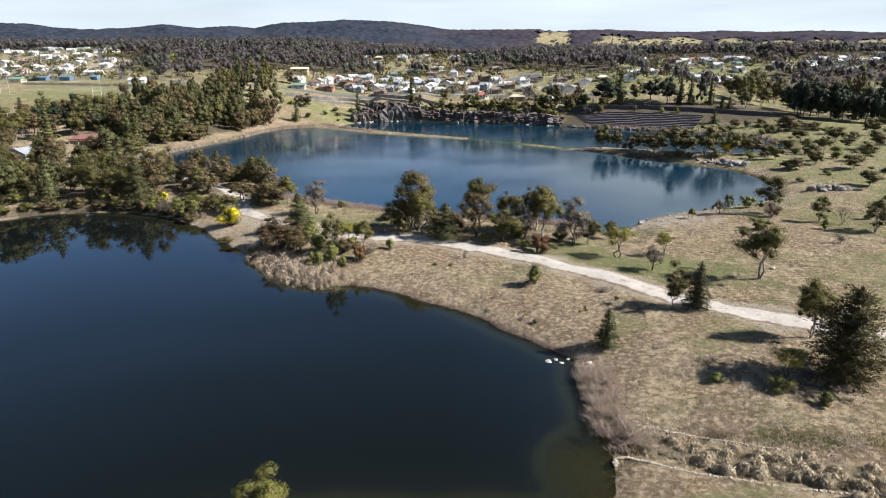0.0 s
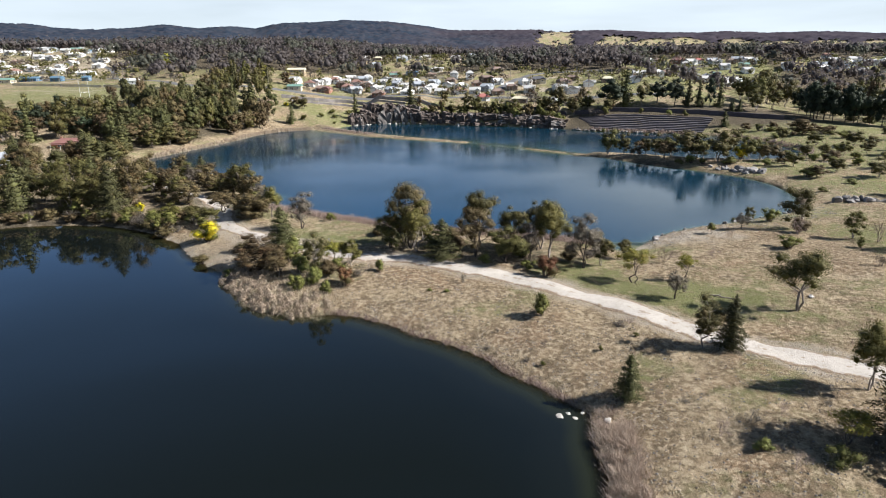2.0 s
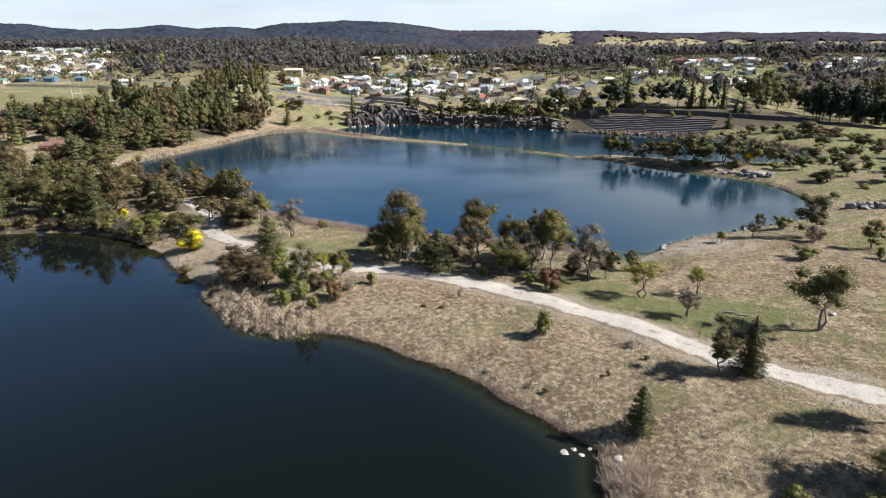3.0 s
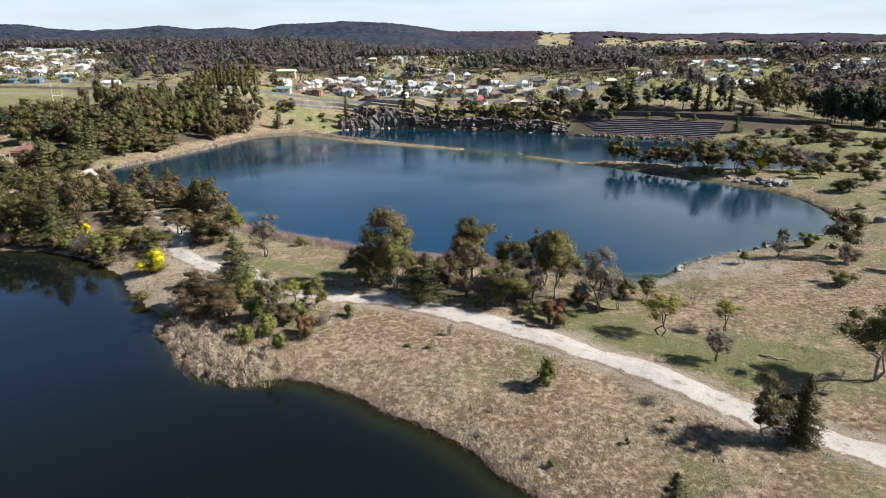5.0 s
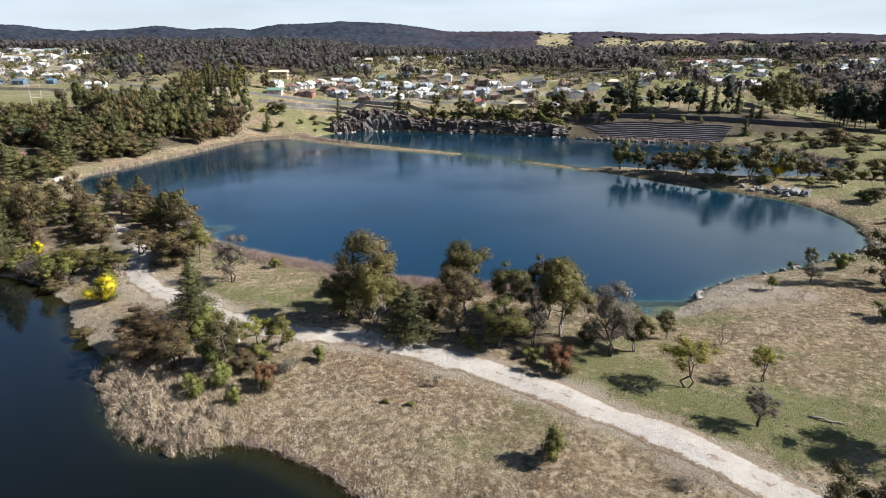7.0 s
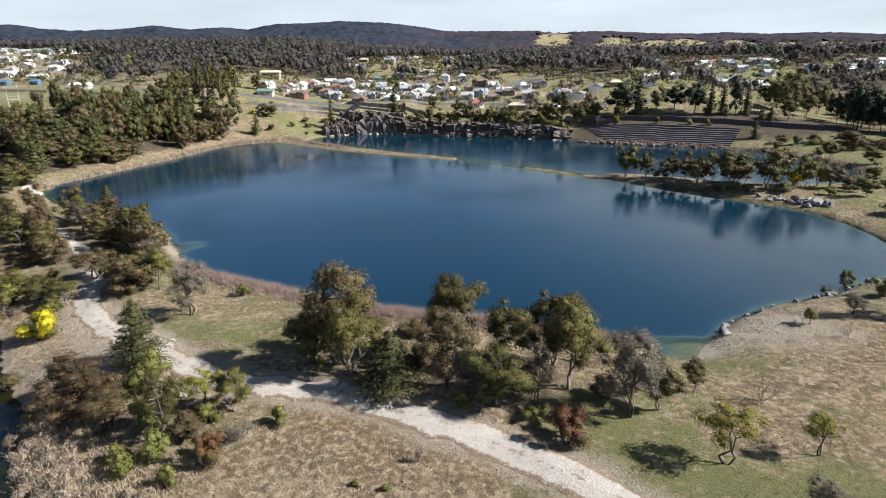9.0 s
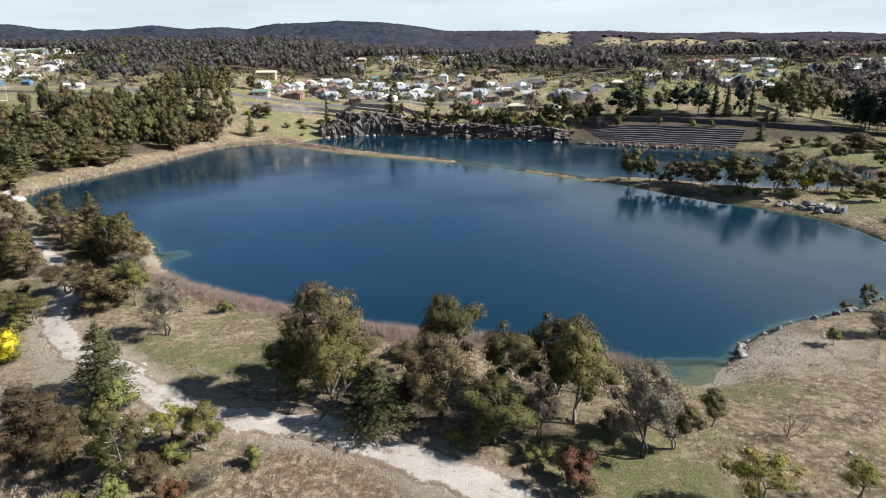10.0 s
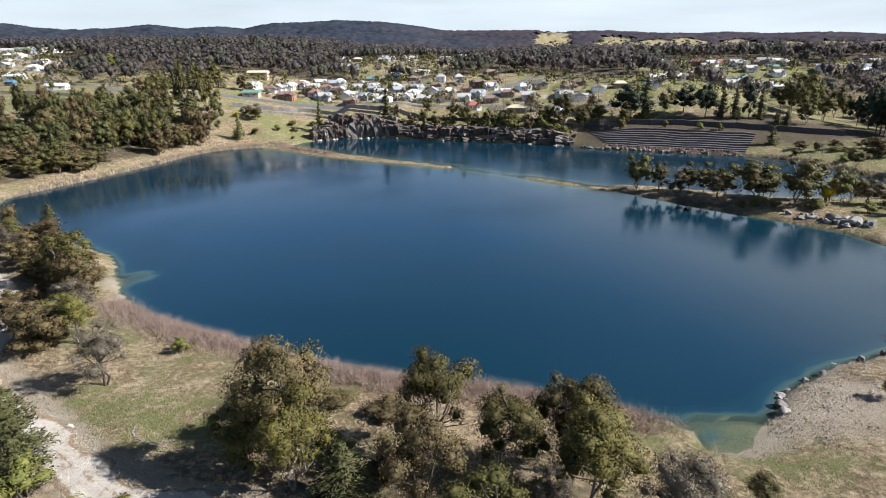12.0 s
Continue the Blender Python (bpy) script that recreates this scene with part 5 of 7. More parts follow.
# brown thickets at the lake's eastern end
for i in range(26):
    s = shore_rng.rand()
    plant(("far_brown", "far_bush", "far_bare", "far_brown")[i % 4], 88 + 26 * s + 3 * shore_rng.normal(), 252 - 18 * s + 5 * shore_rng.normal(), shore_rng.uniform(1.6, 3.6), shore_rng.uniform(2.6, 5.0), group="thickets at the lake's eastern end")
# gardens and bare trees between the quarry and the street
for i in range(34):
    x = fill_rng.uniform(-6, 46)
    plant(("far_bare", "far_gum", "far_bare", "far_brown", "far_bush")[i % 5], x, fill_rng.uniform(287, 312) - 0.15 * x, fill_rng.uniform(3.5, 7.5), fill_rng.uniform(4, 6.5), group="trees below the street")
plant("far_wattle", -134.8, 330.6, 8.5, 6.5)
plant("far_wattle", -214.0, 372.0, 9.5, 7.0)
# small tufted shrubs on the dry bank
for i in range(30):
    x, y = fill_rng.uniform(-14, 34), fill_rng.uniform(46, 84)
    if lakes(np.array([x]), np.array([y]))[0][0] < 1.2 or line_distance(np.array([x]), np.array([y]), track_line, False)[0][0] < 2.4 or y > 88 - 0.6 * x:
        continue
    plant(("greybush", "bare", "mid_bush")[i % 3], x, y, fill_rng.uniform(0.35, 0.8), fill_rng.uniform(0.5, 1.2), "small tufted shrub on the dry bank", "shrubs on the dry bank")
# gums standing in the gap between the old pines and the dark wood
for row in (("far_gum", 102.3, 280.8, 10.5, 8.0), ("far_gum", 106.0, 290.0, 12.5, 8.5), ("far_gum", 112.0, 301.0, 14.0, 9.5), ("far_brown", 116.0, 316.0, 13.0, 9.0), ("far_gum", 122.0, 330.0, 14.0, 10.0), ("far_gum", 129.0, 346.0, 13.0, 10.0), ("far_gum", 114.0, 293.5, 9.0, 7.5),
            ("far_pine", 91.6, 279.0, 4.5, 3.0), ("far_pine", 95.2, 279.6, 4.8, 3.0), ("far_gum", 56.7, 289.0, 10.0, 6.5), ("far_brown", 102.9, 237.3, 5.0, 7.4, "round leafless russet shrub on the open slope")):
    plant(*row)
for row in (("greybush", -5.6, 78.0, 1.7, 1.0), ("bush", -9.5, 75.2, 0.5, 0.9), ("bush", -7.4, 75.0, 0.5, 0.9), ("greybush", 11.6, 66.8, 0.6, 1.6), ("bare", 12.6, 67.2, 0.9, 1.6), ("greybush", -2.0, 62.8, 0.5, 1.1), ("greybush", 2.0, 60.2, 0.5, 1.0), ("bare", -8.4, 66.6, 1.2, 0.6), ("bare", 3.8, 62.0, 1.3, 1.0)):
    plant(*row)


# ---- woods too many to count ----
def canopy(name, spots, leaf_mat, tall, wide, quads_each, size, seed, label, heart=0.0, up=0.0):
    """Crowns of many leaf sprays on short stems, in one mesh."""
    rng = np.random.RandomState(seed)
    n = len(spots)
    z = height(spots[:, 0], spots[:, 1])
    # the eastern country grows lower trees
    low = ramp(-0.14, -0.06, np.arctan2(spots[:, 0], spots[:, 1])) * ramp(440, 560, np.hypot(spots[:, 0], spots[:, 1]))
    t = tall * rng.uniform(0.7, 1.15, n) * (1 - 0.42 * low)
    w = wide * rng.uniform(0.7, 1.3, n)
    d = rng.normal(size=(n, quads_each, 3))
    d /= np.linalg.norm(d, axis=2)[..., None]
    d *= rng.uniform(0.55, 1.0, (n, quads_each, 1))
    c = np.stack([spots[:, 0:1] + d[..., 0] * w[:, None] / 2, spots[:, 1:2] + d[..., 1] * w[:, None] / 2, z[:, None] + t[:, None] * (0.58 + 0.40 * d[..., 2])], -1).reshape(-1, 3)
    leaves = leaf_sprays(rng, c, size * 1.2, size, unit_rows(unit_rows(d.reshape(-1, 3)) + np.array([0, 0, up])), loose=0.5)
    if heart:
        mid = np.stack([spots[:, 0], spots[:, 1], z + t * 0.55], -1)
        leaves = with_hearts(leaves, hearts(rng, mid, w * 0.5 * heart, float(tall / wide)))
    v, f, soft = leaves
    return tagged(new(name, mesh_of(name, v, f, leaf_mat, unit=UNIT, normals=soft)), label, "forest", kind="stuff")


def scatter(n, seed, rmin, rmax, amin, amax, keep):
    rng = np.random.RandomState(seed)
    out = np.zeros((0, 2))
    while len(out) < n:
        r = np.sqrt(rng.uniform(rmin ** 2, rmax ** 2, n))
        a = rng.uniform(amin, amax, n)
        p = np.stack([r * np.sin(a), r * np.cos(a)], -1)
        out = np.concatenate([out, p[keep(p[:, 0], p[:, 1], rng)]])
    return out[:n]


def wood_keep(x, y, rng):
    d = lakes(x, y)[1]
    return (y > 325) & (d > 30) & (town_open(x, y) < 0.42 + 0.1 * wobble(x, y, 40, 63)) & ~((x > 95) & (x < 220) & (y < 335)) & ((wooded(x, y) > 0.4) | (rng.rand(len(x)) < 0.35))


wood = scatter(4400, 81, 320, 660, -0.85, 0.62, wood_keep)
stand = wobble(wood[:, 0], wood[:, 1], 70, 95) + 0.5 * wobble(wood[:, 0], wood[:, 1], 17, 96)
canopy("far_wood", wood[np.abs(stand) < 0.34], LEAF_HAZED, 11, 9, 21, 1.4, 82, "grey-brown eucalypt wood behind the town", 0.35, 0.3)
canopy("far_wood", wood[stand >= 0.34], LEAF_HAZED_GREEN, 10.5, 9, 21, 1.4, 83, "dull green eucalypt wood behind the town", 0.35, 0.3)
canopy("far_wood", wood[stand <= -0.34], LEAF_HAZED_BROWN, 10.5, 9, 21, 1.4, 92, "brownish eucalypt wood behind the town", 0.35, 0.3)
canopy("garden_trees", scatter(420, 84, 320, 560, -0.8, 0.6, lambda x, y, r: (y > 318) & (town_open(x, y) > 0.3)), LEAF_GUM, 4.5, 4.5, 34, 0.9, 85, "garden trees and hedges between the houses")
canopy("garden_trees", scatter(320, 86, 320, 560, -0.8, 0.6, lambda x, y, r: (y > 318) & (town_open(x, y) > 0.3)), LEAF_GREY, 4.5, 4.5, 30, 0.9, 87, "leafless garden trees between the houses")
middle = scatter(7500, 88, 640, 1350, -0.85, 0.62, lambda x, y, r: (clearing(x, y) < 0.35))
canopy("middle_wood", middle, LEAF_HAZED, 8, 13, 7, 3.6, 89, "dense brownish eucalypt forest on the far slopes", 0.0, 0.5)


canopy("pasture_trees", scatter(170, 98, 1250, 1800, 0.0, 0.56, lambda x, y, r: clearing(x, y) > 0.3), LEAF_HAZED_GREEN, 7, 10, 9, 3.2, 99, "scattered trees on the far pastures", 0.5, 0.4)


def forest_cover(name, a0, a1, material, seed, label):
    """The closed top of a far forest, one lumpy sheet at the height of its crowns, open where there is pasture."""
    rng = np.random.RandomState(seed)
    r, a = np.meshgrid(np.concatenate([np.arange(1250, 1700, 11.0), np.arange(1700, 2330, 16.0)]), np.arange(a0, a1, 0.0042), indexing="ij")
    r, a = r + rng.uniform(-4, 4, r.shape), a + rng.uniform(-0.0016, 0.0016, a.shape)
    x, y = r * np.sin(a), r * np.cos(a)
    z = height(x, y) + rng.uniform(0.8, 7.0, r.shape) * ramp(0.37, 0.15, clearing(x, y))
    k = np.arange(r.size).reshape(r.shape)
    q = np.stack([k[:-1, :-1], k[1:, :-1], k[1:, 1:], k[:-1, 1:]], -1).reshape(-1, 4)
    q = q[clearing(x, y).ravel()[q].max(1) < 0.35]
    return tagged(new(name, mesh_of(name, np.stack([x, y, z], -1).reshape(-1, 3), q, material, True, UNIT)), label, "forest", kind="stuff")


forest_cover("hill_wood", -0.9, 0.68, LEAF_HILL_HAZED, 91, "blue-green and purplish forest covering the hills along the horizon")


# ---- reeds, grass and stones: too many to count ----
def blades(name, spots, tall, wide, material, seed, label, category, lean=0.32, each=1, spread=0.0):
    """Upright tapering blades, each bent a little, in one mesh."""
    rng = np.random.RandomState(seed)
    p = np.repeat(spots, each, 0) + rng.normal(size=(len(spots) * each, 2)) * spread
    n = len(p)
    z = np.maximum(height(p[:, 0], p[:, 1]), -0.3) - 0.03
    h = tall * rng.uniform(0.55, 1.2, n)
    a = rng.uniform(0, 6.283, n)
    side = np.stack([np.cos(a), np.sin(a), 0 * a], -1) * (wide * rng.uniform(0.6, 1.4, n))[:, None] / 2
    tip = np.stack([rng.normal(size=n) * lean * h, rng.normal(size=n) * lean * h, h], -1)
    root = np.stack([p[:, 0], p[:, 1], z], -1)
    v = np.stack([root - side, root + side, root + tip], 1).reshape(-1, 3)
    me = mesh_of(name, v, np.arange(3 * n).reshape(n, 3), material, unit=UNIT)
    return tagged(new(name, me), label, category, kind="stuff")


def along(line, width, n, seed, deepest=-1.6, dry=99, clumpy=0.35):
    """Random places within a width of a line, on land or in the shallows."""
    rng = np.random.RandomState(seed)
    q = smooth_line(line, 4)
    out = np.zeros((0, 2))
    while len(out) < n:
        p = q[rng.randint(len(q), size=n)] + rng.normal(size=(n, 2)) * width * 0.5
        d = np.minimum(*lakes(p[:, 0], p[:, 1]))
        out = np.concatenate([out, p[(d > deepest) & (d < dry) & (wobble(p[:, 0], p[:, 1], 2.2, seed) > rng.uniform(-1.6 + max(0, clumpy - 0.35) * 2, clumpy, n))]])
    return out[:n]


blades("reed_bed", along([(-37, 80.5), (-33, 76.5), (-29, 72.5), (-25, 71.3), (-22.5, 71.3)], 2.0, 20000, 101, -1.5, 99, 0.95), 0.7, 0.042, REED, 102, "dense bed of pale dry reeds in the shallows", "reeds", 0.45)
blades("reed_bed", along([(-36, 83), (-31, 78), (-26, 75), (-22, 73.5)], 3.2, 3500, 103), 0.5, 0.05, REED, 104, "short pale dry reeds on the bank", "reeds")
blades("reed_bed", along([(8.3, 50.5), (8.6, 47), (8.6, 43), (9.3, 39.5)], 1.5, 13000, 105, -0.5, 99, 0.9), 0.75, 0.042, REED_PINK, 106, "brownish dry reeds along the straight bank", "reeds", 0.6)
blades("reed_bed", along([(-46, 119.5), (-36, 114.5), (-29, 111.8), (-17.5, 107.5), (-8, 105.5), (3, 103.8), (11, 101.8)], 3.2, 46000, 107, -0.9, 99, 0.85), 0.9, 0.034, REED_PINK, 108, "russet dry reed belt along the quarry lake", "reeds", 0.6)
blades("reed_bed", along([(-109.5, 174), (-110, 188), (-106.5, 206), (-104, 226), (-102.5, 243), (-97, 255.5), (-88, 262)], 1.8, 6000, 109, -1.0), 0.9, 0.2, REED, 110, "pale reed fringe along the western shore", "reeds")
blades("reed_bed", along([(-80, 262.5), (-66, 252), (-50, 242), (-36, 234)], 1.5, 1500, 111, -30), 0.8, 0.28, REED_PINK, 112, "dry reeds growing on the sand bar", "reeds")
blades("reed_bed", along([(12, 38.6), (15.5, 37.4), (20, 35.6), (25, 34)], 1.3, 9000, 113, -1.6, 99, 0.95), 0.5, 0.038, REED, 114, "tangled dry reeds filling a shallow ditch", "reeds", 0.6)
blades("reed_bed", along([(70, 254), (56, 259), (44, 262), (33, 266)], 1.3, 1100, 115, -0.6), 0.9, 0.28, REED_PINK, 116, "dry reeds below the stone terraces", "reeds")
blades("reed_bed", along([(80, 249), (88, 238), (92, 222), (93, 210), (88, 201)], 1.8, 1200, 117, -0.6), 0.9, 0.28, REED_PINK, 118, "dry reeds at the lake's eastern end", "reeds")


def mounds(centres, each, spread, seed):
    """Places gathered in tight clumps."""
    rng = np.random.RandomState(seed)
    c = np.repeat(np.array(centres, float), each, 0)
    return c + rng.normal(size=c.shape) * spread


mound_rng = np.random.RandomState(150)
ditch = smooth_line([(13.8, 37.9), (16.1, 36.6), (18.5, 35.9), (20.7, 34.9), (22.9, 33.8), (26.0, 33.0), (30.0, 32.0)], 6)
def matted(name, centres, radius, tall, each, material, seed, label):
    """Domes of flattened, matted reed stems, in one mesh."""
    rng = np.random.RandomState(seed)
    n = len(centres)
    r = radius * rng.uniform(0.6, 1.25, n)
    base = np.stack([centres[:, 0], centres[:, 1], np.maximum(height(centres[:, 0], centres[:, 1]), 0.0)], -1)
    d = unit_rows(rng.normal(size=(n, each, 3)))
    d[..., 2] = np.abs(d[..., 2])
    p = base[:, None] + d * r[:, None, None] * np.array([1, 1, tall / radius]) * rng.uniform(0.75, 1.1, (n, each, 1))
    down = unit_rows(d * np.array([1, 1, 0.1])) + np.array([0, 0, -0.9])
    leaves = leaf_sprays(rng, p.reshape(-1, 3), 0.55, 0.06, unit_rows(unit_rows(d) + 0.5 * rng.normal(size=d.shape)).reshape(-1, 3), out=(down + 0.7 * rng.normal(size=d.shape)).reshape(-1, 3))
    v, f, soft = with_hearts(leaves, hearts(rng, base, r * 0.5, tall / radius))
    return tagged(new(name, mesh_of(name, v, f, material, unit=UNIT, normals=soft)), label, "reeds", kind="stuff")


matted("reed_bed", along([(-37.3, 81.0), (-34.5, 78.4), (-32.2, 75.8), (-30.2, 73.4), (-28.4, 71.8), (-25.5, 71.2), (-22.8, 71.2)], 2.3, 210, 157, -1.2, 99, 0.6), 0.5, 0.72, 130, REED, 158, "tufted pale reeds standing along the western point")
matted("reed_mounds", np.concatenate([ditch + mound_rng.normal(size=ditch.shape) * np.array([0.5, 0.45]) * k for k in (1.0, 1.5, 1.9)]), 0.42, 0.5, 300, REED, 151, "matted mounds of dry reeds along the ditch")
blades("green_grass", mounds(smooth_line([(19.5, 39.0), (22.0, 38.8), (26.0, 38.5), (30, 38.0)], 8), 70, 0.6, 153), 0.3, 0.045, GRASS, 154, "rank green grass on the ditch's slope", "grass", 0.5)
blades("shore_weeds", along([(-22, 70.9), (-18.7, 70.6), (-13.8, 68.6), (-9, 65.7), (-5.4, 63.8), (-1.9, 61.1), (0.7, 58.5), (3.7, 56.1), (6.0, 53.6)], 0.6, 5200, 155, -0.35, 0.9, 0.7), 0.3, 0.04, REED_PINK, 156, "dry weeds fringing the waterline", "weeds", 0.6)


def on_bank(n, seed, x0, x1, y0, y1, keep=None):
    rng = np.random.RandomState(seed)
    out = np.zeros((0, 2))
    track = smooth_line(TRACK, 2)
    while len(out) < n:
        p = np.stack([rng.uniform(x0, x1, n), rng.uniform(y0, y1, n)], -1)
        d = np.minimum(*lakes(p[:, 0], p[:, 1]))
        t = line_distance(p[:, 0], p[:, 1], track, False)[0]
        ok = (d > 0.25) & (t > 1.8) & (wobble(p[:, 0], p[:, 1], 5, 121) > rng.uniform(-0.9, 0.5, n))
        if keep is not None:
            ok &= keep(p[:, 0], p[:, 1])
        out = np.concatenate([out, p[ok]])
    return out[:n]


def greenness(x, y):
    return cover_of(x, y, *lakes(x, y))[:, 0]


blades("dry_grass", on_bank(19000, 122, -60, 62, 30, 118, lambda x, y: greenness(x, y) < 0.55), 0.21, 0.052, STRAW, 123, "tufts of dry straw-coloured grass", "grass", 0.7, 5, 0.11)
blades("green_grass", on_bank(12000, 124, -60, 70, 60, 118, lambda x, y: greenness(x, y) > 0.4), 0.15, 0.05, GRASS, 125, "tufts of short green grass", "grass", 0.6, 4, 0.13)
blades("dry_grass", on_bank(9000, 126, 60, 130, 60, 240), 0.30, 0.22, STRAW, 127, "dry grass tufts on the eastern field", "grass", 0.5, 2, 0.3)
blades("dead_stalks", on_bank(900, 128, -50, 60, 34, 112), 0.45, 0.03, TWIG, 129, "thin dark dead weed stalks", "weeds", 0.5, 5, 0.15)


def pebbles(name, spots, size, material, seed, label):
    """Small broken stones, half sunk, in one mesh."""
    rng = np.random.RandomState(seed)
    n = len(spots)
    s = size * rng.uniform(0.35, 1.0, n) ** 1.6
    mid = np.stack([spots[:, 0], spots[:, 1], height(spots[:, 0], spots[:, 1]) + 0.1 * s], -1)
    if size > 0.15:
        v, f, _ = hearts(rng, mid, s, 0.7)
    else:
        base = np.array([(1, 0, 0), (0, 1, 0), (-1, 0, 0), (0, -1, 0), (0, 0, 0.7), (0, 0, -0.5)], float)
        v = (base[None] * rng.uniform(0.6, 1.4, (n, 6, 1)) * s[:, None, None] + mid[:, None]).reshape(-1, 3)
        k = np.array([(0, 1, 4), (1, 2, 4), (2, 3, 4), (3, 0, 4), (1, 0, 5), (2, 1, 5), (3, 2, 5), (0, 3, 5)])
        f = (np.arange(n)[:, None, None] * 6 + k[None]).reshape(-1, 3)
    return tagged(new(name, mesh_of(name, v, f, material, unit=UNIT)), label, "stones", kind="stuff")


pebbles("loose_stones", on_bank(3000, 131, -24, 40, 36, 84, lambda x, y: (x + 5) * 0.5 + (y - 80) * 0.86 < -2), 0.12, ROCK_GREY, 132, "grey broken stones strewn over the bank")
pebbles("loose_stones", on_bank(3000, 139, -24, 34, 40, 82, lambda x, y: wobble(x, y, 6, 140) * 5 + 4 > lakes(x, y)[0]), 0.11, ROCK_SAND, 140, "pale sandstone rubble along the lake bank")
pebbles("loose_stones", on_bank(1100, 133, -62, 60, 78, 120), 0.10, ROCK_GREY, 134, "grey stones lying in short grass")
pebbles("loose_stones", on_bank(2400, 135, 20, 60, 98, 128, lambda x, y: lakes(x, y)[1] < 7 + 3 * wobble(x, y, 8, 137)), 0.12, ROCK_GREY, 136, "grey broken stones along the rocky shore")
pebbles("loose_clods", on_bank(700, 137, -24, 40, 36, 84), 0.1, ROCK_RUST, 138, "brown clods and stones on the bank")


def track_edge(n, seed):
    """Places in the loose verge of the track."""
    rng = np.random.RandomState(seed)
    q = smooth_line(TRACK, 30)
    t = np.gradient(q, axis=0)
    t /= np.linalg.norm(t, axis=1)[:, None]
    i = rng.randint(len(q), size=n)
    off = rng.choice([-1, 1], n) * np.where(i > 340, 1.15, 1.6) + rng.normal(size=n) * 0.45
    return q[i] + np.stack([-t[i, 1], t[i, 0]], -1) * off[:, None]


pebbles("loose_stones", track_edge(4200, 141), 0.09, ROCK_PALE, 142, "pale loose gravel along the track's edges")
blades("dry_grass", track_edge(2600, 143), 0.2, 0.06, STRAW, 144, "dry grass along the track's edges", "grass", 0.5, 4, 0.1)


def limb_mesh(name, pts, radii, material, sides=7):
    """One closed bent limb."""
    pts = np.asarray(pts, float)
    d = unit_rows(np.gradient(pts, axis=0))
    a = unit_rows(np.cross(d, (0.13, 0.21, 0.97)))
    b = np.cross(d, a)
    ang = np.arange(sides) * 2 * math.pi / sides
    v = (pts[:, None] + (np.cos(ang)[None, :, None] * a[:, None] + np.sin(ang)[None, :, None] * b[:, None]) * np.asarray(radii)[:, None, None]).reshape(-1, 3)
    v = np.concatenate([v, pts[:1], pts[-1:]])
    k, n = np.arange(sides), len(pts)
    q = np.concatenate([np.stack([r * sides + k, r * sides + (k + 1) % sides, (r + 1) * sides + (k + 1) % sides, (r + 1) * sides + k], -1) for r in range(n - 1)])
    caps = np.concatenate([np.stack([(k + 1) % sides, k, k * 0 + n * sides], -1), np.stack([(n - 1) * sides + k, (n - 1) * sides + (k + 1) % sides, k * 0 + n * sides + 1], -1)])
    return mesh_of(name, v, [q, caps], material, True)


def log(x, y, long, thick, turn):
    """A fallen branch with two stubs."""
    z = float(height(np.array([x]), np.array([y]))[0])
    rng = np.random.RandomState(int(abs(x * 10)))
    e = hold("fallen_log", Matrix.Translation((x * UNIT, y * UNIT, z * UNIT)) @ Matrix.Rotation(radians(turn), 4, "Z"), "bleached fallen log lying in the grass", "log")
    pts = bent_limb(rng, (-long / 2, 0, thick * 0.8), (long / 2, 0, thick * 0.7), thick, thick * 0.5, 6, 0.06)[1]
    part("stem", limb_mesh("stem", pts, np.linspace(thick, thick * 0.45, 7), BARK_GREY), e)
    for k, side in ((2, 0.5), (4, -0.5)):
        tip = pts[k] + np.array([0.3, side, 0.22]) * long * 0.28
        part("branch_stub", limb_mesh("branch_stub", [pts[k], (pts[k] + tip) / 2 + rng.normal(size=3) * thick * 0.3, tip], [thick * 0.5, thick * 0.35, thick * 0.15], BARK_GREY), e)


log(24.6, 75.2, 3.2, 0.16, -20)
log(12.6, 66.4, 1.8, 0.08, 30)
log(39.0, 108.6, 2.4, 0.1, 60)


# ---- rocks ----
def boulder_mesh(seed, cuts=9, detail=3):
    """A boulder about 1 m across: a ball cut by planes and roughened."""
    rng = np.random.RandomState(seed)
    bm = bmesh.new()
    bmesh.ops.create_icosphere(bm, subdivisions=detail, radius=0.62)
    planes = rng.normal(size=(cuts, 3))
    planes /= np.linalg.norm(planes, axis=1)[:, None]
    reach = rng.uniform(0.34, 0.5, cuts)
    for v in bm.verts:
        p = np.array(v.co)
        for q, r in zip(planes, reach):
            over = p @ q - r
            if over > 0:
                p = p - q * over
        p = p * (1 + 0.05 * noise.noise(Vector(p * 3.0 + seed)) + 0.03 * noise.noise(Vector(p * 9.0 + seed)))
        v.co = p
    return bm


def crag_mesh(seed):
    """A squared block about 1 m across with broken corners, split by a joint or two."""
    rng = np.random.RandomState(seed)
    bm = bmesh.new()
    bmesh.ops.create_cube(bm, size=1.0)
    bmesh.ops.subdivide_edges(bm, edges=bm.edges[:], cuts=3, use_grid_fill=True)
    shear = rng.normal(size=(3, 3)) * 0.12 + np.eye(3)
    steps_ = rng.uniform(-0.16, 0.16, (4, 4))
    for v in bm.verts:
        p = np.array(v.co)
        p[1] += steps_[int((p[0] + 0.5) * 3.99), int((p[2] + 0.5) * 3.99)] * (1 if p[1] < 0 else 0)
        p[2] += 0.7 * steps_[int((p[0] + 0.5) * 3.99), int((p[1] + 0.5) * 3.99) % 4] * (1 if p[2] > 0.3 else 0)
        p = shear @ p + 0.09 * np.array(noise.noise_vector(Vector(p * 2.6 + seed)))
        v.co = p
    return bm


ROCK_MESHES = {}


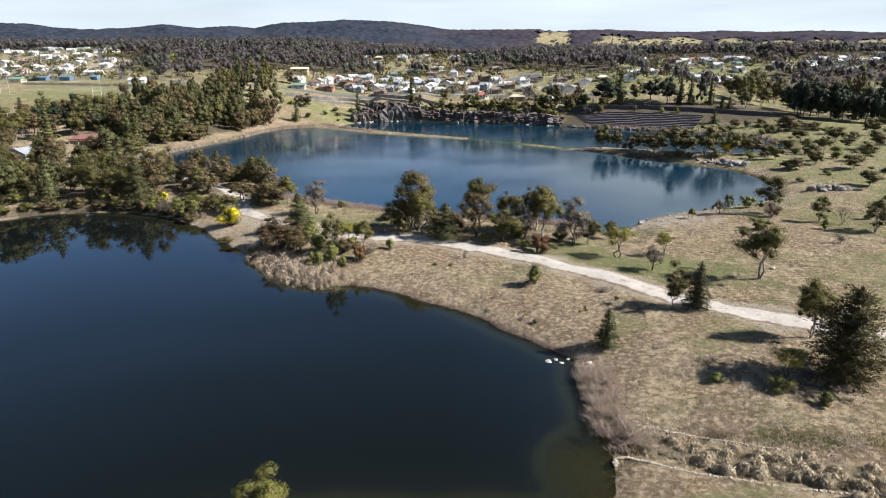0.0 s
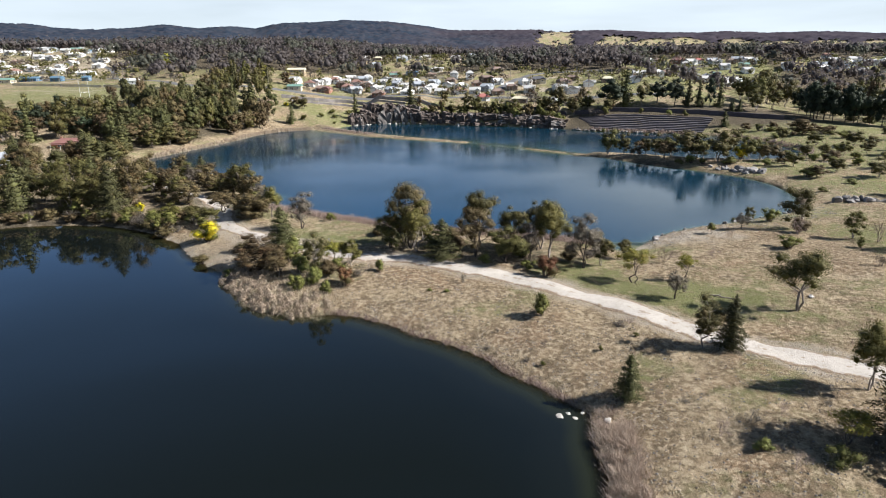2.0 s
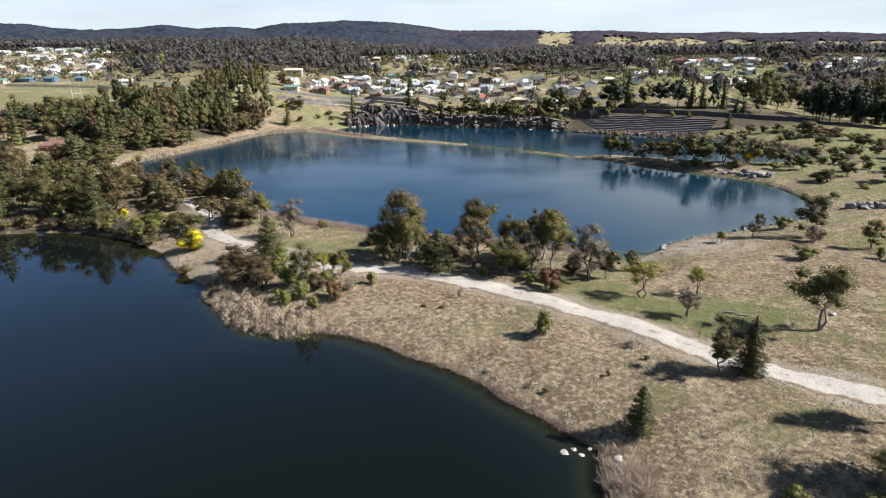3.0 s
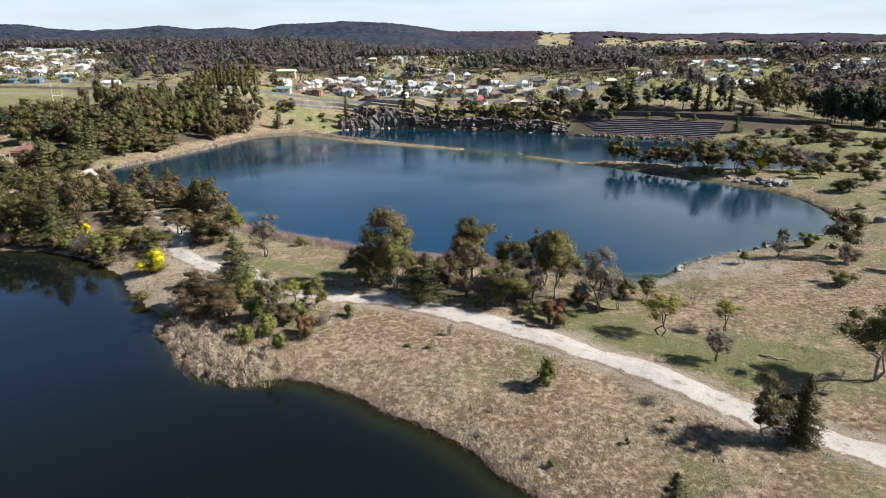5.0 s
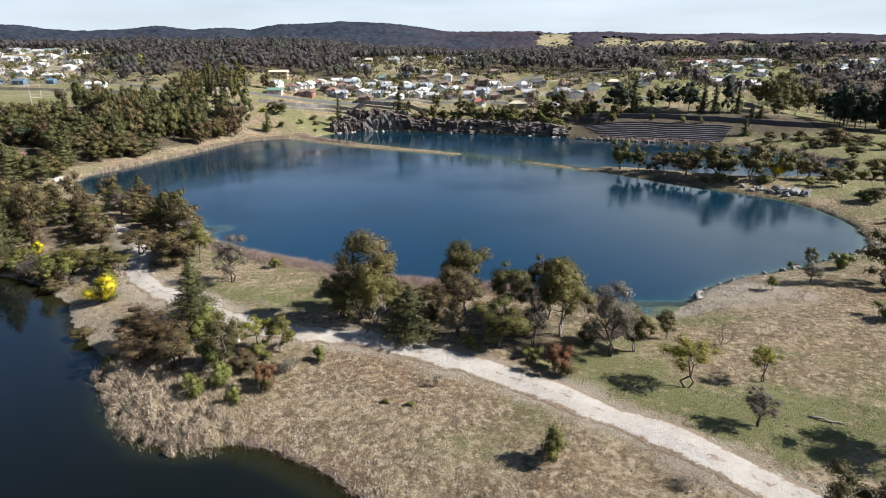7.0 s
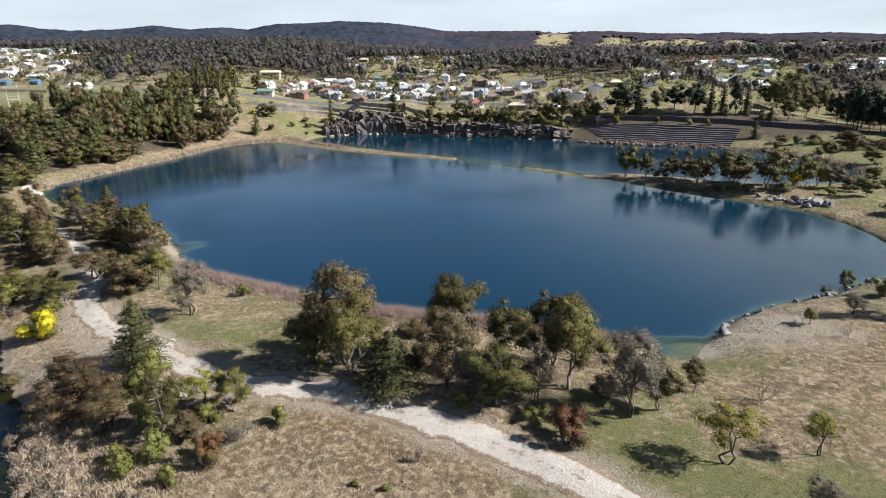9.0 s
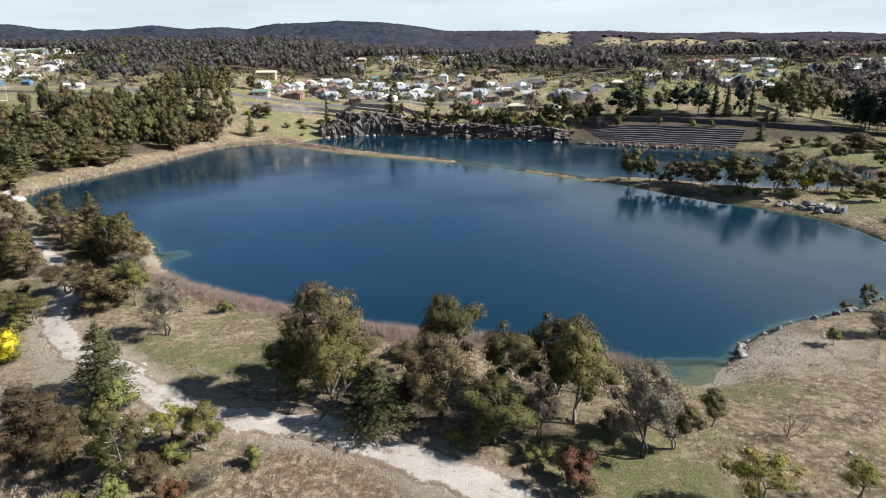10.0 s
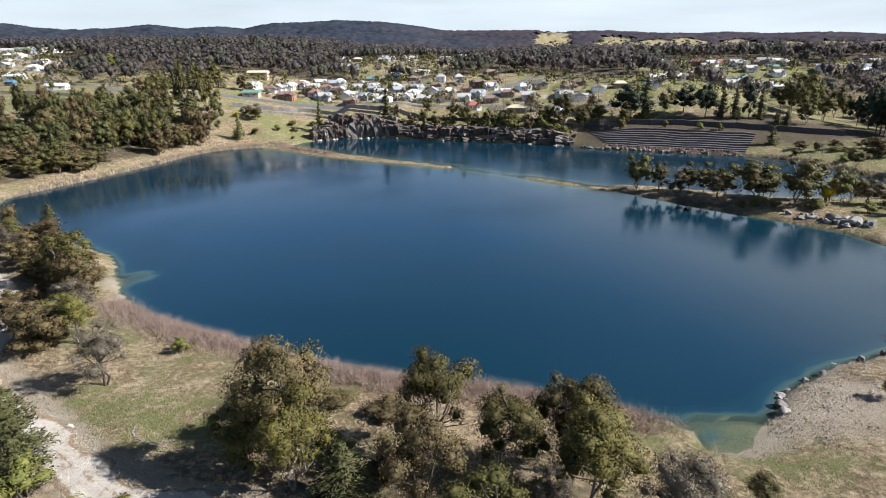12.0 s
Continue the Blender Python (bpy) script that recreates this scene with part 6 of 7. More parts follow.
def boulder(x, y, wide, tall, material, label, group="", deep=0.25, turn=None, name="rock", k=0):
    rng = np.random.RandomState(int(abs(x * 131 + y * 17)) % 100000)
    pick = (material.name + name, k or int(rng.randint(1, 6)))
    if pick not in ROCK_MESHES:
        ROCK_MESHES[pick] = bm_mesh(name, crag_mesh(pick[1] * 7) if name in ("block", "pillar") else boulder_mesh(pick[1] * 7, detail=2 if name == "stone" else 3), material)
    z = float(height(np.array([x]), np.array([y]))[0])
    ob = tagged(new(name, ROCK_MESHES[pick]), label, "rock", group)
    ob.matrix_basis = Matrix.LocRotScale((x * UNIT, y * UNIT, (max(z, -0.2) + tall * (0.5 - deep)) * UNIT), Euler((rng.uniform(-0.2, 0.2), rng.uniform(-0.2, 0.2), rng.uniform(0, 6.28) if turn is None else turn)),
                                         (wide * UNIT, wide * UNIT * rng.uniform(0.65, 1.0), tall * UNIT))
    return ob


rock_rng = np.random.RandomState(9)
shore_line = smooth_line([(23.0, 104.6), (26.5, 109.2), (32.5, 113.8), (39, 117), (47.6, 122.8), (53.3, 126.3), (57.5, 131.4)], 5)
for i in range(34):
    c = shore_line[rock_rng.randint(len(shore_line))] + rock_rng.normal(size=2) * 0.5
    boulder(c[0], c[1], rock_rng.uniform(0.4, 1.3), rock_rng.uniform(0.3, 0.75), ROCK_GREY if rock_rng.rand() < 0.7 else ROCK, "pale angular rock on the lake shore", "rocks along the eastern shore")
for i in range(14):
    boulder(68 + 2.4 * rock_rng.normal(), 130.6 + 0.8 * rock_rng.normal(), rock_rng.uniform(0.8, 2.2), rock_rng.uniform(0.6, 1.5), ROCK_GREY, "grey split boulder in a field outcrop", "boulders of the field outcrop")
for i in range(30):
    s = rock_rng.rand()
    boulder(53 + 9 * s + 0.7 * rock_rng.normal(), 172.4 - 8 * s + 0.5 * rock_rng.normal(), rock_rng.uniform(0.5, 1.7), rock_rng.uniform(0.4, 1.2), ROCK_GREY, "grey angular boulder on the island shore", "boulders of the island shore")
for x, y, w, h in ((61.0, 166.4, 2.6, 1.5), (62.8, 165.2, 2.2, 1.3), (58.8, 169.4, 2.4, 1.3), (60.2, 168.0, 1.8, 1.1)):
    boulder(x, y, w, h, ROCK_GREY, "large grey split boulder on the island shore", "boulders of the island shore")
for x, y, w, h in ((4.6, 52.0, 0.8, 0.4), (5.4, 52.4, 0.6, 0.35), (5.9, 51.8, 0.5, 0.35), (6.6, 52.6, 0.4, 0.3)):
    boulder(x, y, w, h, ROCK_PALE, "small pale rock in shallow water", "rocks at the water's edge")
for x, y, w, h in ((8.4, 50.9, 0.7, 0.5), (34.6, 75.6, 0.6, 0.4), (-33.0, 94.0, 0.5, 0.35), (24.5, 86.5, 0.5, 0.3), (-26.5, 84.2, 0.9, 0.5), (-28.2, 83.0, 0.8, 0.5), (-29.6, 85.2, 0.9, 0.5), (-110.0, 167, 2.6, 1.5), (-107, 164.5, 3.0, 1.6), (-103.5, 162, 2.4, 1.4)):
    boulder(x, y, w, h, ROCK_PALE, "whitish rock lying in the grass")
def stone_row(name, label, category, lines, size, material):
    """A thing made of single stones along lines."""
    first = lines[0][0]
    z = float(height(np.array([first[0]]), np.array([first[1]]))[0])
    e = hold(name, Matrix.Translation((first[0] * UNIT, first[1] * UNIT, z * UNIT)), label, category)
    for line in lines:
        for i, (x, y) in enumerate(line):
            s = size * rock_rng.uniform(0.75, 1.25)
            b = boulder(x + rock_rng.normal() * size * 0.28, y + rock_rng.normal() * size * 0.28, s, s * 0.5, material, "", k=1 + i % 4, name="stone")
            take_in(b, e)
    return e


def take_in(ob, e):
    """Make a placed mesh a part of a thing."""
    for key in ("label", "category", "group"):
        if key in ob:
            del ob[key]
    ob.parent = e
    ob.matrix_basis = e.matrix_basis.inverted() @ ob.matrix_basis


stone_row("stone_edging", "short curved row of white stones in grass", "stone row", [smooth_line([(-28.0, 94.6), (-27.6, 93.6), (-26.6, 93.0), (-25.2, 92.9), (-24.2, 93.4)], 12)], 0.17, ROCK_GREY)
stone_row("stone_edging", "low pale stone edging above a ditch", "stone row", [smooth_line([(10.2, 41.2), (14.9, 39.8), (20.2, 37.6)], 62)], 0.18, ROCK_SAND)
stone_row("stone_edging", "low pale stone edging at the water's corner", "stone row", [smooth_line([(8.6, 36.2), (9.3, 37.0), (14.3, 34.9), (22.3, 32.9), (28, 31.6)], 66)], 0.2, ROCK_SAND)
# faces of the old quarry, block by block
north = smooth_line([(-73, 281.5), (-64, 288.6), (-47, 289.8), (-25, 285.8), (0, 280.8), (21, 273)], 12)
quarry_face = hold("quarry_face", Matrix.Translation((-47 * UNIT, 290 * UNIT, 0)), "rusty dark quarry face above the lake, with pale pillars", "rock face")
for i in range(len(north)):
    x, y = north[i]
    for level in range(3):
        tall = rock_rng.uniform(2.0, 4.6) * (1.2 if x < -45 else 0.55)
        take_in(boulder(x + rock_rng.normal() * 0.7, y + 0.3 + level * 1.5 + rock_rng.normal() * 0.5, rock_rng.uniform(2.0, 4.6), tall * (1.0 if level < 2 else 0.7), ROCK_RUST if rock_rng.rand() < 0.8 else ROCK,
                        "", "", 0.15 + 0.1 * level, rock_rng.normal() * 0.4, "block"), quarry_face)
for x, y, w, h in ((-57.5, 289.2, 2.6, 6.4), (-53.5, 289.8, 2.2, 7.0), (-50.5, 289.6, 2.4, 6.0), (-61, 288.6, 3.2, 5.8), (-46, 289.6, 2.4, 5.0)):
    take_in(boulder(x, y, w, h, ROCK, "", "", 0.2, 0.2, "pillar"), quarry_face)
for i in range(46):
    c = north[rock_rng.randint(len(north))]
    boulder(c[0] + rock_rng.normal() * 1.0, c[1] - 1.3 + rock_rng.normal() * 0.3, rock_rng.uniform(0.7, 1.8), rock_rng.uniform(0.5, 1.2), ROCK_PALE if i % 3 else ROCK, "pale rock at the foot of the quarry face", "rocks at the quarry's waterline")
for i in range(40):
    x = rock_rng.uniform(22, 72)
    y = np.interp(x, [22, 31, 43, 56, 72], [271.8, 264.8, 261.3, 257.8, 252.0])
    boulder(x, y + rock_rng.normal() * 0.3, rock_rng.uniform(0.7, 1.7), rock_rng.uniform(0.4, 1.0), ROCK, "grey rock along the terrace shore", "rocks along the terrace shore")


# ---- walls ----
def wall_along(name, points, thick, up, down, material, label, category="wall", group="", block=2.4):
    """A stone wall along a line, built of single courses' blocks; each block is a part."""
    line = smooth_line(points, 20)
    run = np.concatenate([[0], np.cumsum(np.linalg.norm(np.diff(line, axis=0), axis=1))])
    n = max(1, int(run[-1] / block))
    at = np.linspace(0, run[-1], n + 1)
    px, py = np.interp(at, run, line[:, 0]), np.interp(at, run, line[:, 1])
    z = height(px, py)
    e = hold(name, Matrix.Translation((px[0] * UNIT, py[0] * UNIT, z[0] * UNIT)), label, category, group)
    origin = np.array([px[0], py[0], z[0]])
    rng = np.random.RandomState(int(abs(px[0] * 7)) + 3)
    for i in range(n):
        a, b = np.array([px[i], py[i]]), np.array([px[i + 1], py[i + 1]])
        t = (b - a) / (np.linalg.norm(b - a) + 1e-9)
        s = np.array([-t[1], t[0]]) * thick / 2 * rng.uniform(0.9, 1.1)
        a, b = a + t * 0.012, b - t * 0.012
        grow = up * rng.uniform(0.95, 1.05)
        lo, ha, hb = min(z[i], z[i + 1]) - down, z[i] + grow, z[i + 1] + grow
        tops = (ha, hb, hb, ha)
        c = 0.06
        ring = [a - s, b - s, b + s, a + s]
        mid = (a + b) / 2
        v = [(*q, lo) for q in ring] + [(*q, h - c) for q, h in zip(ring, tops)] + [(*(q + (mid - q) / np.linalg.norm(mid - q) * 0.07), h) for q, h in zip(ring, tops)]
        f = [(0, 1, 5, 4), (1, 2, 6, 5), (2, 3, 7, 6), (3, 0, 4, 7), (4, 5, 9, 8), (5, 6, 10, 9), (6, 7, 11, 10), (7, 4, 8, 11), (8, 9, 10, 11)]
        part("block", mesh_of("block", np.array(v) - origin, np.array(f), material, unit=UNIT), e)
    return e


for k in range(9):
    o = 3.6 + 2.0 * k
    wall_along("terrace_wall", [(33 + 0.3 * o - 1.2 * k, 264.2 + 0.95 * o), (44 + 0.3 * o, 260.8 + 0.95 * o), (57 + 0.3 * o, 257 + 0.95 * o), (73 + 0.3 * o + 0.4 * k, 251.5 + 0.95 * o)], 1.98, 0.22, 0.6,
               STONE_WALL, "dark stone terrace wall stepping up from the lake", "wall", "terrace walls", 3.6)
wall_along("retaining_wall", [(27, 288.5), (45, 284.5), (62, 281), (84, 274.5), (108, 266)], 0.8, 1.7, 0.5, STONE_WALL, "long dark stone retaining wall below the pines", block=4.0)
PALE_BLOCK = worn("pale_concrete_block", (0.30, 0.27, 0.25), (0.20, 0.18, 0.17), 0.5, 0.9, 0.4, 7, spread=0.2)
wall_along("retaining_wall", [(-113, 299), (-96, 306), (-82, 311), (-60, 309), (-40, 304)], 0.7, 1.5, 0.5, PALE_BLOCK, "long pale block retaining wall below the street", block=2.0)
wall_along("retaining_wall", [(-108, 296), (-94, 302), (-80, 306.5), (-62, 305), (-52, 303)], 0.7, 0.9, 0.5, PALE_BLOCK, "lower pale block wall above the green bank", block=2.0)
wall_along("retaining_wall", [(-36, 300), (-15, 297), (5, 293), (24, 289)], 0.7, 1.2, 0.5, STONE_WALL, "dark stone wall above the quarry face", block=3.0)


# ---- the town ----
def plain(name, c, rough=0.7, spread=0.12):
    return worn(name, c, tuple(v * 0.82 for v in c), 0.25, rough, 0.1, 8, spread=spread)


WALLS = {"white": plain("white_weatherboard", (0.72, 0.71, 0.68)), "cream": plain("cream_render", (0.60, 0.52, 0.38)), "brick": plain("red_brick_wall", (0.30, 0.15, 0.10)), "tan": plain("tan_brick_wall", (0.42, 0.32, 0.20)),
         "blue": plain("blue_grey_weatherboard", (0.28, 0.31, 0.34)), "brown": plain("brown_brick_wall", (0.24, 0.17, 0.12)), "metal": plain("white_sheet_metal", (0.70, 0.72, 0.73), 0.45), "deep": plain("blue_sheet_metal", (0.07, 0.16, 0.26), 0.45), "rose": plain("orange_brick_wall", (0.42, 0.20, 0.10))}
ROOFS = {"light": plain("pale_metal_roof", (0.43, 0.42, 0.40), 0.7), "white": plain("white_metal_roof", (0.66, 0.65, 0.61), 0.7), "green": plain("green_metal_roof", (0.16, 0.27, 0.22), 0.7), "blue": plain("blue_metal_roof", (0.11, 0.20, 0.28), 0.7),
         "maroon": plain("maroon_tile_roof", (0.21, 0.10, 0.085)), "red": plain("red_metal_roof", (0.31, 0.11, 0.09)), "brown": plain("brown_tile_roof", (0.21, 0.15, 0.12)), "dark": plain("charcoal_tile_roof", (0.09, 0.09, 0.10)),
         "cream": plain("cream_metal_roof", (0.55, 0.50, 0.36)), "grey": plain("grey_blue_metal_roof", (0.30, 0.32, 0.34), 0.7), "terracotta": plain("terracotta_tile_roof", (0.24, 0.14, 0.11))}
FRAME = plain("white_window_frame", (0.75, 0.75, 0.72))
PANE = base_material("dark_window_pane")
PANE[3].inputs["Base Color"].default_value, PANE[3].inputs["Roughness"].default_value = (0.03, 0.035, 0.045, 1), 0.08
PANE = PANE[0]
DOOR = plain("painted_house_door", (0.16, 0.12, 0.09))


def box(x0, x1, y0, y1, z0, z1, bevel=0.0):
    bm = bmesh.new()
    bmesh.ops.create_cube(bm, size=1.0)
    for v in bm.verts:
        v.co = ((x0 + x1) / 2 + v.co.x * (x1 - x0), (y0 + y1) / 2 + v.co.y * (y1 - y0), (z0 + z1) / 2 + v.co.z * (z1 - z0))
    if bevel:
        bmesh.ops.bevel(bm, geom=bm.edges[:], offset=bevel, segments=1, affect="EDGES")
    return bm


def prism(w, d, z0, z1, eave, ridge_in):
    """A pitched roof with eaves and thickness; ridge_in: how far the ridge's ends stand in (0: gable)."""
    bm = bmesh.new()
    x, y, t = w / 2 + eave, d / 2 + eave, 0.18
    lo = [bm.verts.new(p) for p in ((-x, -y, z0), (x, -y, z0), (x, y, z0), (-x, y, z0))]
    up = [bm.verts.new(p) for p in ((-x, -y, z0 + t), (x, -y, z0 + t), (x, y, z0 + t), (-x, y, z0 + t))]
    r0, r1 = bm.verts.new((-x + ridge_in, 0, z1)), bm.verts.new((x - ridge_in, 0, z1))
    bm.faces.new(lo[::-1])
    for i in range(4):
        j = (i + 1) % 4
        bm.faces.new((lo[i], lo[j], up[j], up[i]))
    bm.faces.new((up[0], up[1], r1, r0))
    bm.faces.new((up[2], up[3], r0, r1))
    bm.faces.new((up[1], up[2], r1))
    bm.faces.new((up[3], up[0], r0))
    return bm


def house(m, wide, deep, storeys, wall, roof, hip, label, wing=True, seed=0):
    """A house facing -y: walls, roof, windows with panes, a door, a chimney and a front wing or verandah."""
    rng = np.random.RandomState(seed)
    h = 2.7 * storeys + 0.3
    rise = min(0.28 * deep, 2.4)
    e = hold("house", m, label, "house", "houses of the town")
    bm = box(-wide / 2, wide / 2, -deep / 2, deep / 2, -1.5, h)
    for s in (-1, 1):
        if not hip:
            a = [bm.verts.new(p) for p in ((s * wide / 2, -deep / 2, h), (s * wide / 2, deep / 2, h), (s * wide / 2, 0, h + rise))]
            bm.faces.new(a if s > 0 else a[::-1])
    part("wall", bm_mesh("wall", bm, WALLS[wall]), e)
    part("roof", bm_mesh("roof", prism(wide, deep, h - 0.02, h + rise + 0.25, 0.5, deep * 0.45 if hip else 0.0), ROOFS[roof]), e)
    if wing:
        w2 = wide * 0.36
        x2 = wide * 0.28
        part("front_wing", bm_mesh("front_wing", box(x2 - w2 / 2, x2 + w2 / 2, -deep / 2 - 2.0, -deep / 2 + 0.1, -1.5, h - 0.1), WALLS[wall]), e)
        bm = prism(2.4 + deep * 0.5, w2, h - 0.1, h + rise * 0.75, 0.35, 0.0)
        bmesh.ops.rotate(bm, verts=bm.verts, matrix=Matrix.Rotation(radians(90), 3, "Z"))
        bmesh.ops.translate(bm, verts=bm.verts, vec=(x2, -deep / 2 - 0.8 + deep * 0.25 - 0.6, 0.0))
        part("wing_roof", bm_mesh("wing_roof", bm, ROOFS[roof]), e)
        part("verandah_roof", bm_mesh("verandah_roof", box(-wide / 2, x2 - w2 / 2, -deep / 2 - 1.8, -deep / 2 + 0.05, h - 0.55, h - 0.42), ROOFS[roof]), e)
        for k in range(3):
            xx = -wide / 2 + 0.15 + k * (wide / 2 + x2 - w2 / 2 - 0.4) / 2
            part("verandah_post", bm_mesh("verandah_post", box(xx, xx + 0.12, -deep / 2 - 1.75, -deep / 2 - 1.63, -0.6, h - 0.55), FRAME), e)
    spots = []
    for f in range(storeys):
        for k in range(max(2, int(wide / 4.5))):
            spots.append((-wide / 2 + wide * (k + 0.5) / max(2, int(wide / 4.5)), 1.0 + 2.7 * f, "front"))
        for k in range(2):
            spots.append((-deep / 4 + deep / 2 * k, 1.0 + 2.7 * f, "side"))
    for i, (u, z, face) in enumerate(spots):
        y = -deep / 2 - (2.0 if wing and face == "front" and abs(u - wide * 0.28) < wide * 0.18 else 0.0)
        mm = box(-0.75, 0.75, -0.07, 0.05, 0, 1.25, 0.02)
        gg = box(-0.63, 0.63, -0.09, -0.065, 0.12, 1.13)
        turn = Matrix.Translation((u, y, z)) if face == "front" else Matrix.Translation((wide / 2, u, z)) @ Matrix.Rotation(radians(90), 4, "Z")
        bmesh.ops.transform(mm, matrix=turn, verts=mm.verts)
        bmesh.ops.transform(gg, matrix=turn, verts=gg.verts)
        wnd = part("window", bm_mesh("window", mm, FRAME), e)
        part("pane", bm_mesh("pane", gg, PANE), wnd)
    part("door", bm_mesh("door", box(-wide * 0.12 - 0.45, -wide * 0.12 + 0.45, -deep / 2 - 0.06, -deep / 2 + 0.05, 0.0, 2.1, 0.02), DOOR), e)
    if not hip or rng.rand() < 0.5:
        part("chimney", bm_mesh("chimney", box(-wide * 0.3, -wide * 0.3 + 0.7, 0.2, 0.9, h - 0.3, h + rise + 1.0, 0.04), WALLS["brick"]), e)
    return e


MODELS = {}
STYLES = {  # wall, roof, hip, storeys, depth share, wing, label
    "white": ("white", "light", False, 1, 0.75, True, "white weatherboard house with a pale metal roof"), "white2": ("white", "white", True, 1, 0.8, True, "low white house with a white hipped roof"),
    "white3": ("white", "terracotta", True, 1, 0.8, True, "white house with a terracotta tiled roof"), "tall": ("white", "light", True, 2, 0.9, False, "two-storey white house with a pale hipped roof"),
    "greyblue": ("blue", "grey", False, 1, 0.8, True, "blue-grey house with a grey gabled roof"), "green": ("cream", "green", False, 1, 0.55, False, "long cream house with a green metal roof"),
    "blue": ("blue", "blue", False, 1, 0.5, False, "house with a bright blue metal roof"), "maroon": ("brick", "maroon", True, 1, 0.6, True, "brick house with a maroon tiled hip roof"),
    "red": ("white", "red", True, 1, 0.8, True, "white house with a red metal roof"), "brick": ("brick", "brown", True, 1, 0.75, True, "brick house with a brown tiled roof"),
    "brown": ("brown", "brown", True, 1, 0.6, True, "brown brick house with a tiled hip roof"), "cream": ("brown", "cream", True, 1, 0.6, False, "brown house with a cream metal roof"),
    "dark": ("cream", "dark", True, 1, 0.65, True, "wide cream house with a charcoal roof"), "shed": ("metal", "white", False, 1, 0.55, False, "long white sheet-metal shed"),
    "hall": ("tan", "cream", False, 2, 0.5, False, "two-storey tan brick hall with a cream roof"), "bluehall": ("deep", "blue", False, 1, 0.5, False, "long blue sheet-metal clubhouse beside the field"),
    "orange": ("rose", "maroon", True, 1, 0.6, True, "orange brick house with a maroon tiled roof"), "gable": ("white", "grey", False, 1, 1.2, False, "small white gabled house among trees")}
town_rng = np.random.RandomState(12)


def settle(style, x, y, wide, turn=None):
    wall, roof, hip, storeys, share, wing, label = STYLES[style]
    # on the plan in units, built in metres
    z = float(height(np.array([x]), np.array([y]))[0]) * UNIT
    wide = wide * UNIT * 0.70
    turn = town_rng.choice([0, 0, 0, 90, -20, 25, 12]) if turn is None else turn
    m = Matrix.LocRotScale((x * UNIT, y * UNIT, z - 0.1), Euler((0, 0, radians(float(turn)))), (1, 1, 1))
    k = wide / 12.0
    if style not in MODELS:
        MODELS[style] = house(m @ Matrix.Diagonal((k, k ** 0.7, 0.76, 1)), 12.0, 12.0 * share, storeys, wall, roof, hip, label, wing, len(MODELS))
        return MODELS[style]
    first = MODELS[style]
    return copy_thing(first, m @ Matrix.Diagonal((k, k ** 0.7, 0.76, 1)) @ Matrix.Diagonal((*first.scale, 1)).inverted())


settle("hall", -125, 357, 13.5, 8)
for row in (("green", -113, 319, 10, 5), ("white3", -109, 332, 8), ("white", -104, 340, 8), ("white2", -99, 347, 9), ("white", -92, 353, 8), ("maroon", -99, 325, 10, 0), ("greyblue", -84, 331, 9, 0), ("brick", -93, 338, 8), ("white", -75, 334, 8, 90),
            ("greyblue", -64, 346, 7), ("white2", -64, 334, 8), ("white", -47, 333, 9, 0), ("green", -69, 367, 10, 0), ("blue", -60, 374, 9, 0), ("brown", -49, 369, 9), ("white2", -44, 340, 8), ("brown", -35, 352, 8),
            ("tall", -34, 363, 6, 0), ("tall", -25, 361, 6, 10), ("brown", -15, 353, 12, 0), ("red", -15, 312, 8, 20), ("brick", -20, 343, 7)):
    settle(*row)
for row in (("shed", -2, 337, 6, 10), ("dark", 13, 346, 12, 0), ("cream", 3, 304, 11, 0), ("brown", 31, 346, 9), ("white", 38, 332, 8, 90), ("cream", 48, 336, 8, 0), ("white2", 19, 301, 7), ("white", 66, 347, 10, 0), ("greyblue", 71, 421, 7),
            ("white", 79, 430, 8), ("brown", 93, 428, 9, 0), ("maroon", 105, 426, 14, 0), ("red", 117, 425, 8, 0), ("greyblue", 125, 424, 9), ("brown", 136, 422, 7), ("white", 144, 420, 7), ("white2", 151, 420, 8), ("white", 107, 416, 7),
            ("greyblue", 106, 401, 7, 90), ("cream", 99, 381, 7), ("white", 111, 383, 9, 0), ("green", 119, 392, 6, 0)):
    settle(*row)
for row in (("white", 118, 373, 8), ("white2", 130, 375, 11, 0), ("tall", 162, 402, 7), ("greyblue", 188, 404, 11), ("brown", 176, 400, 7), ("white", 205, 415, 9), ("white2", 220, 408, 10), ("white", 232, 425, 9), ("greyblue", 246, 418, 10),
            ("white3", 196, 430, 9), ("white", 69, 444, 7), ("white2", 81, 444, 7), ("white", -110, 470, 9), ("cream", -100, 462, 8), ("white", -81, 478, 9, 0), ("greyblue", -80, 452, 10, 0), ("white2", -70, 470, 8), ("white", -67, 486, 8),
            ("white", -43, 470, 10, 0), ("white2", -27, 468, 9), ("white", -88, 490, 8)):
    settle(*row)
for row in (("white", -118, 334, 8), ("white3", -87, 345, 8), ("white", -79, 342, 7), ("brick", -70, 325, 9, 0), ("white2", -55, 326, 9, 0), ("greyblue", -52, 345, 8), ("white", -38, 329, 8), ("white3", -28, 331, 8), ("brown", -8, 325, 9), ("white", 8, 328, 8), ("white", 24, 325, 8),
            ("white2", -83, 356, 8), ("white", -72, 355, 8), ("white", 60, 330, 9), ("brown", 82, 360, 9), ("white", 92, 395, 8), ("white2", 100, 404, 8), ("white", 128, 408, 8), ("white", 138, 398, 8), ("green", 140, 410, 8)):
    settle(*row)
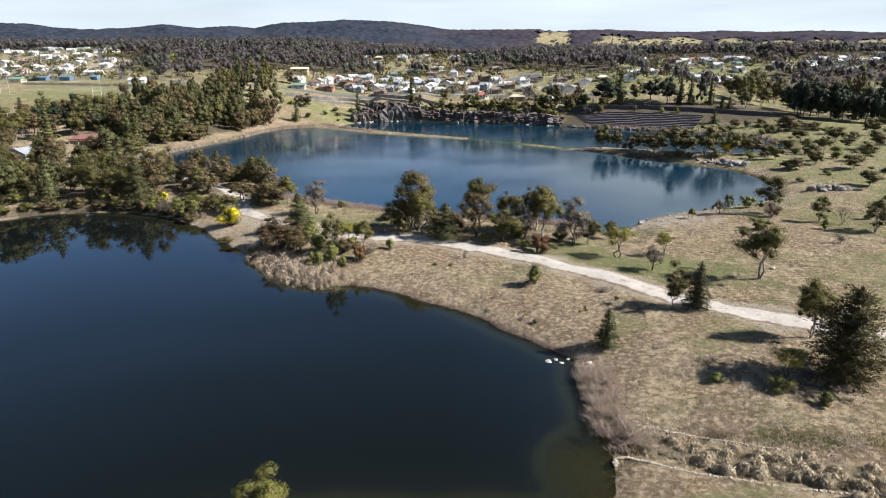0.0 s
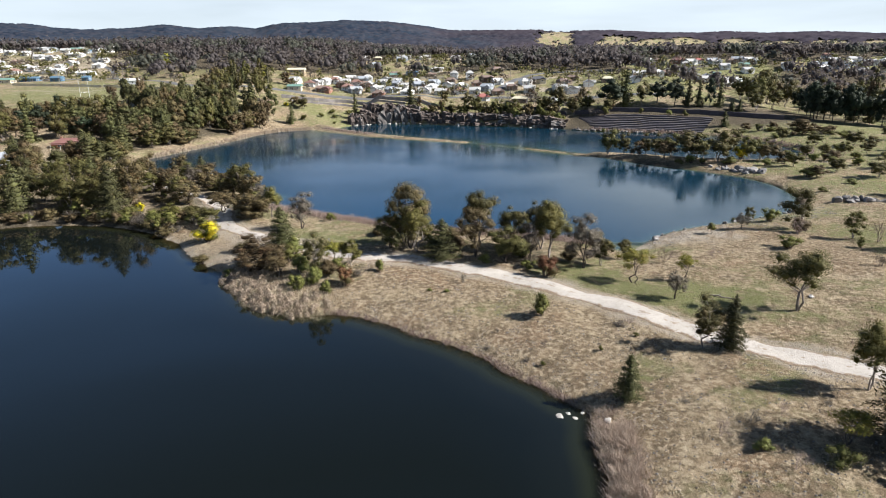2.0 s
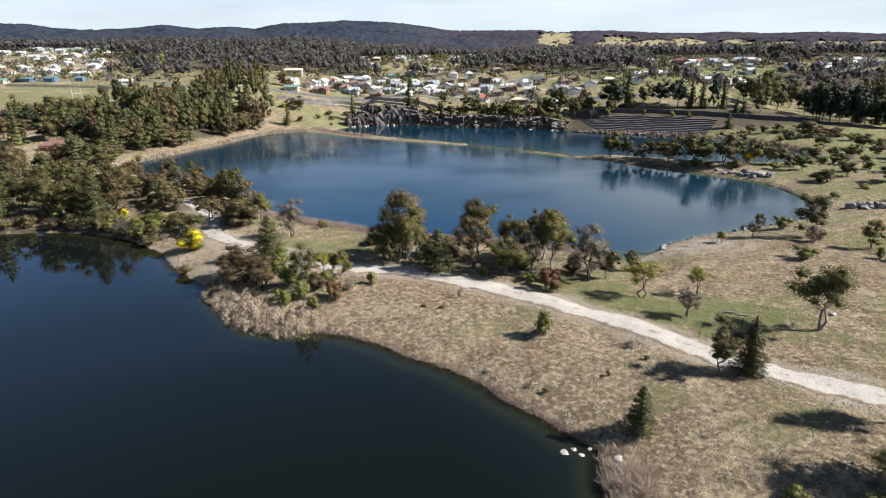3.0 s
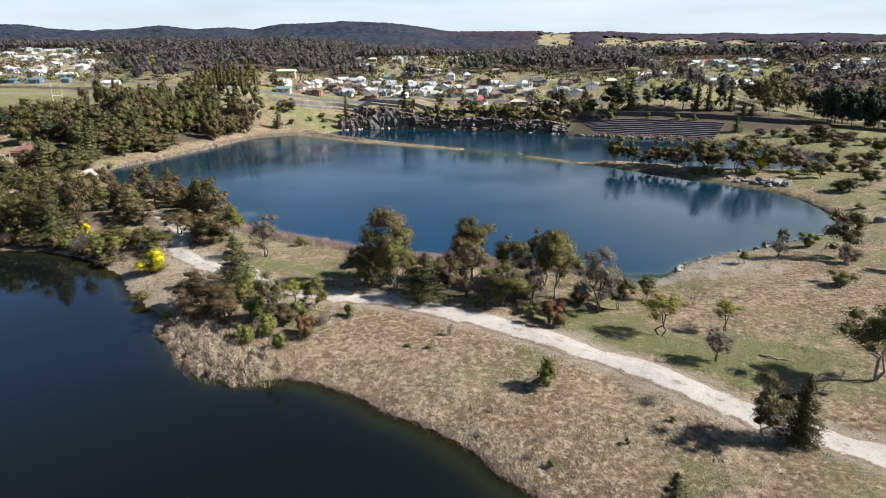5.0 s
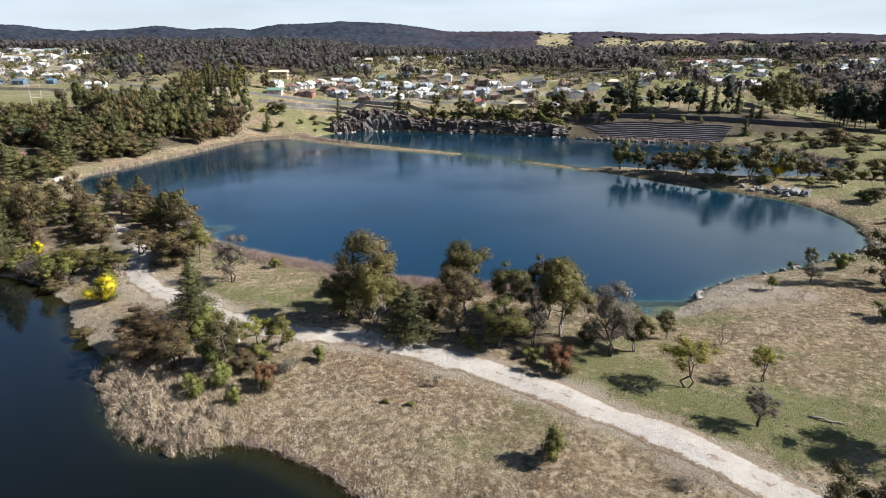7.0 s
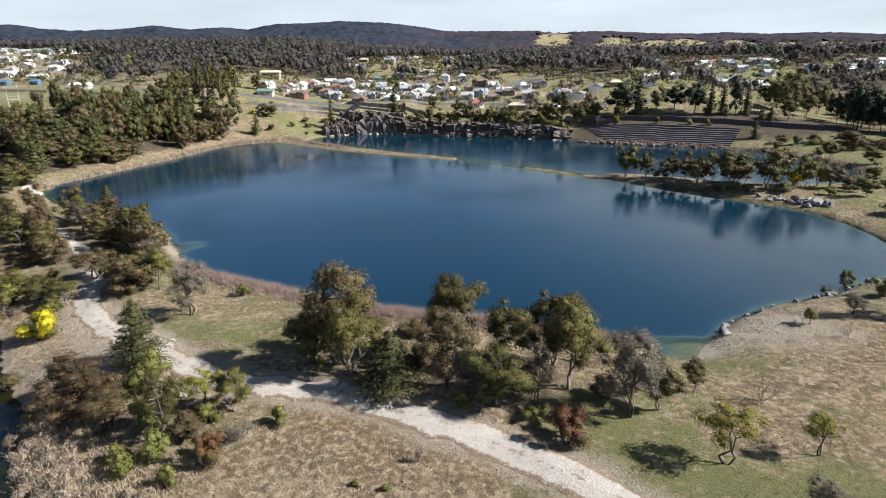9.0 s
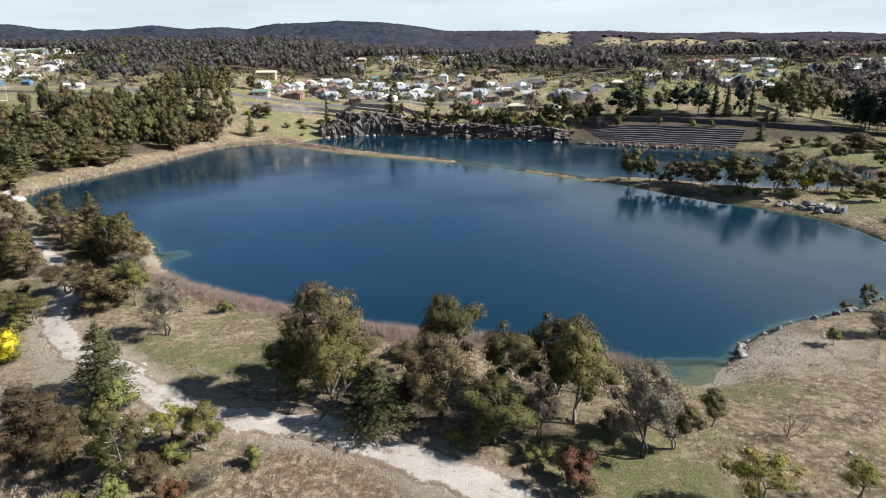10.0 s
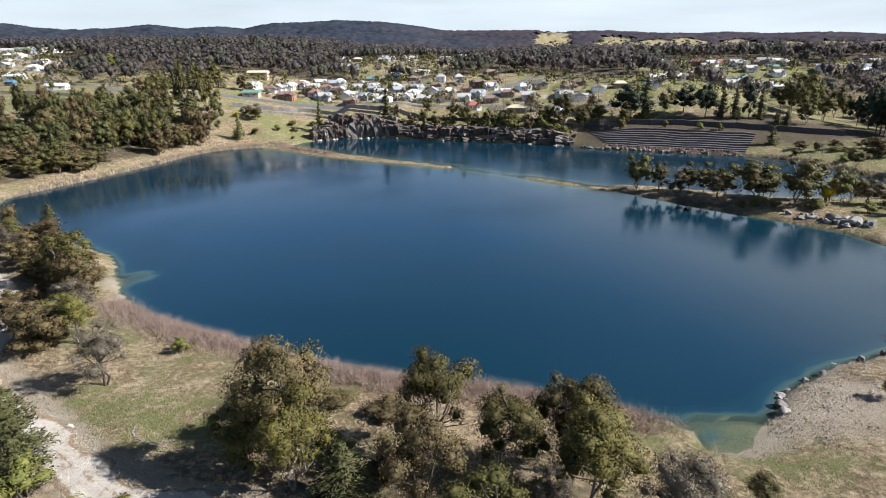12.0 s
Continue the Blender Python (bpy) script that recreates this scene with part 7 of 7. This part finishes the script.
# houses on the open rise behind
for row in (("white", -145, 682, 10), ("cream", -147, 785, 10), ("greyblue", -93, 548, 10), ("white2", -105, 673, 10), ("brown", -84, 583, 10), ("white", -126, 954, 10), ("cream", -81, 958, 10), ("greyblue", -33, 507, 10), ("white2", -28, 622, 10), ("brown", -70, 371, 10), ("white", -61, 376, 10), ("cream", -61, 580, 10), ("greyblue", -91, 411, 10), ("white2", -48, 388, 10), ("brown", -10, 382, 10)):
    settle(*row)
# closer rows of houses above the railway and on the eastern lawns
for row in (("white", -107, 335, 8), ("white2", -103, 342, 8), ("white3", -99, 345, 8), ("white", -93, 344, 8), ("greyblue", -85, 353, 8), ("brown", -101, 325, 8), ("white", -84, 331, 8), ("white2", -74, 336, 8), ("white", -73, 348, 8),
            ("greyblue", -65, 334, 8), ("white", -60, 342, 8), ("white2", -55, 352, 8), ("white", -47, 334, 8), ("greyblue", -44, 349, 8), ("white", -36, 344, 8), ("white3", -89, 334, 8), ("brick", -81, 342, 8), ("white", -65, 350, 8),
            ("brown", -37, 331, 8), ("white2", -28, 340, 8), ("white", -20, 330, 8), ("greyblue", -14, 335, 8), ("white", -9, 346, 8), ("brown", -1, 334, 8), ("white2", 6, 343, 8), ("white", 22, 329, 8), ("brown", 26, 339, 9),
            ("white", 29, 322, 9), ("white", 70, 417, 9), ("greyblue", 75, 406, 9), ("white2", 87, 430, 9), ("maroon", 106, 431, 9), ("white", 111, 422, 9), ("white", 126, 421, 9), ("greyblue", 141, 427, 9), ("white", 147, 424, 9),
            ("white2", 76, 352, 9), ("white", 105, 389, 9), ("greyblue", 112, 387, 9), ("white", 121, 379, 9), ("white2", 127, 379, 9), ("white", 163, 405, 9), ("greyblue", 180, 407, 9), ("white", 193, 414, 9), ("white2", 199, 408, 9),
            ("white", 210, 407, 9), ("greyblue", 191, 401, 9), ("white", 197, 389, 9), ("white2", 181, 398, 9)):
    settle(*row)
# the western end of the town and the playing field
for row in (("white", -342, 388, 9), ("shed", -323, 372, 12, 0), ("green", -277, 320, 11, 0), ("bluehall", -271, 330, 15, 0), ("bluehall", -253, 328, 9, 0), ("bluehall", -237, 330, 6, 0), ("shed", -251, 350, 13, 0), ("shed", -201, 314, 12, 15), ("white", -330, 412, 9),
            ("white", -318, 410, 11), ("white2", -307, 419, 14), ("white", -285, 374, 8), ("white2", -284, 362, 9), ("white", -299, 368, 8), ("white2", -309, 375, 8), ("white3", -306, 360, 8), ("green", -344, 470, 12, 0), ("white", -314, 454, 10), ("white", -346, 441, 8), ("white", -335, 446, 9)):
    settle(*row)
for row in (("white", -362, 425, 9), ("white", -349, 424, 9), ("brown", -325, 445, 8), ("blue", -313, 440, 8), ("white2", -303, 450, 8), ("white", -276, 359, 8), ("white3", -268, 362, 8), ("white", -313, 350, 10), ("white", -324, 360, 8), ("white", -354, 490, 9), ("white2", -319, 480, 9),
            ("white2", -381, 437, 9), ("brown", -332, 393, 8), ("white", -288, 388, 8), ("white2", -372, 470, 16, 0), ("greyblue", -360, 462, 12), ("white", -330, 492, 10), ("white", -300, 482, 9), ("cream", -296, 400, 9), ("white2", -262, 378, 9), ("white", -270, 395, 8)):
    settle(*row)
settle("orange", -135, 179, 13, 20)
settle("gable", -135, 152.5, 8.0, 75)
settle("shed", -116.6, 161, 3.2, 10)

# streets
for pts, wide in (([(-150, 300), (-125, 312), (-95, 318), (-60, 321), (-25, 319), (0, 315), (30, 311), (70, 305)], 4.2), ([(-20, 322), (-10, 331), (-4, 343), (4, 358), (14, 370), (40, 374), (75, 372)], 4.0),
                  ([(-330, 340), (-270, 338), (-225, 338), (-190, 326), (-171, 310), (-150, 300)], 4.4), ([(-225, 338), (-245, 366), (-280, 400), (-300, 430)], 3.6), ([(-160, 160), (-146, 161), (-138, 160)], 9.0)):
    ribbon("road", pts, wide, 0.12, ASPHALT, "grey asphalt street through the town", "road", 0.05, 4)


def pole(x, y, tall=8.0):
    z = float(height(np.array([x]), np.array([y]))[0])
    e = hold("power_pole", Matrix.Translation((x * UNIT, y * UNIT, z * UNIT)), "grey wooden power pole with a cross-arm", "pole", "power poles")
    v, f = tubes([((0, 0, -0.5), (0, 0, tall), 0.17, 0.11)], 8)
    part("post", mesh_of("post", v, f, BARK_GREY, True), e)
    part("cross_arm", bm_mesh("cross_arm", box(-1.1, 1.1, -0.06, 0.06, tall - 0.8, tall - 0.62, 0.01), BARK_GREY), e)
    for k in (-0.95, -0.35, 0.35, 0.95):
        part("insulator", bm_mesh("insulator", box(k - 0.05, k + 0.05, -0.05, 0.05, tall - 0.62, tall - 0.42, 0.015), FRAME), e)
    return e


first_pole = pole(-126, 316, 10)
for x, y in ((-98, 322), (-66, 324), (-30, 322), (2, 318), (36, 314), (-2, 352), (20, 376), (60, 376), (-195, 300), (-230, 300), (-212, 326), (34, 356), (52, 352)):
    copy_thing(first_pole, Matrix.Translation((x * UNIT, y * UNIT, float(height(np.array([x]), np.array([y]))[0]) * UNIT)))


def goal(x, y, turn):
    z = float(height(np.array([x]), np.array([y]))[0])
    e = hold("goal_posts", Matrix.Translation((x * UNIT, y * UNIT, z * UNIT)) @ Matrix.Rotation(radians(turn), 4, "Z"), "white rugby goal posts on the playing field", "goal posts", "goal posts")
    for s in (-1, 1):
        v, f = tubes([((s * 2.75, 0, -0.3), (s * 2.75, 0, 10.0), 0.09, 0.07)], 6)
        part("upright", mesh_of("upright", v, f, FRAME, True), e)
    v, f = tubes([((-2.75, 0, 3.0), (2.75, 0, 3.0), 0.07, 0.07)], 6)
    part("crossbar", mesh_of("crossbar", v, f, FRAME, True), e)
    return e


goal(-175, 243, 75)
goal(-231, 258, 75)


def fence(points, high=1.7, step=2.2, wood=None):
    """A paling fence: posts with panels between them."""
    line = smooth_line(points, 10)
    run = np.concatenate([[0], np.cumsum(np.linalg.norm(np.diff(line, axis=0), axis=1))])
    n = int(run[-1] / step)
    at = np.linspace(0, run[-1], n + 1)
    p = np.stack([np.interp(at, run, line[:, 0]), np.interp(at, run, line[:, 1])], -1)
    p = np.concatenate([p, height(p[:, 0], p[:, 1])[:, None]], 1) * UNIT
    e = hold("fence", Matrix.Translation(p[0]), "pale wooden paling fence round a garden", "fence", "garden fences")
    for i in range(n):
        a, b = p[i] - p[0], p[i + 1] - p[0]
        mid, long, turn = (a + b) / 2, np.linalg.norm((b - a)[:2]), math.atan2(b[1] - a[1], b[0] - a[0])
        bm = box(-long / 2 + 0.04, long / 2 - 0.04, -0.02, 0.02, 0.05, high)
        bmesh.ops.transform(bm, matrix=Matrix.Translation(mid) @ Matrix.Rotation(turn, 4, "Z"), verts=bm.verts)
        part("panel", bm_mesh("panel", bm, WALLS["cream"]), e)
        bm = box(-0.05, 0.05, -0.05, 0.05, -0.4, high + 0.1)
        bmesh.ops.translate(bm, verts=bm.verts, vec=a)
        part("post", bm_mesh("post", bm, FRAME), e)
    return e


for pts in ([(-118, 322), (-106, 322)], [(-104, 328), (-92, 328)], [(-80, 340), (-66, 341)], [(-55, 340), (-40, 344)], [(-30, 336), (-14, 338)], [(-60, 362), (-40, 364)], [(-30, 448), (-8, 452)], [(-46, 448), (-32, 446)],
            [(20, 336), (34, 338)], [(60, 354), (80, 356)], [(100, 410), (130, 412)], [(-205, 298), (-170, 290)], [(-262, 306), (-206, 298)]):
    fence(pts)
